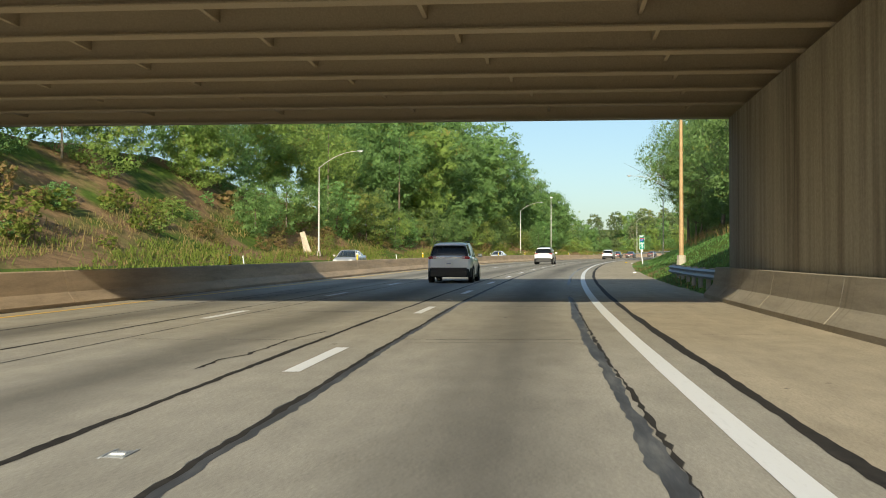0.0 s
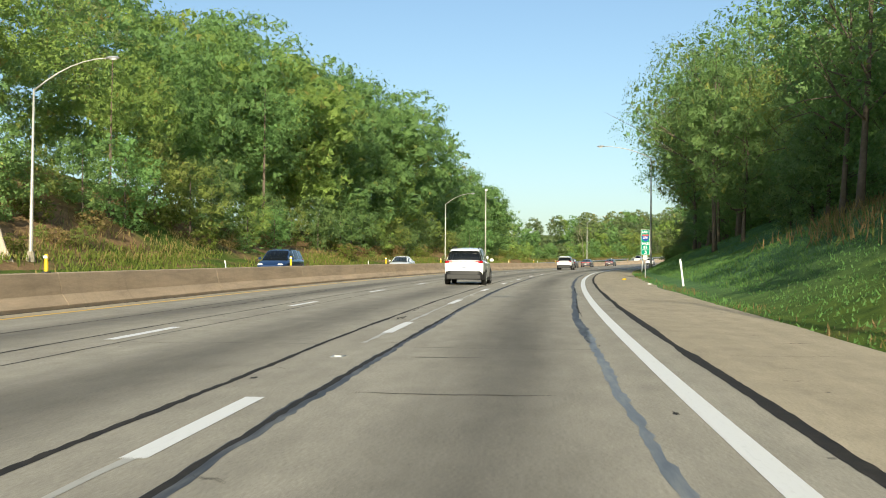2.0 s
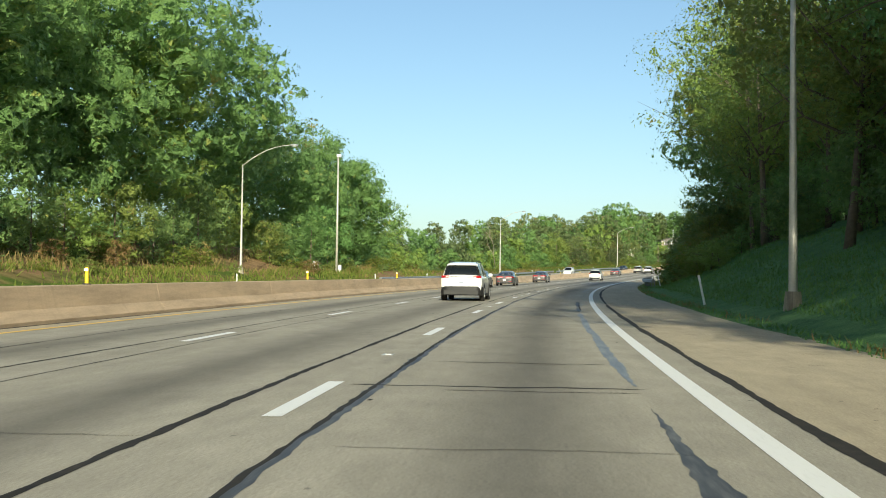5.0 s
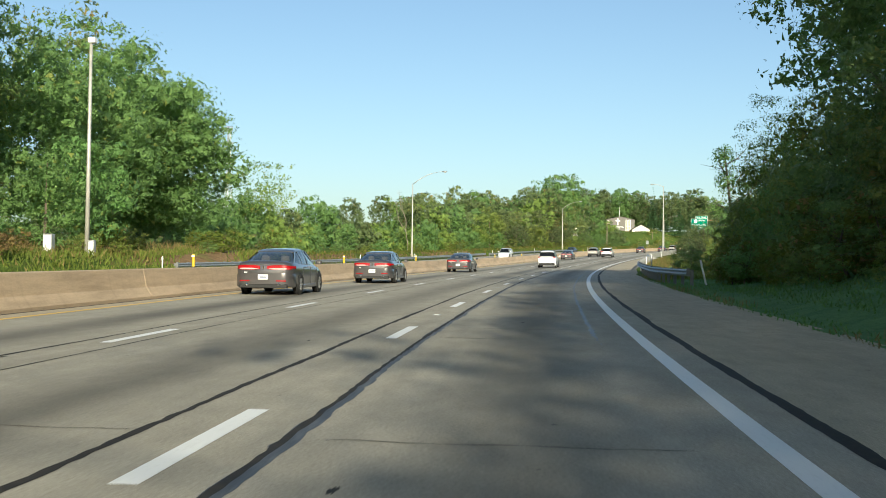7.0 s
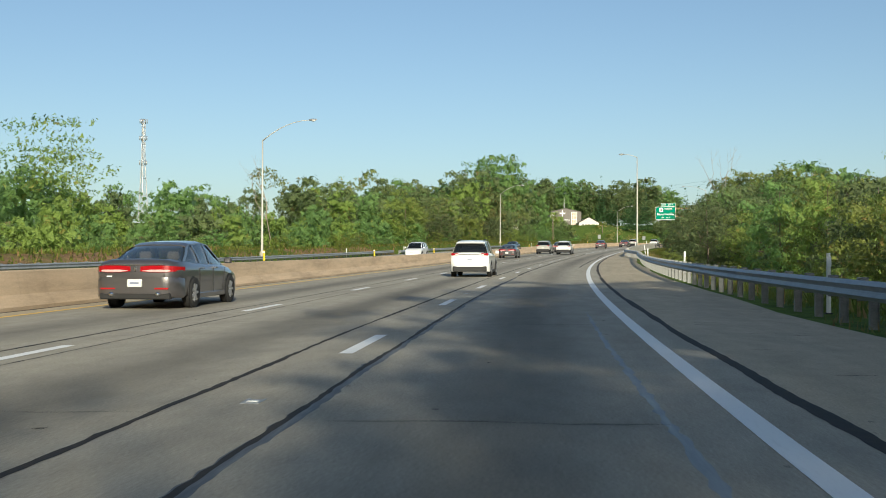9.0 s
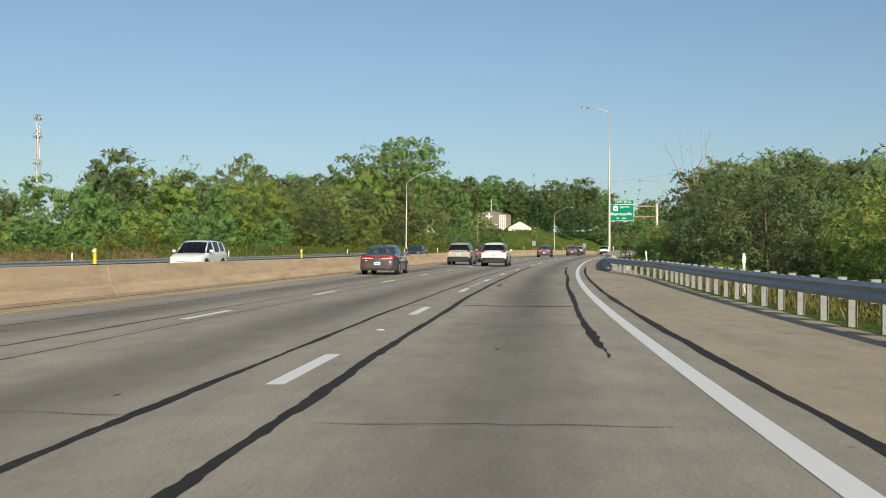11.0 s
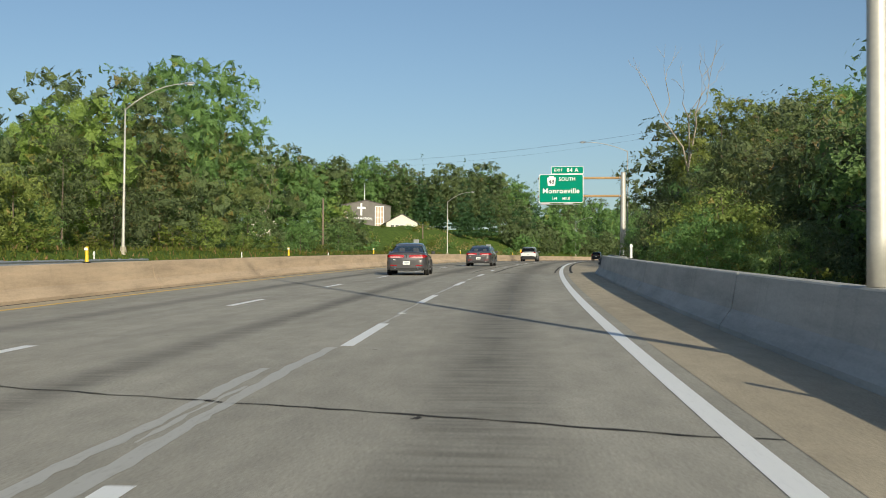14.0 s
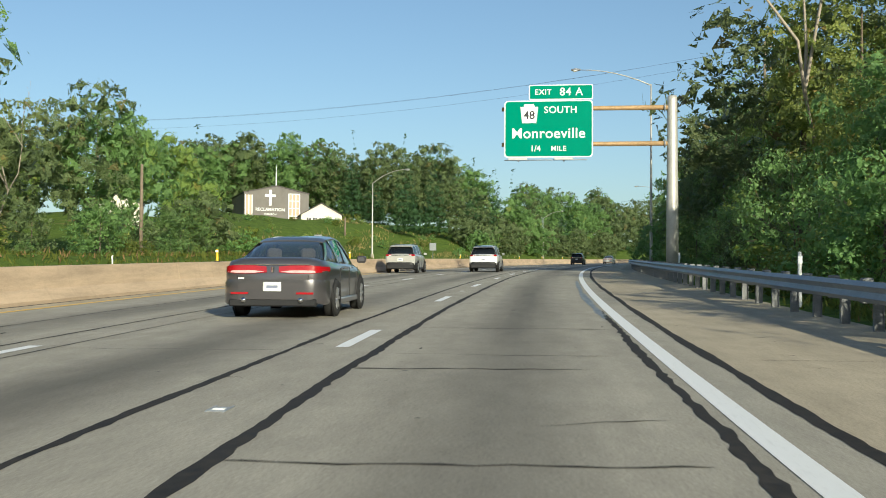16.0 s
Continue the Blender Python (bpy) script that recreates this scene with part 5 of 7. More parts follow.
# shrubs on the verges
for _ in range(140):
    s = rng.uniform(-25, 300)
    plant(rng.choice(["shrub", "shrub", "bush_2", "bush", "shrub_2"]), s, rng.uniform(-42, -33.5) + (2.5 if s > 180 else 0), rng.uniform(0.8, 2.3), rng.uniform(0, 360), rng.uniform(0.8, 1.5))
for count, s0, s1, u0, u1, low, high in ((60, 300, 620, -40, -32, 0.9, 2.6), (50, 285, 620, 6.2, 11, 0.8, 2.4), (26, 225, 274, 6.3, 9.5, 1.0, 2.8), (40, 640, 720, -58, -31, 0.7, 1.6)):
    for _ in range(count):
        plant(rng.choice(["shrub", "bush", "bush_2"]), rng.uniform(s0, s1), rng.uniform(u0, u1), rng.uniform(low, high), rng.uniform(0, 360), rng.uniform(0.8, 1.5))
build_plants(SITES, "tree", 290, 42, "trees along the highway", "woods", "distant woods of mixed late-summer trees")
build_plants(SHRUBS, "shrub", 190, 30, "shrubs on the verges", "undergrowth", "low roadside undergrowth")


# bare trees
def bare_tree(s, u, height, label, seed, leafy=False):
    r = np.random.default_rng(seed)
    pieces = []

    def grow(p, d, length, rad, level):
        bend = Vector(r.normal(size=3)) * 0.18 * length
        q = p + d * length
        pieces.append(tube([p, (p + q) / 2 + bend * 0.5, q], [rad, rad * 0.8, rad * 0.6], 6 if level < 2 else 4, False))
        if level < 4:
            for _ in range(2 if level else 3):
                nd = (d + Vector(r.normal(size=3)) * 0.32 + Vector((0, 0, 0.2))).normalized()
                grow(q, nd, length * r.uniform(0.5, 0.75), rad * 0.55, level + 1)

    grow(Vector((0, 0, -0.3)), Vector((0.05, 0.05, 1)).normalized(), height * 0.45, height * 0.0085, 0)
    ob = thing("bare_tree", label, "tree", m=spot(s, u, seed * 40))
    part("trunk", tubes("trunk", M["pale_bark"], *pieces), ob)
    if leafy:
        v, f, _ = leaf_cloud(r, [((0.5, 0.3, height * 0.85), (1.6, 1.4, 1.2)), ((-1.4, 0, height * 0.8), (0.9, 0.9, 0.7))], 400, 0.3, core=0)
        part("crown", mesh("crown", v, f.tolist(), M["leaf_brown"]), ob)


bare_tree(552, 12.0, 21.5, "bare grey dead tree above the green woods", 3)
bare_tree(396, -36.0, 9.6, "broken pale trunk with a few brown leaves", 5, True)
def vine_tree(s, u, height, label, seed):
    """A thin half-bare tree whose top is wrapped in creeper."""
    r = np.random.default_rng(seed)
    top = Vector((-0.5, 0.3, height))
    pieces = [tube([(0, 0, -0.3), (0.15, 0, height * 0.4), (-0.2, 0.2, height * 0.75), top], [0.16, 0.12, 0.09, 0.03], 7)]
    for f, a, long in ((0.35, 0.4, 2.4), (0.5, 2.2, 1.8), (0.58, 5.6, 2.6), (0.7, 1.0, 2.0), (0.8, 3.9, 1.2), (0.9, 0.2, 1.3)):
        base = Vector((0.1 - 0.4 * f, 0.2 * f, height * f))
        tip = base + Vector((math.cos(a) * long, math.sin(a) * long, long * 0.8))
        mid = (base + tip) / 2 + Vector(r.normal(size=3)) * 0.15
        pieces.append(tube([base, mid, tip], [0.05, 0.035, 0.012], 5, False))
        for _ in range(4):
            pieces.append(tube([mid, tip + Vector(r.normal(size=3)) * 0.6], [0.02, 0.006], 4, False))
    ob = thing("vine_tree", label, "tree", m=spot(s, u, 0))
    part("trunk", tubes("trunk", M["bark"], *pieces), ob)
    lobes = [((-0.5, 0.3, height * 0.93), (0.85, 0.8, 1.0)), ((-0.35, 0.1, height * 0.76), (0.8, 0.8, 0.9)), ((0.2, 0.2, height * 0.52), (0.7, 0.7, 1.1)), ((1.4, 0.2, height * 0.6), (0.8, 0.8, 0.6)), ((0.9, -0.9, height * 0.72), (0.6, 0.6, 0.4))]
    v, f, w = leaf_cloud(r, lobes, 2600, 0.16, core=30, fill=0.4)
    part("creeper", quick_mesh("creeper", v, f, M["leaf"], w), ob, "dark green creeper")


vine_tree(298, 9.7, 9.9, "thin half-bare tree wrapped in dark green creeper", 12)
bare_tree(96, -47, 15, "bare grey tree on the hillside", 6)
bare_tree(84, -49, 14, "bare grey tree on the hillside", 7)
bare_tree(565, -39, 11, "pale crooked bare trunk in the woods", 8)


# ---- grass and weeds too many to count ----
def blades(name, label, count, s0, s1, u0, u1, low, high, wide, mat, seed, keep=None):
    r = np.random.default_rng(seed)
    s, u = r.uniform(s0, s1, count), r.uniform(u0, u1, count)
    if keep is not None:
        ok = keep(s, u, r)
        s, u = s[ok], u[ok]
    n = len(s)
    p = at(s, u, rise(s, u) - 0.03)
    a = r.uniform(0, 2 * math.pi, n)
    t = np.stack([np.cos(a), np.sin(a), 0 * a], -1)
    h = r.uniform(low, high, n)[:, None]
    tip = p + np.concatenate([r.normal(size=(n, 2)) * 0.35 * h, h], -1)
    w = wide * r.uniform(0.6, 1.4, n)[:, None]
    mid = (p + tip) / 2 + t * w * 0.3
    verts = np.stack([p - t * w, p + t * w, mid + t * w * 0.8, tip], 1).reshape(-1, 3)
    faces = np.arange(n * 4).reshape(-1, 4)
    tagged(part(name, mesh(name, verts, faces.tolist(), M[mat])), label, "grass", kind="stuff")


patchy = lambda scale, cut: (lambda s, u, r: np.sin(s * scale + 3 * np.sin(u * 0.35)) + np.sin(u * 1.1 + s * 0.21) + r.normal(size=len(s)) * 0.5 > cut)
blades("grass", "green grass on the bank beside the shoulder", 34000, 36, 285, 3.35, 9.5, 0.05, 0.15, 0.022, "grass", 1)
blades("weeds", "tall rich green weeds on the shaded bank", 30000, 100, 262, 4.9, 12.5, 0.06, 0.20, 0.02, "grass", 11)
blades("dry_grass", "straw-coloured grass tufts at the shoulder's edge", 4000, 36, 300, 3.3, 4.2, 0.08, 0.25, 0.012, "dry", 2, patchy(0.4, 0.2))
blades("dry_grass", "tall dry grass on the right hillside", 5000, 36, 120, 8, 14, 0.3, 0.8, 0.03, "dry", 3, patchy(0.2, 0.4))
blades("weeds", "green roadside weeds on the far verge", 34000, -30, 330, -34.5, -28.6, 0.2, 0.6, 0.045, "weed", 4, patchy(0.13, -0.6))
blades("dry_grass", "tall dry brown grass on the far bank", 24000, -30, 330, -41, -31, 0.25, 0.8, 0.035, "dry", 5, patchy(0.09, 0.1))
blades("weeds", "weeds along the far guardrail", 9000, 330, 640, -35, -29.2, 0.15, 0.55, 0.06, "weed", 6)
blades("weeds", "weeds and grass behind the guardrail", 16000, 285, 520, 4.2, 9, 0.15, 0.55, 0.024, "weed", 7)
blades("dry_grass", "dry grass behind the guardrail", 7000, 340, 420, 4.2, 8, 0.2, 0.6, 0.014, "dry", 8)
blades("dry_grass", "dry grass on the far mound", 7000, 620, 760, -50, -29, 0.25, 0.6, 0.07, "dry", 9, patchy(0.07, 0.5))

# ---- lamp poles ----
def lamp_pole(s, u, height, arm, lift, side, label, base_h=0.0, rust=False, foot=True, lamp=True, drop=0.0):
    """A tapered pole; its arm rises towards the road (side +1: to the right)."""
    ground = base_h if base_h else float(rise(s, u))
    pole = thing("lamp_pole", label, "street lamp", "lamp poles", onroad(s, u, ground) @ pose(0, 0, 0, 0, 0, 0))
    pole.matrix_basis = Matrix.Translation(at(s, u, ground)) @ pose(0, 0, 0, 0, 0, -math.degrees(float(np.interp(s, AS, AH))))
    top = height - ground
    mat = M["rust"] if rust else M["pole"]
    part("pole", tubes("pole", mat, tube([(0, 0, -0.4 if foot else 0.0), (0, 0, 0.5), (0, 0, top * 0.5), (0, 0, top)], [0.13, 0.125, 0.088, 0.055], 10)), pole)
    if foot:
        bm = bmesh.new()
        bmesh.ops.create_cone(bm, cap_ends=True, segments=10, radius1=0.27, radius2=0.21, depth=0.6)
        bmesh.ops.translate(bm, vec=(0, 0, 0.15), verts=bm.verts)
        part("footing", (bm, M["abutment"]), pole, "concrete footing")
    if lamp:
        pts = [(side * arm * f, 0, top - 0.1 + lift * (1 - (1 - f) ** 2)) for f in np.linspace(0, 1, 7)]
        part("arm", tubes("arm", M["pole"], tube(pts, [0.055, 0.05, 0.045, 0.04, 0.036, 0.033, 0.03], 7)), pole)
        bm = bmesh.new()
        bmesh.ops.create_uvsphere(bm, u_segments=10, v_segments=6, radius=1.0)
        bmesh.ops.scale(bm, vec=(0.42, 0.17, 0.11), verts=bm.verts)
        x = side * (arm + 0.3)
        bmesh.ops.translate(bm, vec=(x, 0, top - 0.08 + lift), verts=bm.verts)
        head = part("lamp_head", (bm, M["alu"]), pole, "cobra-head lamp")
        bm = bmesh.new()
        bmesh.ops.create_uvsphere(bm, u_segments=10, v_segments=5, radius=1.0)
        bmesh.ops.scale(bm, vec=(0.24, 0.13, 0.09), verts=bm.verts)
        bmesh.ops.translate(bm, vec=(x + side * 0.05, 0, top - 0.15 + lift), verts=bm.verts)
        part("lens", (bm, M["lampglass"]), head)
    return pole


far = "pale lamp pole with a curved arm beyond the oncoming lanes"
for s, u, top in ((123.7, -31.4, 10.8), (252.0, -31.8, 10.8), (377.0, -30.1, 11.1), (509.7, -31.1, 11.2), (640, -31.3, 11.0), (770, -31.5, 11)):
    lamp_pole(s, u, top, 4.4, 1.8, 1, far)
lamp_pole(58.1, 4.85, 13.0, 5.0, 1.4, -1, "tan rust-stained lamp pole on a concrete footing", rust=True)
lamp_pole(185.5, 5.06, 12.2, 5.0, 1.3, -1, "grey lamp pole on a concrete footing in the grass bank")
lamp_pole(443.3, 2.12, 13.6, 1.9, 0.5, -1, "slender lamp pole standing on the concrete parapet", base_h=0.88, foot=False)
lamp_pole(580.5, 4.9, 14.2, 5.4, 1.3, -1, "tall lamp pole behind the exit sign")
lamp_pole(705, 4.9, 13.0, 5.2, 1.3, -1, "distant lamp pole at the bend")
# camera mast with its cabinets
mast = thing("camera_mast", "tall pale mast with a traffic camera and roadside cabinets", "mast", m=spot(287.2, -33.0))
part("pole", tubes("pole", M["pole"], tube([(0, 0, -0.4), (0, 0, 7), (0, 0, 14.3)], [0.16, 0.13, 0.10], 10)), mast)
part("camera_head", boxes(M["white_plastic"], (-0.15, -0.25, 14.2, 0.35, 0.2, 14.55), bevel=0.04), mast)
for x, y, w, h in ((-2.9, -0.4, 0.45, 1.5), (0.35, -0.6, 0.3, 1.1)):
    ob = part("cabinet", boxes(M["alu"], (x, y, -0.2, x + w * 1.4, y + w, h), bevel=0.02), mast)
    part("cabinet_door", boxes(M["white_plastic"], (x + 0.05, y - 0.015, 0.15, x + w * 1.4 - 0.05, y - 0.002, h - 0.1)), ob)


# ---- signs ----
def board(parent, x0, x1, z0, z1, y=0.0, rim=0.035, thick=0.03, mat="sign_green", edge="sign_white", round_by=0.08, name="panel"):
    """A sign panel facing -y, with a light rim."""
    def plate(a, b, c, d, y0, y1, r, m):
        bm = bmesh.new()
        ring = []
        for cx, cz, a0 in ((b - r, d - r, 0), (a + r, d - r, 90), (a + r, c + r, 180), (b - r, c + r, 270)):
            for k in range(5):
                w = radians(a0 + 22.5 * k)
                ring.append(bm.verts.new((cx + r * math.cos(w), y0, cz + r * math.sin(w))))
        f = bm.faces.new(ring)
        made = bmesh.ops.extrude_face_region(bm, geom=[f])["geom"]
        bmesh.ops.translate(bm, vec=(0, y1 - y0, 0), verts=[v for v in made if isinstance(v, bmesh.types.BMVert)])
        bmesh.ops.recalc_face_normals(bm, faces=bm.faces)
        return bm, m
    back = part(name, plate(x0, x1, z0, z1, y, y + thick, round_by, M[edge]), parent)
    part("face", plate(x0 + rim, x1 - rim, z0 + rim, z1 - rim, y - 0.006, y - 0.001, max(0.01, round_by - rim * 0.5), M[mat]), back)
    return back


def words(parent, text, size, x, z, y=-0.008, mat="sign_white", spacing=1.0, name="lettering"):
    return part(name, lettering(text, size, M[mat], name, spacing, 0.002), parent, m=Matrix.Translation((x, y, z)))


GS, GU = 553.0, 4.75
GX = 0.2                             # the sign's shift along its arms
gantry = thing("sign_gantry", "cantilevered steel gantry with a green exit sign", "road sign", m=Matrix.Translation(at(GS, 0, 0)) @ pose(0, 0, 0, 0, 0, -math.degrees(float(np.interp(GS, AS, AH)))))
part("mast", tubes("mast", M["pole"], tube([(GU, 0, -0.5), (GU, 0, 3), (GU, 0, 9.2), (GU, 0, 9.45)], [0.33, 0.31, 0.26, 0.24], 14)), gantry)
part("base_plate", boxes(M["parapet"], (GU - 0.6, -0.6, -0.5, GU + 0.6, 0.6, 0.25), bevel=0.05), gantry)
for z in (8.85, 6.95):
    arm = part("arm", tubes("arm", M["rust"], tube([(GU, 0.0, z), (-4.2, 0.0, z)], [0.13, 0.11], 10)), gantry)
    part("flange", tubes("flange", M["galv"], tube([(GU - 0.42, 0, z), (GU - 0.36, 0, z)], [0.22, 0.22], 12)), arm)
panel = board(gantry, -4.25 + GX, 0.42 + GX, 6.22, 9.25, -0.34, 0.06, 0.05, round_by=0.2)
tab = board(gantry, -2.95 + GX, 0.42 + GX, 9.28, 10.08, -0.34, 0.05, 0.05, round_by=0.1)
for x, z in ((-3.4, 9.1), (-1.7, 9.9), (0.0, 9.9)):
    part("bracket", boxes(M["alu"], (x - 0.05, -0.28, 6.3, x + 0.05, -0.16, z)), gantry)
words(tab, "EXIT", 0.40, -2.2 + GX, 9.68, -0.352, spacing=1.1)
words(tab, "84 A", 0.58, -0.72 + GX, 9.68, -0.352, spacing=1.1)
words(panel, "SOUTH", 0.50, -1.28 + GX, 8.73, -0.352, spacing=1.08)
words(panel, "Monroeville", 0.76, -1.92 + GX, 7.48, -0.352, spacing=1.06)
words(panel, "1/4", 0.44, -2.6 + GX, 6.68, -0.352)
words(panel, "MILE", 0.37, -1.38 + GX, 6.68, -0.352, spacing=1.1)
key = [(x, z) for x, z in ((-0.26, 0.5), (0.26, 0.5), (0.30, 0.36), (0.48, 0.36), (0.38, -0.5), (-0.38, -0.5), (-0.48, 0.36), (-0.30, 0.36))]
shield = mesh("route_shield", [(x * 0.98, y, z * 1.0) for y in (0.0, 0.006) for x, z in key], [tuple(range(8))[::-1], tuple(range(8, 16)), *[(i, (i + 1) % 8, 8 + (i + 1) % 8, 8 + i) for i in range(8)]], M["sign_white"])
ob = part("route_shield", shield, panel, m=Matrix.Translation((-2.93 + GX, -0.356, 8.55)))
words(ob, "48", 0.60, 0.0, -0.1, -0.004, "sign_black")
for x in (-3.3, -0.9):
    lamp = part("sign_light", boxes(M["alu"], (x - 0.5, -1.05, 6.0, x + 0.5, -0.85, 6.14), (x - 0.04, -0.95, 6.0, x + 0.04, -0.2, 6.06), bevel=0.02), gantry)
    part("light_lens", boxes(M["lampglass"], (x - 0.4, -1.0, 6.141, x + 0.4, -0.88, 6.16)), lamp)
part("walk_rail", tubes("walk_rail", M["galv"], tube([(-4.0, -0.9, 6.02), (0.3, -0.9, 6.02)], [0.03, 0.03], 6)), gantry)

# mile marker
mile = thing("mile_marker", "tall narrow green mile marker on a thin steel post", "road sign", m=Matrix.Translation(at(138.2, 3.88, 0.1)) @ pose(0, 0, 0, 0, 0, -math.degrees(float(np.interp(138, AS, AH))) - 4))
part("post", boxes(M["post"], (-0.03, 0.02, -0.5, 0.03, 0.06, 3.1)), mile)
panel = board(mile, -0.29, 0.29, 1.42, 3.08, 0.0, 0.022, 0.012, round_by=0.05)
words(panel, "EAST", 0.20, 0.0, 2.92)
words(panel, "MILE", 0.21, 0.0, 2.16)
words(panel, "83", 0.25, 0.0, 1.92)
words(panel, ".5", 0.27, 0.0, 1.58)
part("divider", boxes(M["sign_white"], (-0.27, -0.008, 1.755, 0.27, -0.0055, 1.772)), panel)
sh = [(-0.20, 0.2), (-0.1, 0.23), (0, 0.2), (0.1, 0.23), (0.20, 0.2), (0.24, 0.05), (0.17, -0.14), (0.0, -0.25), (-0.17, -0.14), (-0.24, 0.05)]
ob = part("route_shield", mesh("route_shield", [(x, -0.0085, z) for x, z in sh], [tuple(range(10))], M["sign_blue"]), panel, m=Matrix.Translation((0, 0, 2.55)))
part("red_band", mesh("red_band", [(-0.2, -0.0095, 0.2), (-0.1, -0.0095, 0.23), (0, -0.0095, 0.2), (0.1, -0.0095, 0.23), (0.2, -0.0095, 0.2), (0.215, -0.0095, 0.12), (-0.215, -0.0095, 0.12)], [tuple(range(7))], M["sign_red"]), ob)
words(ob, "376", 0.19, 0.0, 0.0, -0.011)
small = board(mile, -0.13, 0.13, 1.12, 1.38, 0.0, 0.01, 0.01, "sign_white", "sign_white", 0.03, "small_plate")
words(small, "834", 0.13, 0.0, 1.22, -0.008, "sign_black")


def small_sign(s, u, w, h, top, turn, mat, label):
    ob = thing("road_sign", label, "road sign", "roadside signs", m=spot(s, u, turn))
    part("post", boxes(M["post"], (-0.04, 0.02, -0.4, 0.04, 0.07, top)), ob)
    board(ob, -w / 2, w / 2, top - h, top, 0.0, 0.03, 0.012, mat, "alu", 0.06)


small_sign(612, -30.0, 0.9, 1.2, 3.0, 0, "alu", "grey back of a sign beside the oncoming lanes")
small_sign(672, -30.5, 1.1, 1.2, 2.8, 0, "alu", "grey back of a sign on the far mound")
small_sign(640, 5.2, 1.5, 1.0, 2.6, 0, "sign_white", "white rectangular sign beside the guardrail")
small_sign(700, -29.5, 0.8, 0.8, 2.4, 0, "yellow_plastic", "small yellow sign at the bend")

# pale slab of broken concrete leaning on the bank
bm = bmesh.new()
box(bm, -0.45, -0.18, -0.5, 0.45, 0.18, 2.6, 0.06)
bmesh.ops.subdivide_edges(bm, edges=bm.edges[:], cuts=2, use_grid_fill=True)
for v in bm.verts:
    v.co += Vector((noise.noise(v.co * 1.3), noise.noise(v.co * 1.7 + Vector((5, 0, 0))), 0)) * 0.18
    v.co.x *= 1.0 - 0.15 * v.co.z
tagged(part("concrete_slab", (bm, M["rock"]), m=spot(121.5, -31.9, 20) @ pose(0, 0, 0, 0, -16, 0)), "broken pale concrete slab leaning on the sandy bank", "slab")


# ---- utility poles and wires ----
def utility_pole(s, u, top, label, arms=True, pot=False):
    ground = float(rise(s, u))
    ob = thing("utility_pole", label, "utility pole", "utility poles", m=spot(s, u, 18))
    h = top - ground
    part("pole", tubes("pole", M["wood"], tube([(0, 0, -0.5), (0, 0, h * 0.5), (0, 0, h)], [0.17, 0.145, 0.11], 9)), ob)
    if arms:
        arm = part("crossarm", boxes(M["wood"], (-1.2, -0.06, h - 0.5, 1.2, 0.06, h - 0.36), bevel=0.01), ob)
        for x in (-1.1, -0.55, 0.55, 1.1):
            part("insulator", tubes("insulator", M["white_plastic"], tube([(x, 0, h - 0.36), (x, 0, h - 0.2)], [0.05, 0.035], 7)), arm)
    if pot:
        part("transformer", tubes("transformer", M["alu"], tube([(0.35, 0, h - 3.4), (0.35, 0, h - 3.3), (0.35, 0, h - 2.5), (0.35, 0, h - 2.4)], [0.2, 0.24, 0.24, 0.18], 12)), ob)
    return ob


utility_pole(578.5, -35.0, 8.3, "short weathered wooden utility pole by the verge", False)
utility_pole(604, -51.6, 15.4, "weathered utility pole with crossarm and transformer", True, True)
utility_pole(592, -58, 12.5, "weathered utility pole behind the trees", True)
utility_pole(590, 14.5, 19.0, "tall wooden utility pole above the roadside trees", True)
utility_pole(668, -44, 7.5, "thin wooden pole beside the pale house", False)


def wire(p, q, sag, label):
    pts = [Vector(p).lerp(Vector(q), f) - Vector((0, 0, sag * 4 * f * (1 - f))) for f in np.linspace(0, 1, 15)]
    tagged(part("overhead_wire", tubes("overhead_wire", M["cable"], tube(pts, [0.007] * 15, 4, False))), label, "cable", "overhead wires")


for k, dz in enumerate((0.0, -0.05, -0.9)):
    wire(at(604, -51.6 + 0.7 * k, 15.2 + dz), at(590, 14.5 - 0.5 * k, 18.6 + dz), 1.3, "dark overhead wire across the highway")
for k, dz in enumerate((0.0, -0.6)):
    wire(at(668, -44, 7.3 + dz), at(640, 12, 9.3 + dz), 0.8, "low overhead wire across the highway")
for k in range(2):
    wire(at(604, -51.6 + k, 15.2), at(592, -58 + k, 12.4), 0.3, "overhead wire between wooden poles")


# ---- the church and the house on the mound ----
def wall_look(name, base, scale):
    def build(nt, b):
        p = coords(nt)
        br = nt.nodes.new("ShaderNodeTexBrick")
        nt.links.new(stretched(nt, p, 1, 1, 1), br.inputs["Vector"])
        br.inputs["Scale"].default_value = scale
        br.inputs["Color1"].default_value, br.inputs["Color2"].default_value = (*base, 1), (*[c * 0.85 for c in base], 1)
        br.inputs["Mortar"].default_value = (*[c * 0.75 for c in base], 1)
        col = mix(nt, 0.3, br.outputs[0], ramp(nt, noise_fac(nt, p, 0.7), [(0.3, (0.3,) * 3), (0.7, (0.7,) * 3)]), "OVERLAY")
        nt.links.new(col, b.inputs["Base Color"])
        b.inputs["Roughness"].default_value = 0.85
    return material(name, build)


M["church_wall"] = wall_look("grey_block_wall", (0.23, 0.21, 0.19), 2.0)
M["cream"] = plain("cream_siding", (0.72, 0.66, 0.55), 0.7, 0.0, 0.08, 1.0)
M["roof"] = plain("dark_roofing", (0.10, 0.09, 0.085), 0.85, 0.0, 0.2, 2.0)
M["pane"] = plain("dark_window_glass", (0.05, 0.055, 0.06), 0.12, 0.0, 0.1)
M["amber_pane"] = plain("tan_window_panel", (0.42, 0.30, 0.20), 0.4, 0.0, 0.1)


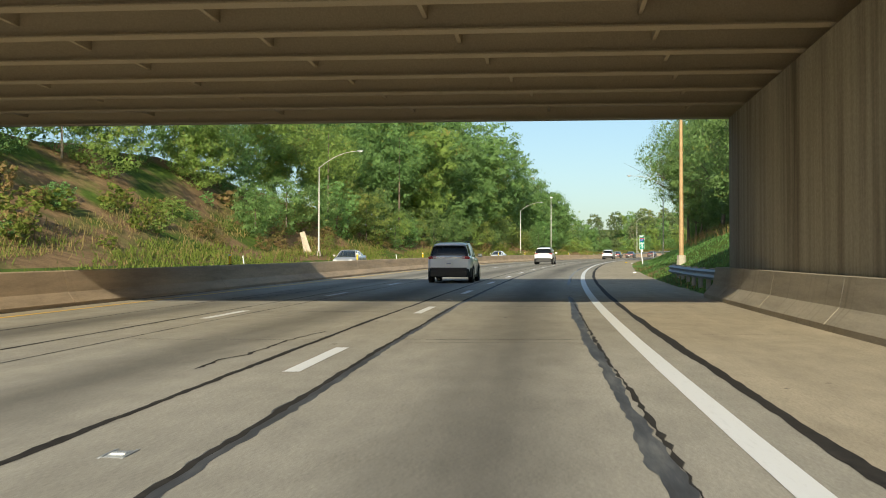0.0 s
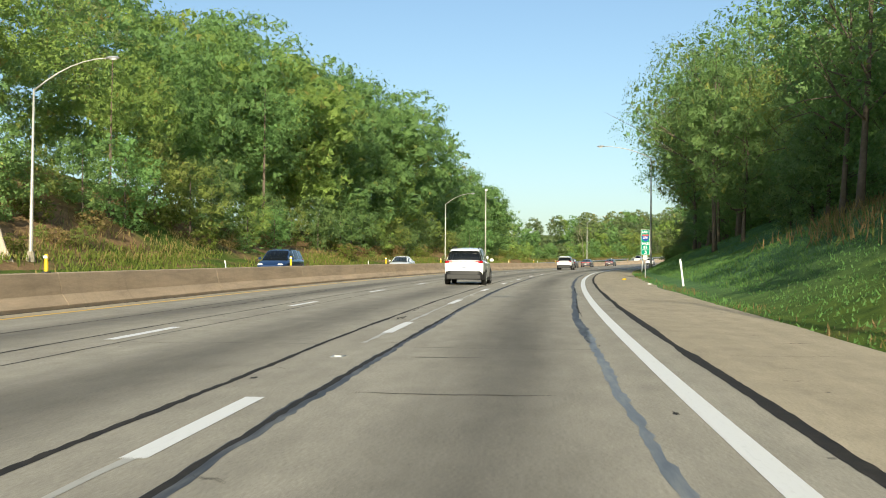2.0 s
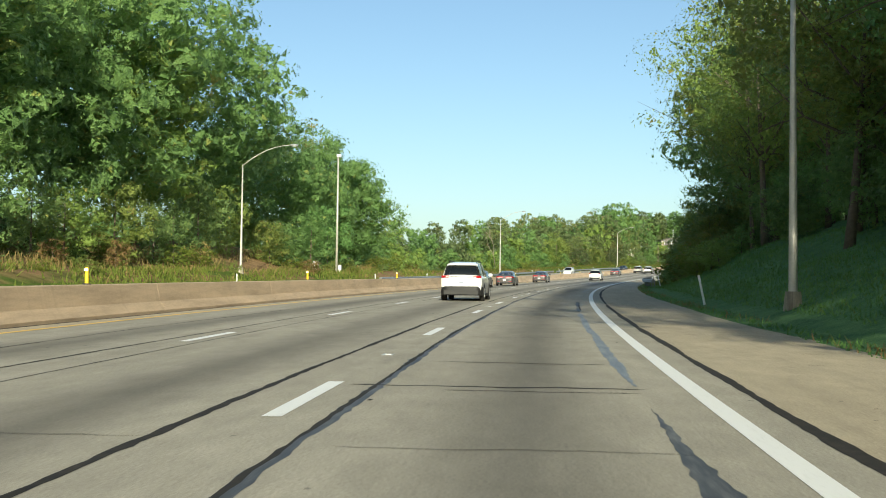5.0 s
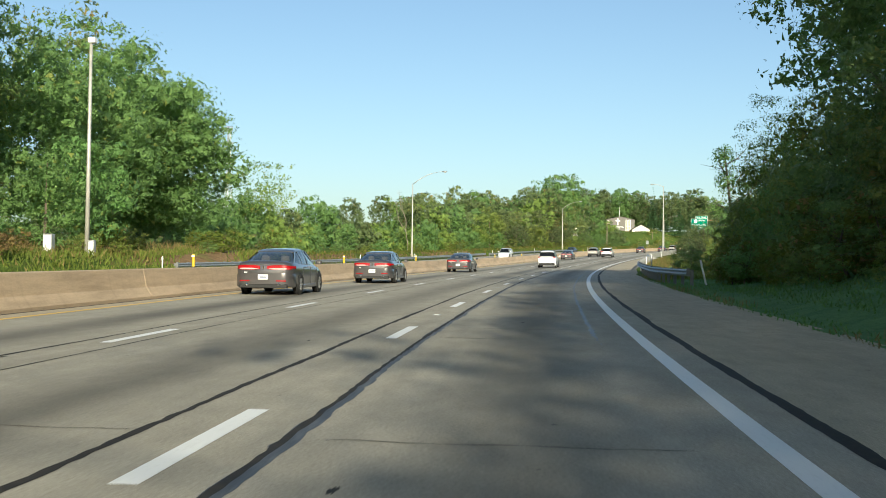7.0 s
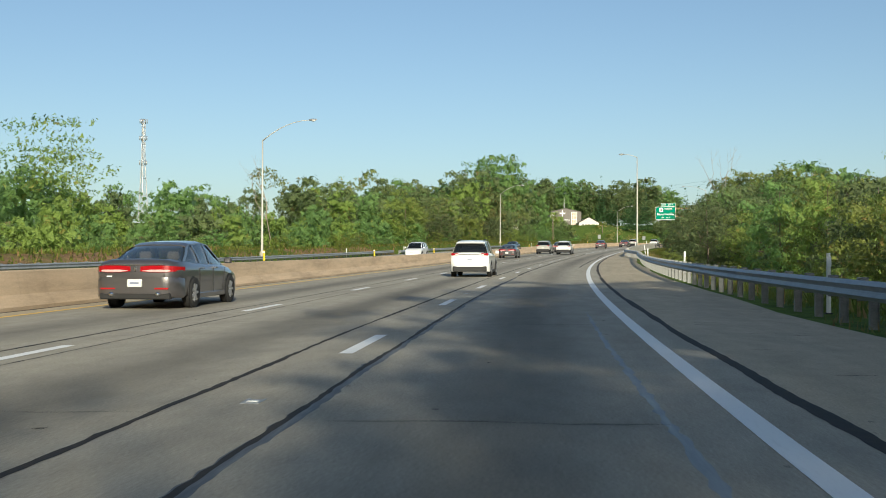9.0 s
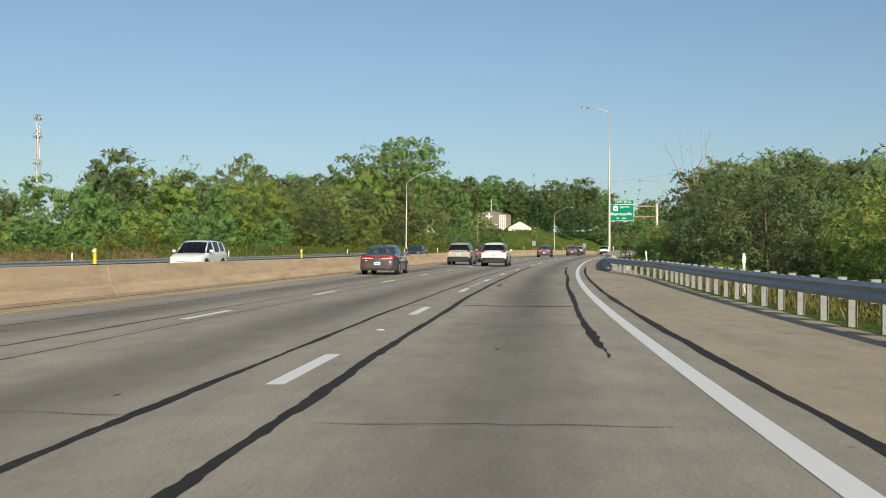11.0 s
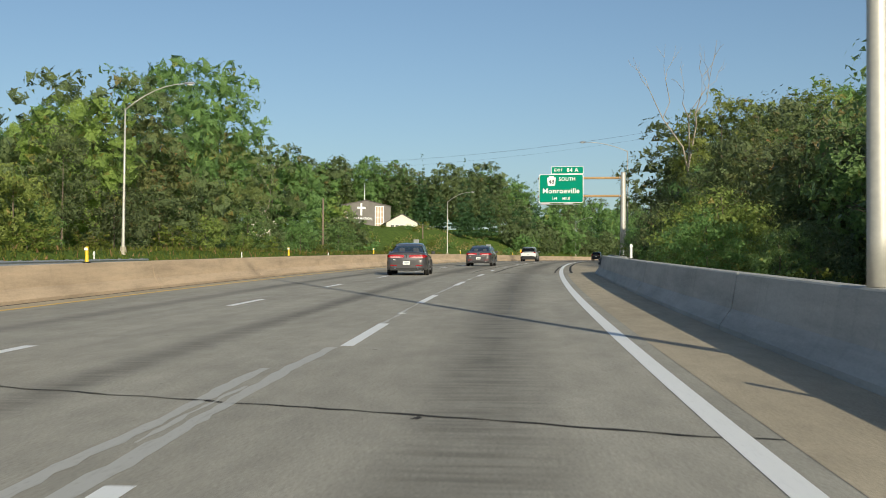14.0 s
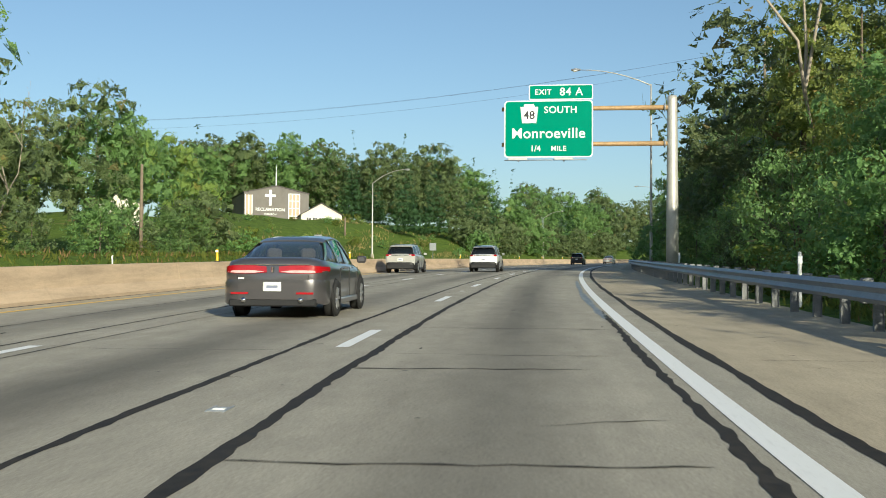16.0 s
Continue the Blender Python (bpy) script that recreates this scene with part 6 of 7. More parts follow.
def gabled(parent, w, d, eave, peak, wall, over=0.25):
    """Walls as one prism and two roof slabs; the front faces -y, ridge along y."""
    v = [(-w / 2, 0, -1.5), (w / 2, 0, -1.5), (w / 2, 0, eave), (0, 0, peak), (-w / 2, 0, eave), (-w / 2, d, -1.5), (w / 2, d, -1.5), (w / 2, d, eave), (0, d, peak), (-w / 2, d, eave)]
    part("wall", mesh("wall", v, [(0, 1, 2, 3, 4), (9, 8, 7, 6, 5), (1, 6, 7, 2), (5, 0, 4, 9), (0, 5, 6, 1)], M[wall]), parent)
    k = (peak - eave) / (w / 2)
    for sgn in (-1, 1):
        e = sgn * (w / 2 + over)
        z = eave - k * over
        r = [(0, -over, peak + 0.02), (e, -over, z + 0.02), (e, d + over, z + 0.02), (0, d + over, peak + 0.02)]
        r += [(x, y, zz + 0.16) for x, y, zz in r]
        part("roof", mesh("roof", r, [(0, 1, 2, 3), (7, 6, 5, 4), (0, 4, 5, 1), (1, 5, 6, 2), (2, 6, 7, 3), (3, 7, 4, 0)], M["roof"]), parent)


CH = Matrix.Translation((203.0, 671.8, 25.4)) @ pose(0, 0, 0, 0, 0, -7)
church = thing("church", "low grey block church with a white cross and tall window panels", "church", m=CH)
gabled(church, 12.0, 16.0, 6.0, 7.3, "church_wall", 0.15)
window = part("window", boxes(M["amber_pane"], (2.2, -0.03, 0.5, 4.3, -0.004, 6.0)), church)
for x in (2.2, 2.87, 3.55, 4.24):
    part("mullion", boxes(M["sign_white"], (x - 0.06, -0.09, 0.5, x + 0.10, -0.02, 6.0)), window)
for z in (0.5, 1.8, 3.2, 4.6, 5.9):
    part("mullion", boxes(M["sign_white"], (2.2, -0.08, z, 4.3, -0.025, z + 0.12)), window)
window = part("window", boxes(M["amber_pane"], (-5.8, -0.03, 0.5, -4.5, -0.004, 5.6)), church)
for x in (-5.8, -5.15, -4.56):
    part("mullion", boxes(M["sign_white"], (x - 0.06, -0.09, 0.5, x + 0.10, -0.02, 5.6)), window)
part("cross", boxes(M["sign_white"], (-1.42, -0.2, 3.7, -0.98, -0.06, 6.6), (-2.2, -0.2, 5.3, -0.2, -0.06, 5.75)), church, "white wall cross")
part("lettering", lettering("RECLAMATION", 0.78, M["sign_white"], spacing=1.02), church, m=Matrix.Translation((-1.2, -0.05, 2.95)))
part("lettering", lettering("CHURCH", 0.5, M["sign_white"], spacing=1.2), church, m=Matrix.Translation((-1.2, -0.05, 2.1)))
part("spire", tubes("spire", M["sign_white"], tube([(0.9, 6, 6.5), (0.9, 6, 9), (0.9, 6, 12)], [0.16, 0.12, 0.02], 6)), church, "thin white spire")
house = thing("house", "small cream house with a low gabled roof", "house", m=Matrix.Translation((207.7, 660.2, 24.4)) @ pose(0, 0, 0, 0, 0, -14))
gabled(house, 7.2, 9.0, 2.5, 4.5, "cream", 0.3)
for x in (-2.6, -1.5, -0.4):
    w = part("window", boxes(M["pane"], (x, -0.03, 0.9, x + 0.75, -0.004, 2.0)), house)
    part("window_frame", boxes(M["sign_white"], (x - 0.06, -0.05, 0.84, x + 0.81, -0.031, 0.9), (x - 0.06, -0.05, 2.0, x + 0.81, -0.031, 2.06), (x + 0.35, -0.05, 0.9, x + 0.40, -0.031, 2.0)), w)
part("garage_door", boxes(M["sign_white"], (1.0, -0.04, -0.3, 3.0, -0.004, 1.9)), house)
shed = thing("shed", "small pale shed half hidden in the trees", "shed", m=spot(636, -66, 20) @ Matrix.Translation((0, 0, 1.5)))
gabled(shed, 6.0, 5.0, 2.4, 3.6, "cream", 0.2)

# ---- lattice tower on the horizon ----
tower = thing("radio_tower", "grey lattice radio tower on the horizon", "tower", m=Matrix.Translation((46, 1384, 20)))
H0, R0, R1 = 136.0, 9.0, 1.6
legs = [(math.cos(a), math.sin(a)) for a in (0.4, 0.4 + 2.094, 0.4 + 4.189)]
rad = lambda z: R1 + (R0 - R1) * max(0.0, 1 - z / 105) ** 1.25
zs = np.linspace(0, H0, 18)
for x, y in legs:
    part("leg", tubes("leg", M["alu"], tube([(x * rad(z), y * rad(z), z) for z in zs], [0.45] * 18, 5)), tower)
for i in range(17):
    pieces = []
    for k in range(3):
        (a, b), (c, d) = legs[k], legs[(k + 1) % 3]
        r0, r1 = rad(zs[i]), rad(zs[i + 1])
        pieces += [tube([(a * r0, b * r0, zs[i]), (c * r1, d * r1, zs[i + 1])], [0.22, 0.22], 4, False), tube([(a * r1, b * r1, zs[i + 1]), (c * r1, d * r1, zs[i + 1])], [0.2, 0.2], 4, False)]
    part("bracing", tubes("bracing", M["alu"], *pieces), tower)
for z in (95, 118, 134):
    part("antenna_ring", tubes("antenna_ring", M["alu"], *[tube([(math.cos(a) * 3.2, math.sin(a) * 3.2, z - 2), (math.cos(a) * 3.2, math.sin(a) * 3.2, z + 2)], [0.5, 0.5], 5) for a in np.linspace(0, 5.2, 6)]), tower)

# ---- vehicles (as they stand on their lanes) ----
def gloss(name, color, metal=0.0, rough=0.28):
    return plain(name, color, rough, metal, 0.05, 2.0, coat=0.8)


M["tyre"] = plain("tyre_rubber", (0.02, 0.02, 0.02), 0.85, 0.0, 0.2)
M["trim"] = plain("black_plastic_trim", (0.013, 0.013, 0.014), 0.55, 0.0, 0.15)
M["chrome"] = plain("chrome", (0.7, 0.7, 0.72), 0.12, 1.0, 0.03)
M["alloy"] = plain("alloy_rim", (0.55, 0.55, 0.56), 0.3, 0.8, 0.06)
M["red_lens"] = plain("red_tail_lens", (0.36, 0.006, 0.012), 0.15, 0.0, 0.08, coat=0.6)
M["clear_lens"] = plain("clear_lens", (0.75, 0.75, 0.75), 0.12, 0.0, 0.05, coat=0.6)
M["amber_lens"] = plain("amber_lens", (0.65, 0.22, 0.02), 0.2)
M["plate_ink"] = plain("plate_ink", (0.22, 0.25, 0.34), 0.5)
M["plate"] = plain("number_plate", (0.75, 0.76, 0.72), 0.4)
M["seat"] = plain("beige_seat_leather", (0.55, 0.50, 0.42), 0.7)
M["pink_lens"] = plain("pale_pink_lens", (0.72, 0.42, 0.40), 0.12, 0.0, 0.3, 14.0, coat=0.8)


def glass_build(nt, b):
    b.inputs["Base Color"].default_value = (0.03, 0.04, 0.045, 1)
    b.inputs["Roughness"].default_value = 0.03
    b.inputs["Specular IOR Level"].default_value = 1.0
    b.inputs["Coat Weight"].default_value = 1.0
    b.inputs["Coat Roughness"].default_value = 0.02
    b.inputs["Alpha"].default_value = 0.72


M["car_glass"] = material("tinted_car_glass", glass_build)


def privacy_build(nt, b):
    b.inputs["Base Color"].default_value = (0.008, 0.010, 0.011, 1)
    b.inputs["Roughness"].default_value = 0.05
    b.inputs["Specular IOR Level"].default_value = 0.45
    b.inputs["Alpha"].default_value = 0.93


M["privacy_glass"] = material("dark_privacy_glass", privacy_build)


def loft(rows, close_ends=True):
    """Faces over rows of points, all of one length; the ends are filled."""
    n = len(rows[0])
    verts = [p for row in rows for p in row]
    faces = [(i * n + j, i * n + j + 1, (i + 1) * n + j + 1, (i + 1) * n + j) for i in range(len(rows) - 1) for j in range(n - 1)]
    if close_ends:
        faces += [tuple(range(n))[::-1], tuple((len(rows) - 1) * n + j for j in range(n))]
    return verts, faces


def shell(name, rows, mat, bevel=0.0):
    v, f = loft(rows)
    me = mesh(name, v, f, M[mat] if isinstance(mat, str) else mat)
    bm = bmesh.new()
    bm.from_mesh(me)
    bmesh.ops.recalc_face_normals(bm, faces=bm.faces)
    for e in bm.edges:
        e.smooth = e.calc_face_angle(0) < radians(38)
    for f in bm.faces:
        f.smooth = True
    bm.to_mesh(me)
    bm.free()
    return me


def ring(y, pts):
    """A mirrored section at y from half points (x, z), bottom to top."""
    return [(-x, y, z) for x, z in pts] + [(x, y, z) for x, z in pts[::-1]]


SEDAN = dict(L=4.83, W=1.83, H=1.44, wheel=0.33, axles=(-1.32, 1.42),
             # y, sill half width, sill z, waist half width, shoulder z, deck z
             body=[(-2.42, 0.52, 0.44, 0.62, 0.82, 0.94), (-2.385, 0.68, 0.34, 0.76, 0.86, 1.0), (-2.28, 0.79, 0.27, 0.855, 0.89, 1.045), (-2.05, 0.85, 0.24, 0.895, 0.91, 1.055), (-1.7, 0.87, 0.23, 0.91, 0.91, 1.045), (-1.2, 0.88, 0.22, 0.915, 0.90, 1.0), (0.0, 0.88, 0.20, 0.915, 0.87, 0.95), (0.95, 0.88, 0.20, 0.91, 0.84, 0.93), (1.6, 0.86, 0.22, 0.90, 0.76, 0.86), (2.15, 0.80, 0.24, 0.84, 0.66, 0.74), (2.40, 0.62, 0.32, 0.70, 0.56, 0.62)],
             # y, base half width, base z, roof half width, roof z
             cabin=[(-1.75, 0.70, 1.03, 0.62, 1.06), (-1.35, 0.76, 1.00, 0.60, 1.24), (-0.75, 0.80, 0.96, 0.58, 1.40), (0.0, 0.81, 0.93, 0.60, 1.44), (0.45, 0.81, 0.92, 0.60, 1.40), (1.0, 0.79, 0.92, 0.62, 1.12), (1.3, 0.74, 0.90, 0.66, 0.93)],
             roof=(-0.95, 0.42), pillars=(-0.62, 0.10), tail="wide")
SUV = dict(L=4.65, W=1.85, H=1.68, wheel=0.36, axles=(-1.35, 1.38),
           body=[(-2.32, 0.72, 0.48, 0.80, 0.95, 1.06), (-2.24, 0.82, 0.32, 0.88, 1.02, 1.12), (-1.8, 0.87, 0.28, 0.92, 1.05, 1.14), (-1.0, 0.88, 0.25, 0.925, 1.04, 1.10), (0.2, 0.88, 0.25, 0.925, 1.0, 1.06), (1.0, 0.88, 0.25, 0.92, 0.98, 1.05), (1.6, 0.86, 0.27, 0.90, 0.90, 1.0), (2.1, 0.80, 0.30, 0.84, 0.78, 0.88), (2.32, 0.66, 0.38, 0.72, 0.66, 0.72)],
           cabin=[(-2.22, 0.78, 1.10, 0.70, 1.14), (-2.02, 0.80, 1.12, 0.66, 1.50), (-1.85, 0.81, 1.12, 0.64, 1.62), (-0.8, 0.82, 1.09, 0.64, 1.68), (0.1, 0.82, 1.06, 0.64, 1.66), (0.55, 0.81, 1.05, 0.64, 1.58), (1.05, 0.79, 1.04, 0.66, 1.25), (1.3, 0.76, 1.03, 0.70, 1.06)],
           roof=(-1.97, 0.42), pillars=(-1.15, -0.15), tail="tall")


def lens_band(sx, x0, x1, z0, z1, out, mat):
    """A lamp glass that follows the rounded tail of the sedan from x0 to x1."""
    xs = [0.0, 0.62, 0.76, 0.855, 0.895, 0.91]
    ys = [-2.425, -2.42, -2.385, -2.28, -2.05, -1.7]
    rows = []
    for k in np.linspace(0, 1, 12):
        x = x0 + (x1 - x0) * k
        y = float(np.interp(x, xs, ys))
        thin = 0.02 * (1 - min(1, k * 4)) + 0.03 * max(0, k - 0.75) * 4
        side = out * (0.6 if x > 0.8 else 0.0)
        rows.append([(sx * (x + side), y - out, z0 + thin), (sx * (x + side), y - out + 0.012, z1 - thin), (sx * (x - 0.03), y + 0.06, z1 - thin), (sx * (x - 0.03), y + 0.06, z0 + thin)])
    return shell("lens", rows, mat)


def vehicle(name, label, category, shape, paint, m, lower=None, plate=True, group="vehicles on the highway"):
    """Body lofted from sections, glazed cabin, wheels and fittings; it faces +y."""
    car = thing(name, label, category, group, m)
    S = shape
    hull = [ring(y, [(a * 0.8, z0), (a, z0 + 0.05), (w - 0.012, (z0 + z1) / 2 - 0.02), (w, z1 - 0.10), (w - 0.025, z1), (w * 0.90, (z1 + z2) / 2 + 0.02), (w * 0.70, z2), (w * 0.3, z2 + 0.015)]) for y, a, z0, w, z1, z2 in S["body"]]
    body = part("body", shell("body", hull, paint), car)
    cab = [ring(y, [(a, z0 - 0.02), (a - 0.01, z0 + 0.02), ((a + r) / 2 + 0.015, (z0 + z1) / 2), (r + 0.012, z1 - 0.04), (r * 0.85, z1), (r * 0.4, z1 + 0.012)]) for y, a, z0, r, z1 in S["cabin"]]
    part("glazing", shell("glazing", cab, "privacy_glass" if S is SUV else "car_glass"), car, "tinted glass")
    ys = [c[0] for c in S["cabin"]]
    val = lambda y, i: float(np.interp(y, ys, [c[i] for c in S["cabin"]]))
    r0, r1 = S["roof"]
    top = [ring(y, [(val(y, 3) + 0.02, val(y, 4) - 0.05), (val(y, 3) + 0.012, val(y, 4) - 0.02), (val(y, 3) * 0.85, val(y, 4) + 0.012), (val(y, 3) * 0.4, val(y, 4) + 0.026)]) for y in sorted({*np.linspace(r0, r1, 9), *[q for q in ys if r0 < q < r1]})]
    part("roof", shell("roof", top, paint), car)

    def strut(y0, y1, wide):
        for sx in (-1, 1):
            a0, z0, a1, z1 = val(y0, 1), val(y0, 2) - 0.02, val(y1, 3), val(y1, 4) - 0.03
            row = lambda y, x, z: [(sx * (x + 0.02), y - wide, z), (sx * (x + 0.022), y + wide, z), (sx * (x - 0.05), y + wide, z), (sx * (x - 0.05), y - wide, z)]
            midx = (a0 + a1) / 2 + 0.018
            part("pillar", shell("pillar", [row(y0, a0, z0), row((y0 + y1) / 2, midx, (z0 + z1) / 2), row(y1, a1, z1)], paint), car)
    strut(ys[-1] - 0.12, r1 + 0.03, 0.045)
    for y in S["pillars"]:
        strut(y, y, 0.05)
    strut(ys[0] + (0.18 if S is SEDAN else 0.05), r0 + 0.02, 0.09 if S is SEDAN else 0.07)
    W = S["wheel"]
    for y in S["axles"]:
        for sx in (-1, 1):
            x = sx * (S["W"] / 2 - 0.005)
            rot = Matrix.Translation((x, y, W)) @ pose(0, 0, 0, 0, 90, 0)
            bm = bmesh.new()
            bmesh.ops.create_cone(bm, cap_ends=True, segments=24, radius1=W * 1.15, radius2=W * 1.15, depth=0.02)
            part("wheel_arch", (bm, M["trim"]), body, "", rot @ Matrix.Translation((0, 0, -sx * 0.012)))
            prof = [(W * 0.62, -0.10), (W * 0.93, -0.11), (W, -0.07), (W, 0.07), (W * 0.93, 0.11), (W * 0.62, 0.10)]
            rows = [[(r * math.cos(t), r * math.sin(t), h) for r, h in prof] for t in np.linspace(0, 2 * math.pi, 25)]
            v, f = loft(rows, False)
            wheel = part("wheel", mesh("tyre", v, f, M["tyre"], smooth_shade=True), car, "", Matrix.Translation((sx * (S["W"] / 2 - 0.085), y, W)) @ pose(0, 0, 0, 0, 90, 0))
            bm = bmesh.new()
            bmesh.ops.create_cone(bm, cap_ends=True, segments=20, radius1=W * 0.64, radius2=W * 0.64, depth=0.12)
            part("hub", (bm, M["trim"]), wheel)
            bm = bmesh.new()
            for k in range(7):
                box(bm, -0.03, 0.03, -0.02, 0.03, W * 0.62, 0.02, 0.006, Matrix.Rotation(2 * math.pi * k / 7, 4, "Z") @ Matrix.Translation((0, 0, sx * 0.085)))
            part("rim", (bm, M["alloy"]), wheel)
    # rear fittings
    yb = -S["L"] / 2
    tall = S["tail"] == "tall"
    z2 = S["body"][1][5]
    low = lower or paint
    bump_rows = [ring(y, [(a * 0.96, 0.24 + dz), (a, 0.28 + dz), (a, 0.60 if tall else 0.62), (a - 0.03, 0.64 if tall else 0.68)]) for y, a, dz in ((yb - 0.05, 0.56, 0.10), (yb - 0.03, 0.70, 0.06), (yb + 0.05, 0.82, 0.03), (yb + 0.2, 0.89, 0.0), (yb + 0.45, 0.915, 0.0))]
    part("rear_bumper", shell("rear_bumper", bump_rows, low), car)
    front = [ring(y, [(a * 0.96, 0.22), (a, 0.26), (a, 0.52), (a - 0.03, 0.58)]) for y, a in ((S["L"] / 2 - 0.45, 0.87), (S["L"] / 2 - 0.12, 0.80), (S["L"] / 2 + 0.03, 0.62))]
    part("front_bumper", shell("front_bumper", front, low), car)
    if tall:
        for sx in (-1, 1):
            a, b = sorted((sx * 0.52, sx * 0.86))
            light = part("tail_light", boxes(M["red_lens"], (a, yb - 0.02, 0.99, b, yb + 0.24, 1.10), bevel=0.03), car)
            part("reversing_lens", boxes(M["clear_lens"], (min(sx * 0.54, sx * 0.66), yb - 0.035, 1.015, max(sx * 0.54, sx * 0.66), yb - 0.025, 1.06)), light)
        part("tailgate_trim", boxes(M["chrome"], (-0.5, yb - 0.02, 1.03, 0.5, yb + 0.02, 1.06), bevel=0.005), car)
        part("rear_wiper", boxes(M["trim"], (-0.05, yb + 0.16, 1.20, 0.45, yb + 0.19, 1.225)), car)
        part("roof_spoiler", boxes(paint, (-0.64, -2.10, 1.545, 0.64, -1.90, 1.585), bevel=0.015), car)
        for y in (-1.25, -0.1):
            part("seat", boxes(M["trim"], (-0.62, y, 0.6, 0.62, y + 0.22, 1.30), bevel=0.06), car)
        for sx in (-1, 1):
            part("roof_rail", tubes("roof_rail", M["trim"], tube([(sx * 0.6, -1.7, 1.66), (sx * 0.6, -1.5, 1.72), (sx * 0.6, 0.1, 1.73), (sx * 0.6, 0.3, 1.67)], [0.018] * 4, 6)), car)
        part("diffuser", boxes(M["trim"], (-0.78, yb - 0.06, 0.26, 0.78, yb + 0.1, 0.50), bevel=0.03), car)
    else:
        for sx in (-1, 1):
            light = part("tail_light", lens_band(sx, 0.11, 0.90, 0.785, 0.925, 0.016, "red_lens"), car)
            part("lens_strip", lens_band(sx, 0.15, 0.86, 0.795, 0.84, 0.024, "pink_lens"), light)
            part("reflector", boxes(M["red_lens"], (min(sx * 0.42, sx * 0.72), yb - 0.062, 0.43, max(sx * 0.42, sx * 0.72), yb - 0.04, 0.465)), car)
            part("exhaust", tubes("exhaust", M["chrome"], tube([(sx * 0.50, yb - 0.08, 0.33), (sx * 0.50, yb + 0.1, 0.33)], [0.045, 0.045], 10)), car)
            a, b = sorted((sx * 0.18, sx * 0.45))
            part("headrest", boxes(M["seat"], (a, -1.02, 1.02, b, -0.9, 1.22), bevel=0.04), car)
            part("trunk_seam", boxes(M["trim"], (sx * 0.62 - 0.006, yb - 0.02, 0.66, sx * 0.62 + 0.006, yb - 0.01, 0.755)), car)
        part("lid_seam", boxes(M["trim"], (-0.62, yb - 0.03, 0.645, 0.62, yb - 0.005, 0.655)), car)
        part("chrome_strip", boxes(M["chrome"], (-0.66, yb - 0.030, 0.934, 0.66, yb - 0.004, 0.943)), car)
        part("number_badge", boxes(M["sign_white"], (-0.60, yb - 0.03, 0.69, -0.50, yb - 0.018, 0.715)), car)
        part("badge", boxes(M["chrome"], (-0.02, yb - 0.035, 0.80, 0.02, yb - 0.02, 0.90), bevel=0.008), car)
        part("diffuser", boxes(M["trim"], (-0.76, yb - 0.045, 0.22, 0.76, yb + 0.1, 0.35), bevel=0.02), car)
        part("shelf", boxes(M["trim"], (-0.6, -1.6, 0.99, 0.6, -1.15, 1.02)), car)
    if plate:
        z = 0.80 if tall else 0.56
        y = yb - (0.03 if tall else 0.065)
        pl = part("number_plate", boxes(M["plate"], (-0.155, y, z - 0.08, 0.155, y + 0.03, z + 0.08), bevel=0.006), car)
        part("plate_bar", boxes(M["plate_ink"], (-0.10, y - 0.003, z - 0.022, 0.10, y - 0.0005, z + 0.022)), pl)
    for sx in (-1, 1):
        y = 0.92
        a, b = sorted((sx * 0.92, sx * 1.10))
        part("mirror", boxes(paint, (a, y - 0.06, val(0.9, 2) + 0.02, b, y + 0.06, val(0.9, 2) + 0.16), bevel=0.03), car)
        for yh in (-0.75, 0.25):
            part("door_handle", boxes(M["chrome"] if not tall else paint, (sx * 0.925 - 0.012, yh - 0.1, 0.84 if not tall else 0.98, sx * 0.925 + 0.012, yh + 0.1, 0.87 if not tall else 1.01), bevel=0.005), car)
        for yd in (-0.95, 0.05, 0.95):
            part("door_seam", boxes(M["trim"], (sx * 0.918 - 0.006, yd - 0.006, 0.32, sx * 0.918 + 0.006, yd + 0.006, 0.86 if not tall else 1.0)), body)
        part("side_sill", boxes(M["trim"] if tall else low, (min(sx * 0.80, sx * 0.915), -0.95, 0.20, max(sx * 0.80, sx * 0.915), 1.0, 0.32), bevel=0.02), car)
        yf = S["L"] / 2
        part("headlight", boxes(M["clear_lens"], (min(sx * 0.45, sx * 0.76), yf - 0.28, 0.62 if not tall else 0.74, max(sx * 0.45, sx * 0.76), yf - 0.05, 0.70 if not tall else 0.84), bevel=0.03), car)
    part("grille", boxes(M["trim"], (-0.42, S["L"] / 2 - 0.08, 0.40, 0.42, S["L"] / 2 + 0.02, 0.60), bevel=0.02), car)
    return car


CHARCOAL = gloss("charcoal_metallic_paint", (0.125, 0.118, 0.124), 0.6)
WHITE = gloss("white_car_paint", (0.78, 0.78, 0.77))
SILVER = gloss("silver_car_paint", (0.50, 0.49, 0.46), 0.25)
BLACK = gloss("black_car_paint", (0.018, 0.018, 0.02))
BLUE = gloss("dark_blue_car_paint", (0.02, 0.05, 0.14), 0.3)
vehicle("suv", "white compact SUV with black lower bumper in the middle lane", "car", SUV, WHITE, onroad(205, -5.6), M["trim"])
vehicle("sedan", "charcoal sedan with wide red tail lights in the middle lane", "car", SEDAN, CHARCOAL, onroad(SEDAN_S, -5.95))
vehicle("suv", "silver SUV with dark lower bumper in the passing lane", "car", SUV, SILVER, onroad(560.5, -10.5), M["trim"])
vehicle("suv", "white SUV with dark lower bumper ahead in the middle lane", "car", SUV, WHITE, onroad(566.5, -6.2), M["trim"])
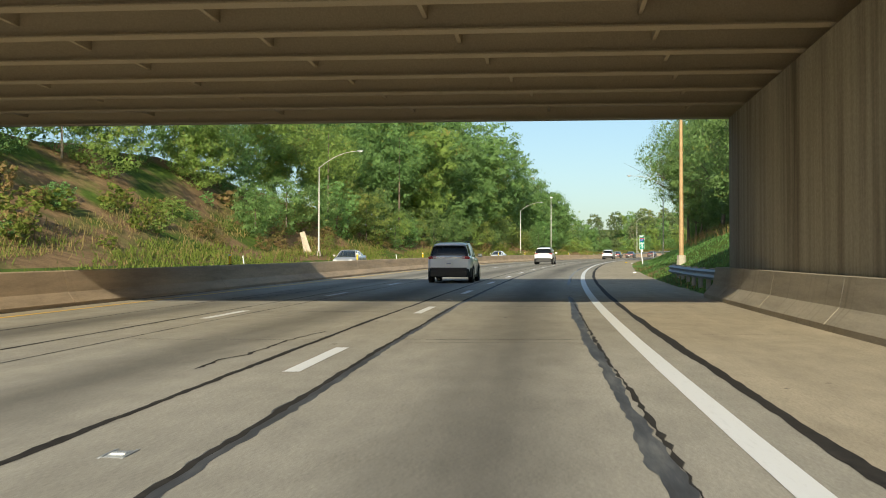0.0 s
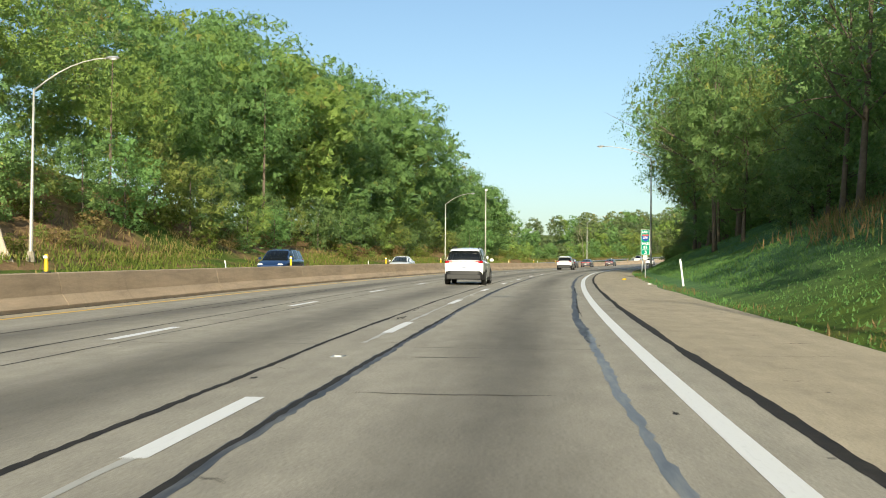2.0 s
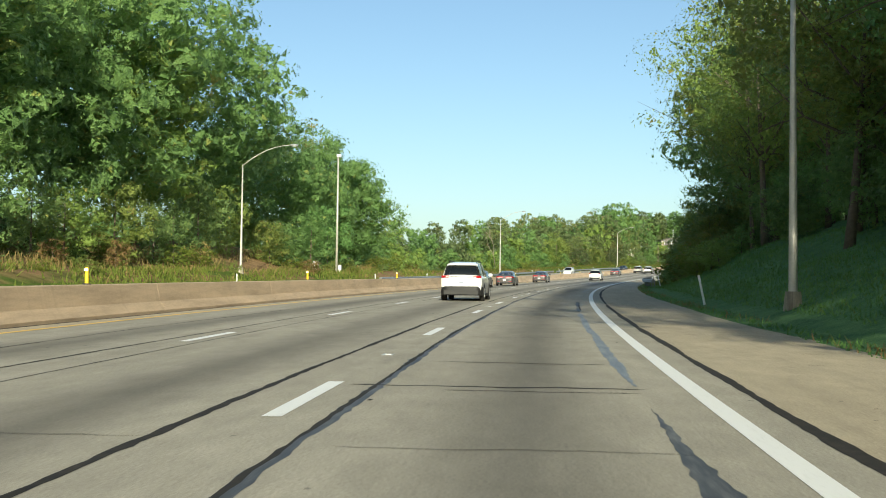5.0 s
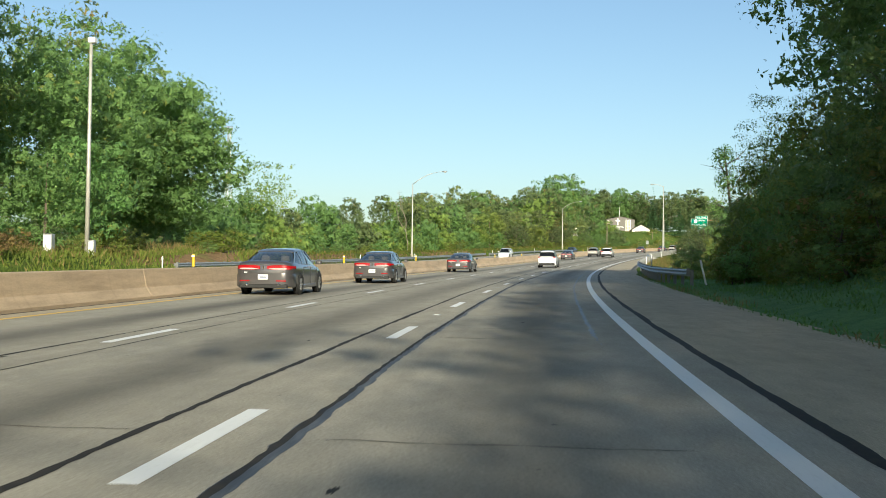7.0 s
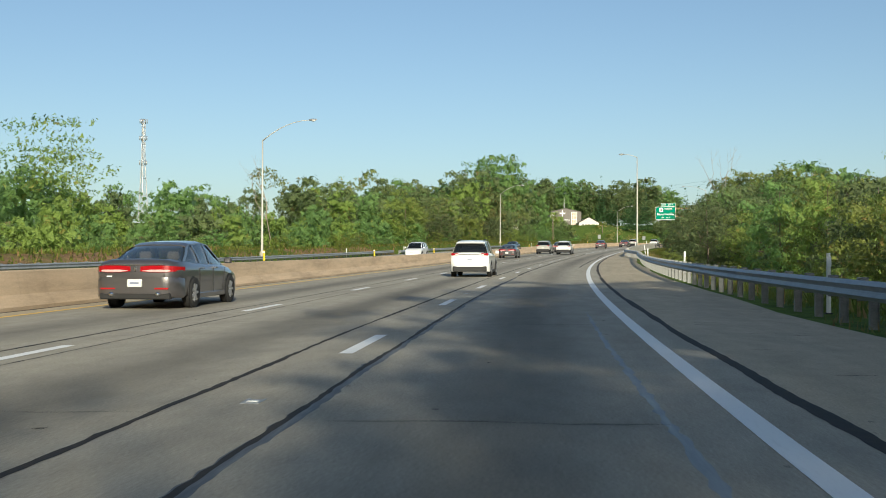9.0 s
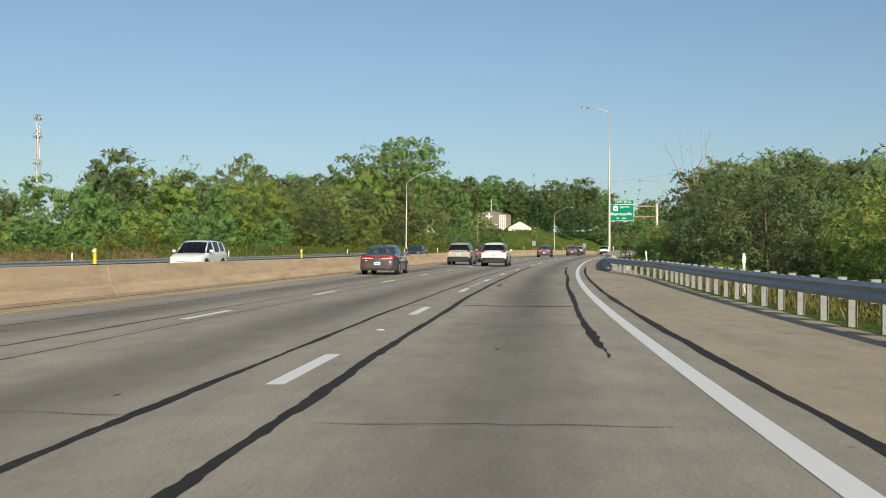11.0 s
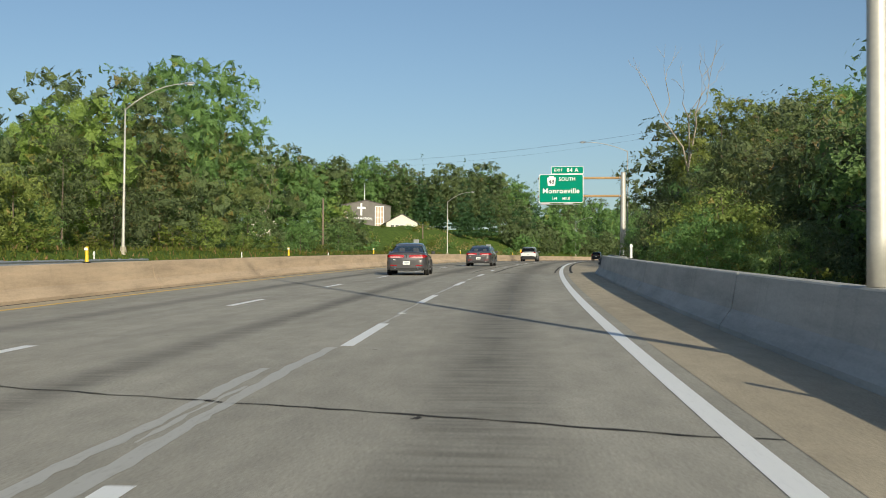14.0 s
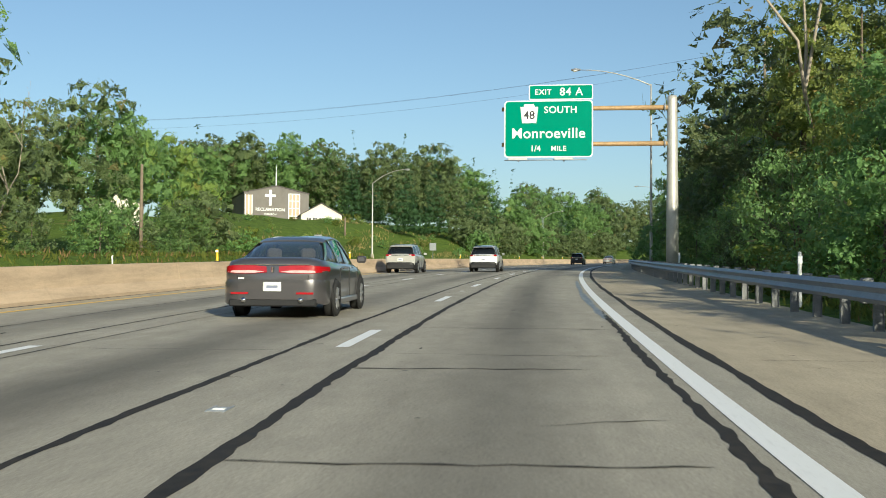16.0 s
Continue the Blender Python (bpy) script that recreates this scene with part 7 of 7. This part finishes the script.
vehicle("suv", "black SUV far ahead in the middle lane", "car", SUV, BLACK, onroad(662, -6.0), M["trim"])
vehicle("sedan", "charcoal sedan with wide red tail lights in the passing lane", "car", SEDAN, CHARCOAL, onroad(252.2, -10.2))
vehicle("sedan", "charcoal sedan with wide red tail lights in the passing lane", "car", SEDAN, CHARCOAL, onroad(268.6, -9.7))
vehicle("sedan", "charcoal sedan with wide red tail lights in the passing lane", "car", SEDAN, CHARCOAL, onroad(302.6, -9.95))
vehicle("suv", "white SUV with dark lower bumper in the middle lane", "car", SUV, WHITE, onroad(331.5, -5.4))
vehicle("suv", "white SUV with dark lower bumper in the shade past the overpass", "car", SUV, WHITE, onroad(49.6, -5.5), M["trim"])
vehicle("suv", "white SUV with dark lower bumper in the middle lane", "car", SUV, WHITE, onroad(115.5, -5.35), M["trim"])
vehicle("sedan", "charcoal sedan with wide red tail lights in the passing lane", "car", SEDAN, CHARCOAL, onroad(396.8, -9.75))
vehicle("suv", "silver SUV with dark lower bumper in the passing lane", "car", SUV, SILVER, onroad(427.5, -9.2), M["trim"])
vehicle("sedan", "charcoal sedan with wide red tail lights beside the concrete median barrier", "car", SEDAN, CHARCOAL, onroad(442.5, -8.9))
vehicle("sedan", "charcoal sedan with wide red tail lights changing lanes", "car", SEDAN, CHARCOAL, onroad(484.6, -7.0, 0, 3))
vehicle("suv", "white SUV with dark lower bumper in the middle lane", "car", SUV, WHITE, onroad(421.6, -6.0), M["trim"])
vehicle("sedan", "silver sedan driving the other way behind the barrier", "car", SEDAN, SILVER, onroad(88, -18.6, 0, 180))
vehicle("suv", "dark blue SUV driving the other way behind the barrier", "car", SUV, BLUE, onroad(129, -18.2, 0, 180))
vehicle("sedan", "white sedan driving the other way behind the barrier", "car", SEDAN, WHITE, onroad(170, -18.6, 0, 180))
vehicle("suv", "white SUV driving the other way behind the barrier", "car", SUV, WHITE, onroad(398, -20.0, 0, 180))
vehicle("sedan", "dark sedan driving the other way behind the barrier", "car", SEDAN, BLACK, onroad(462, -19.0, 0, 180))
vehicle("sedan", "pale sedan on the far bend", "car", SEDAN, SILVER, onroad(705, -5.6))
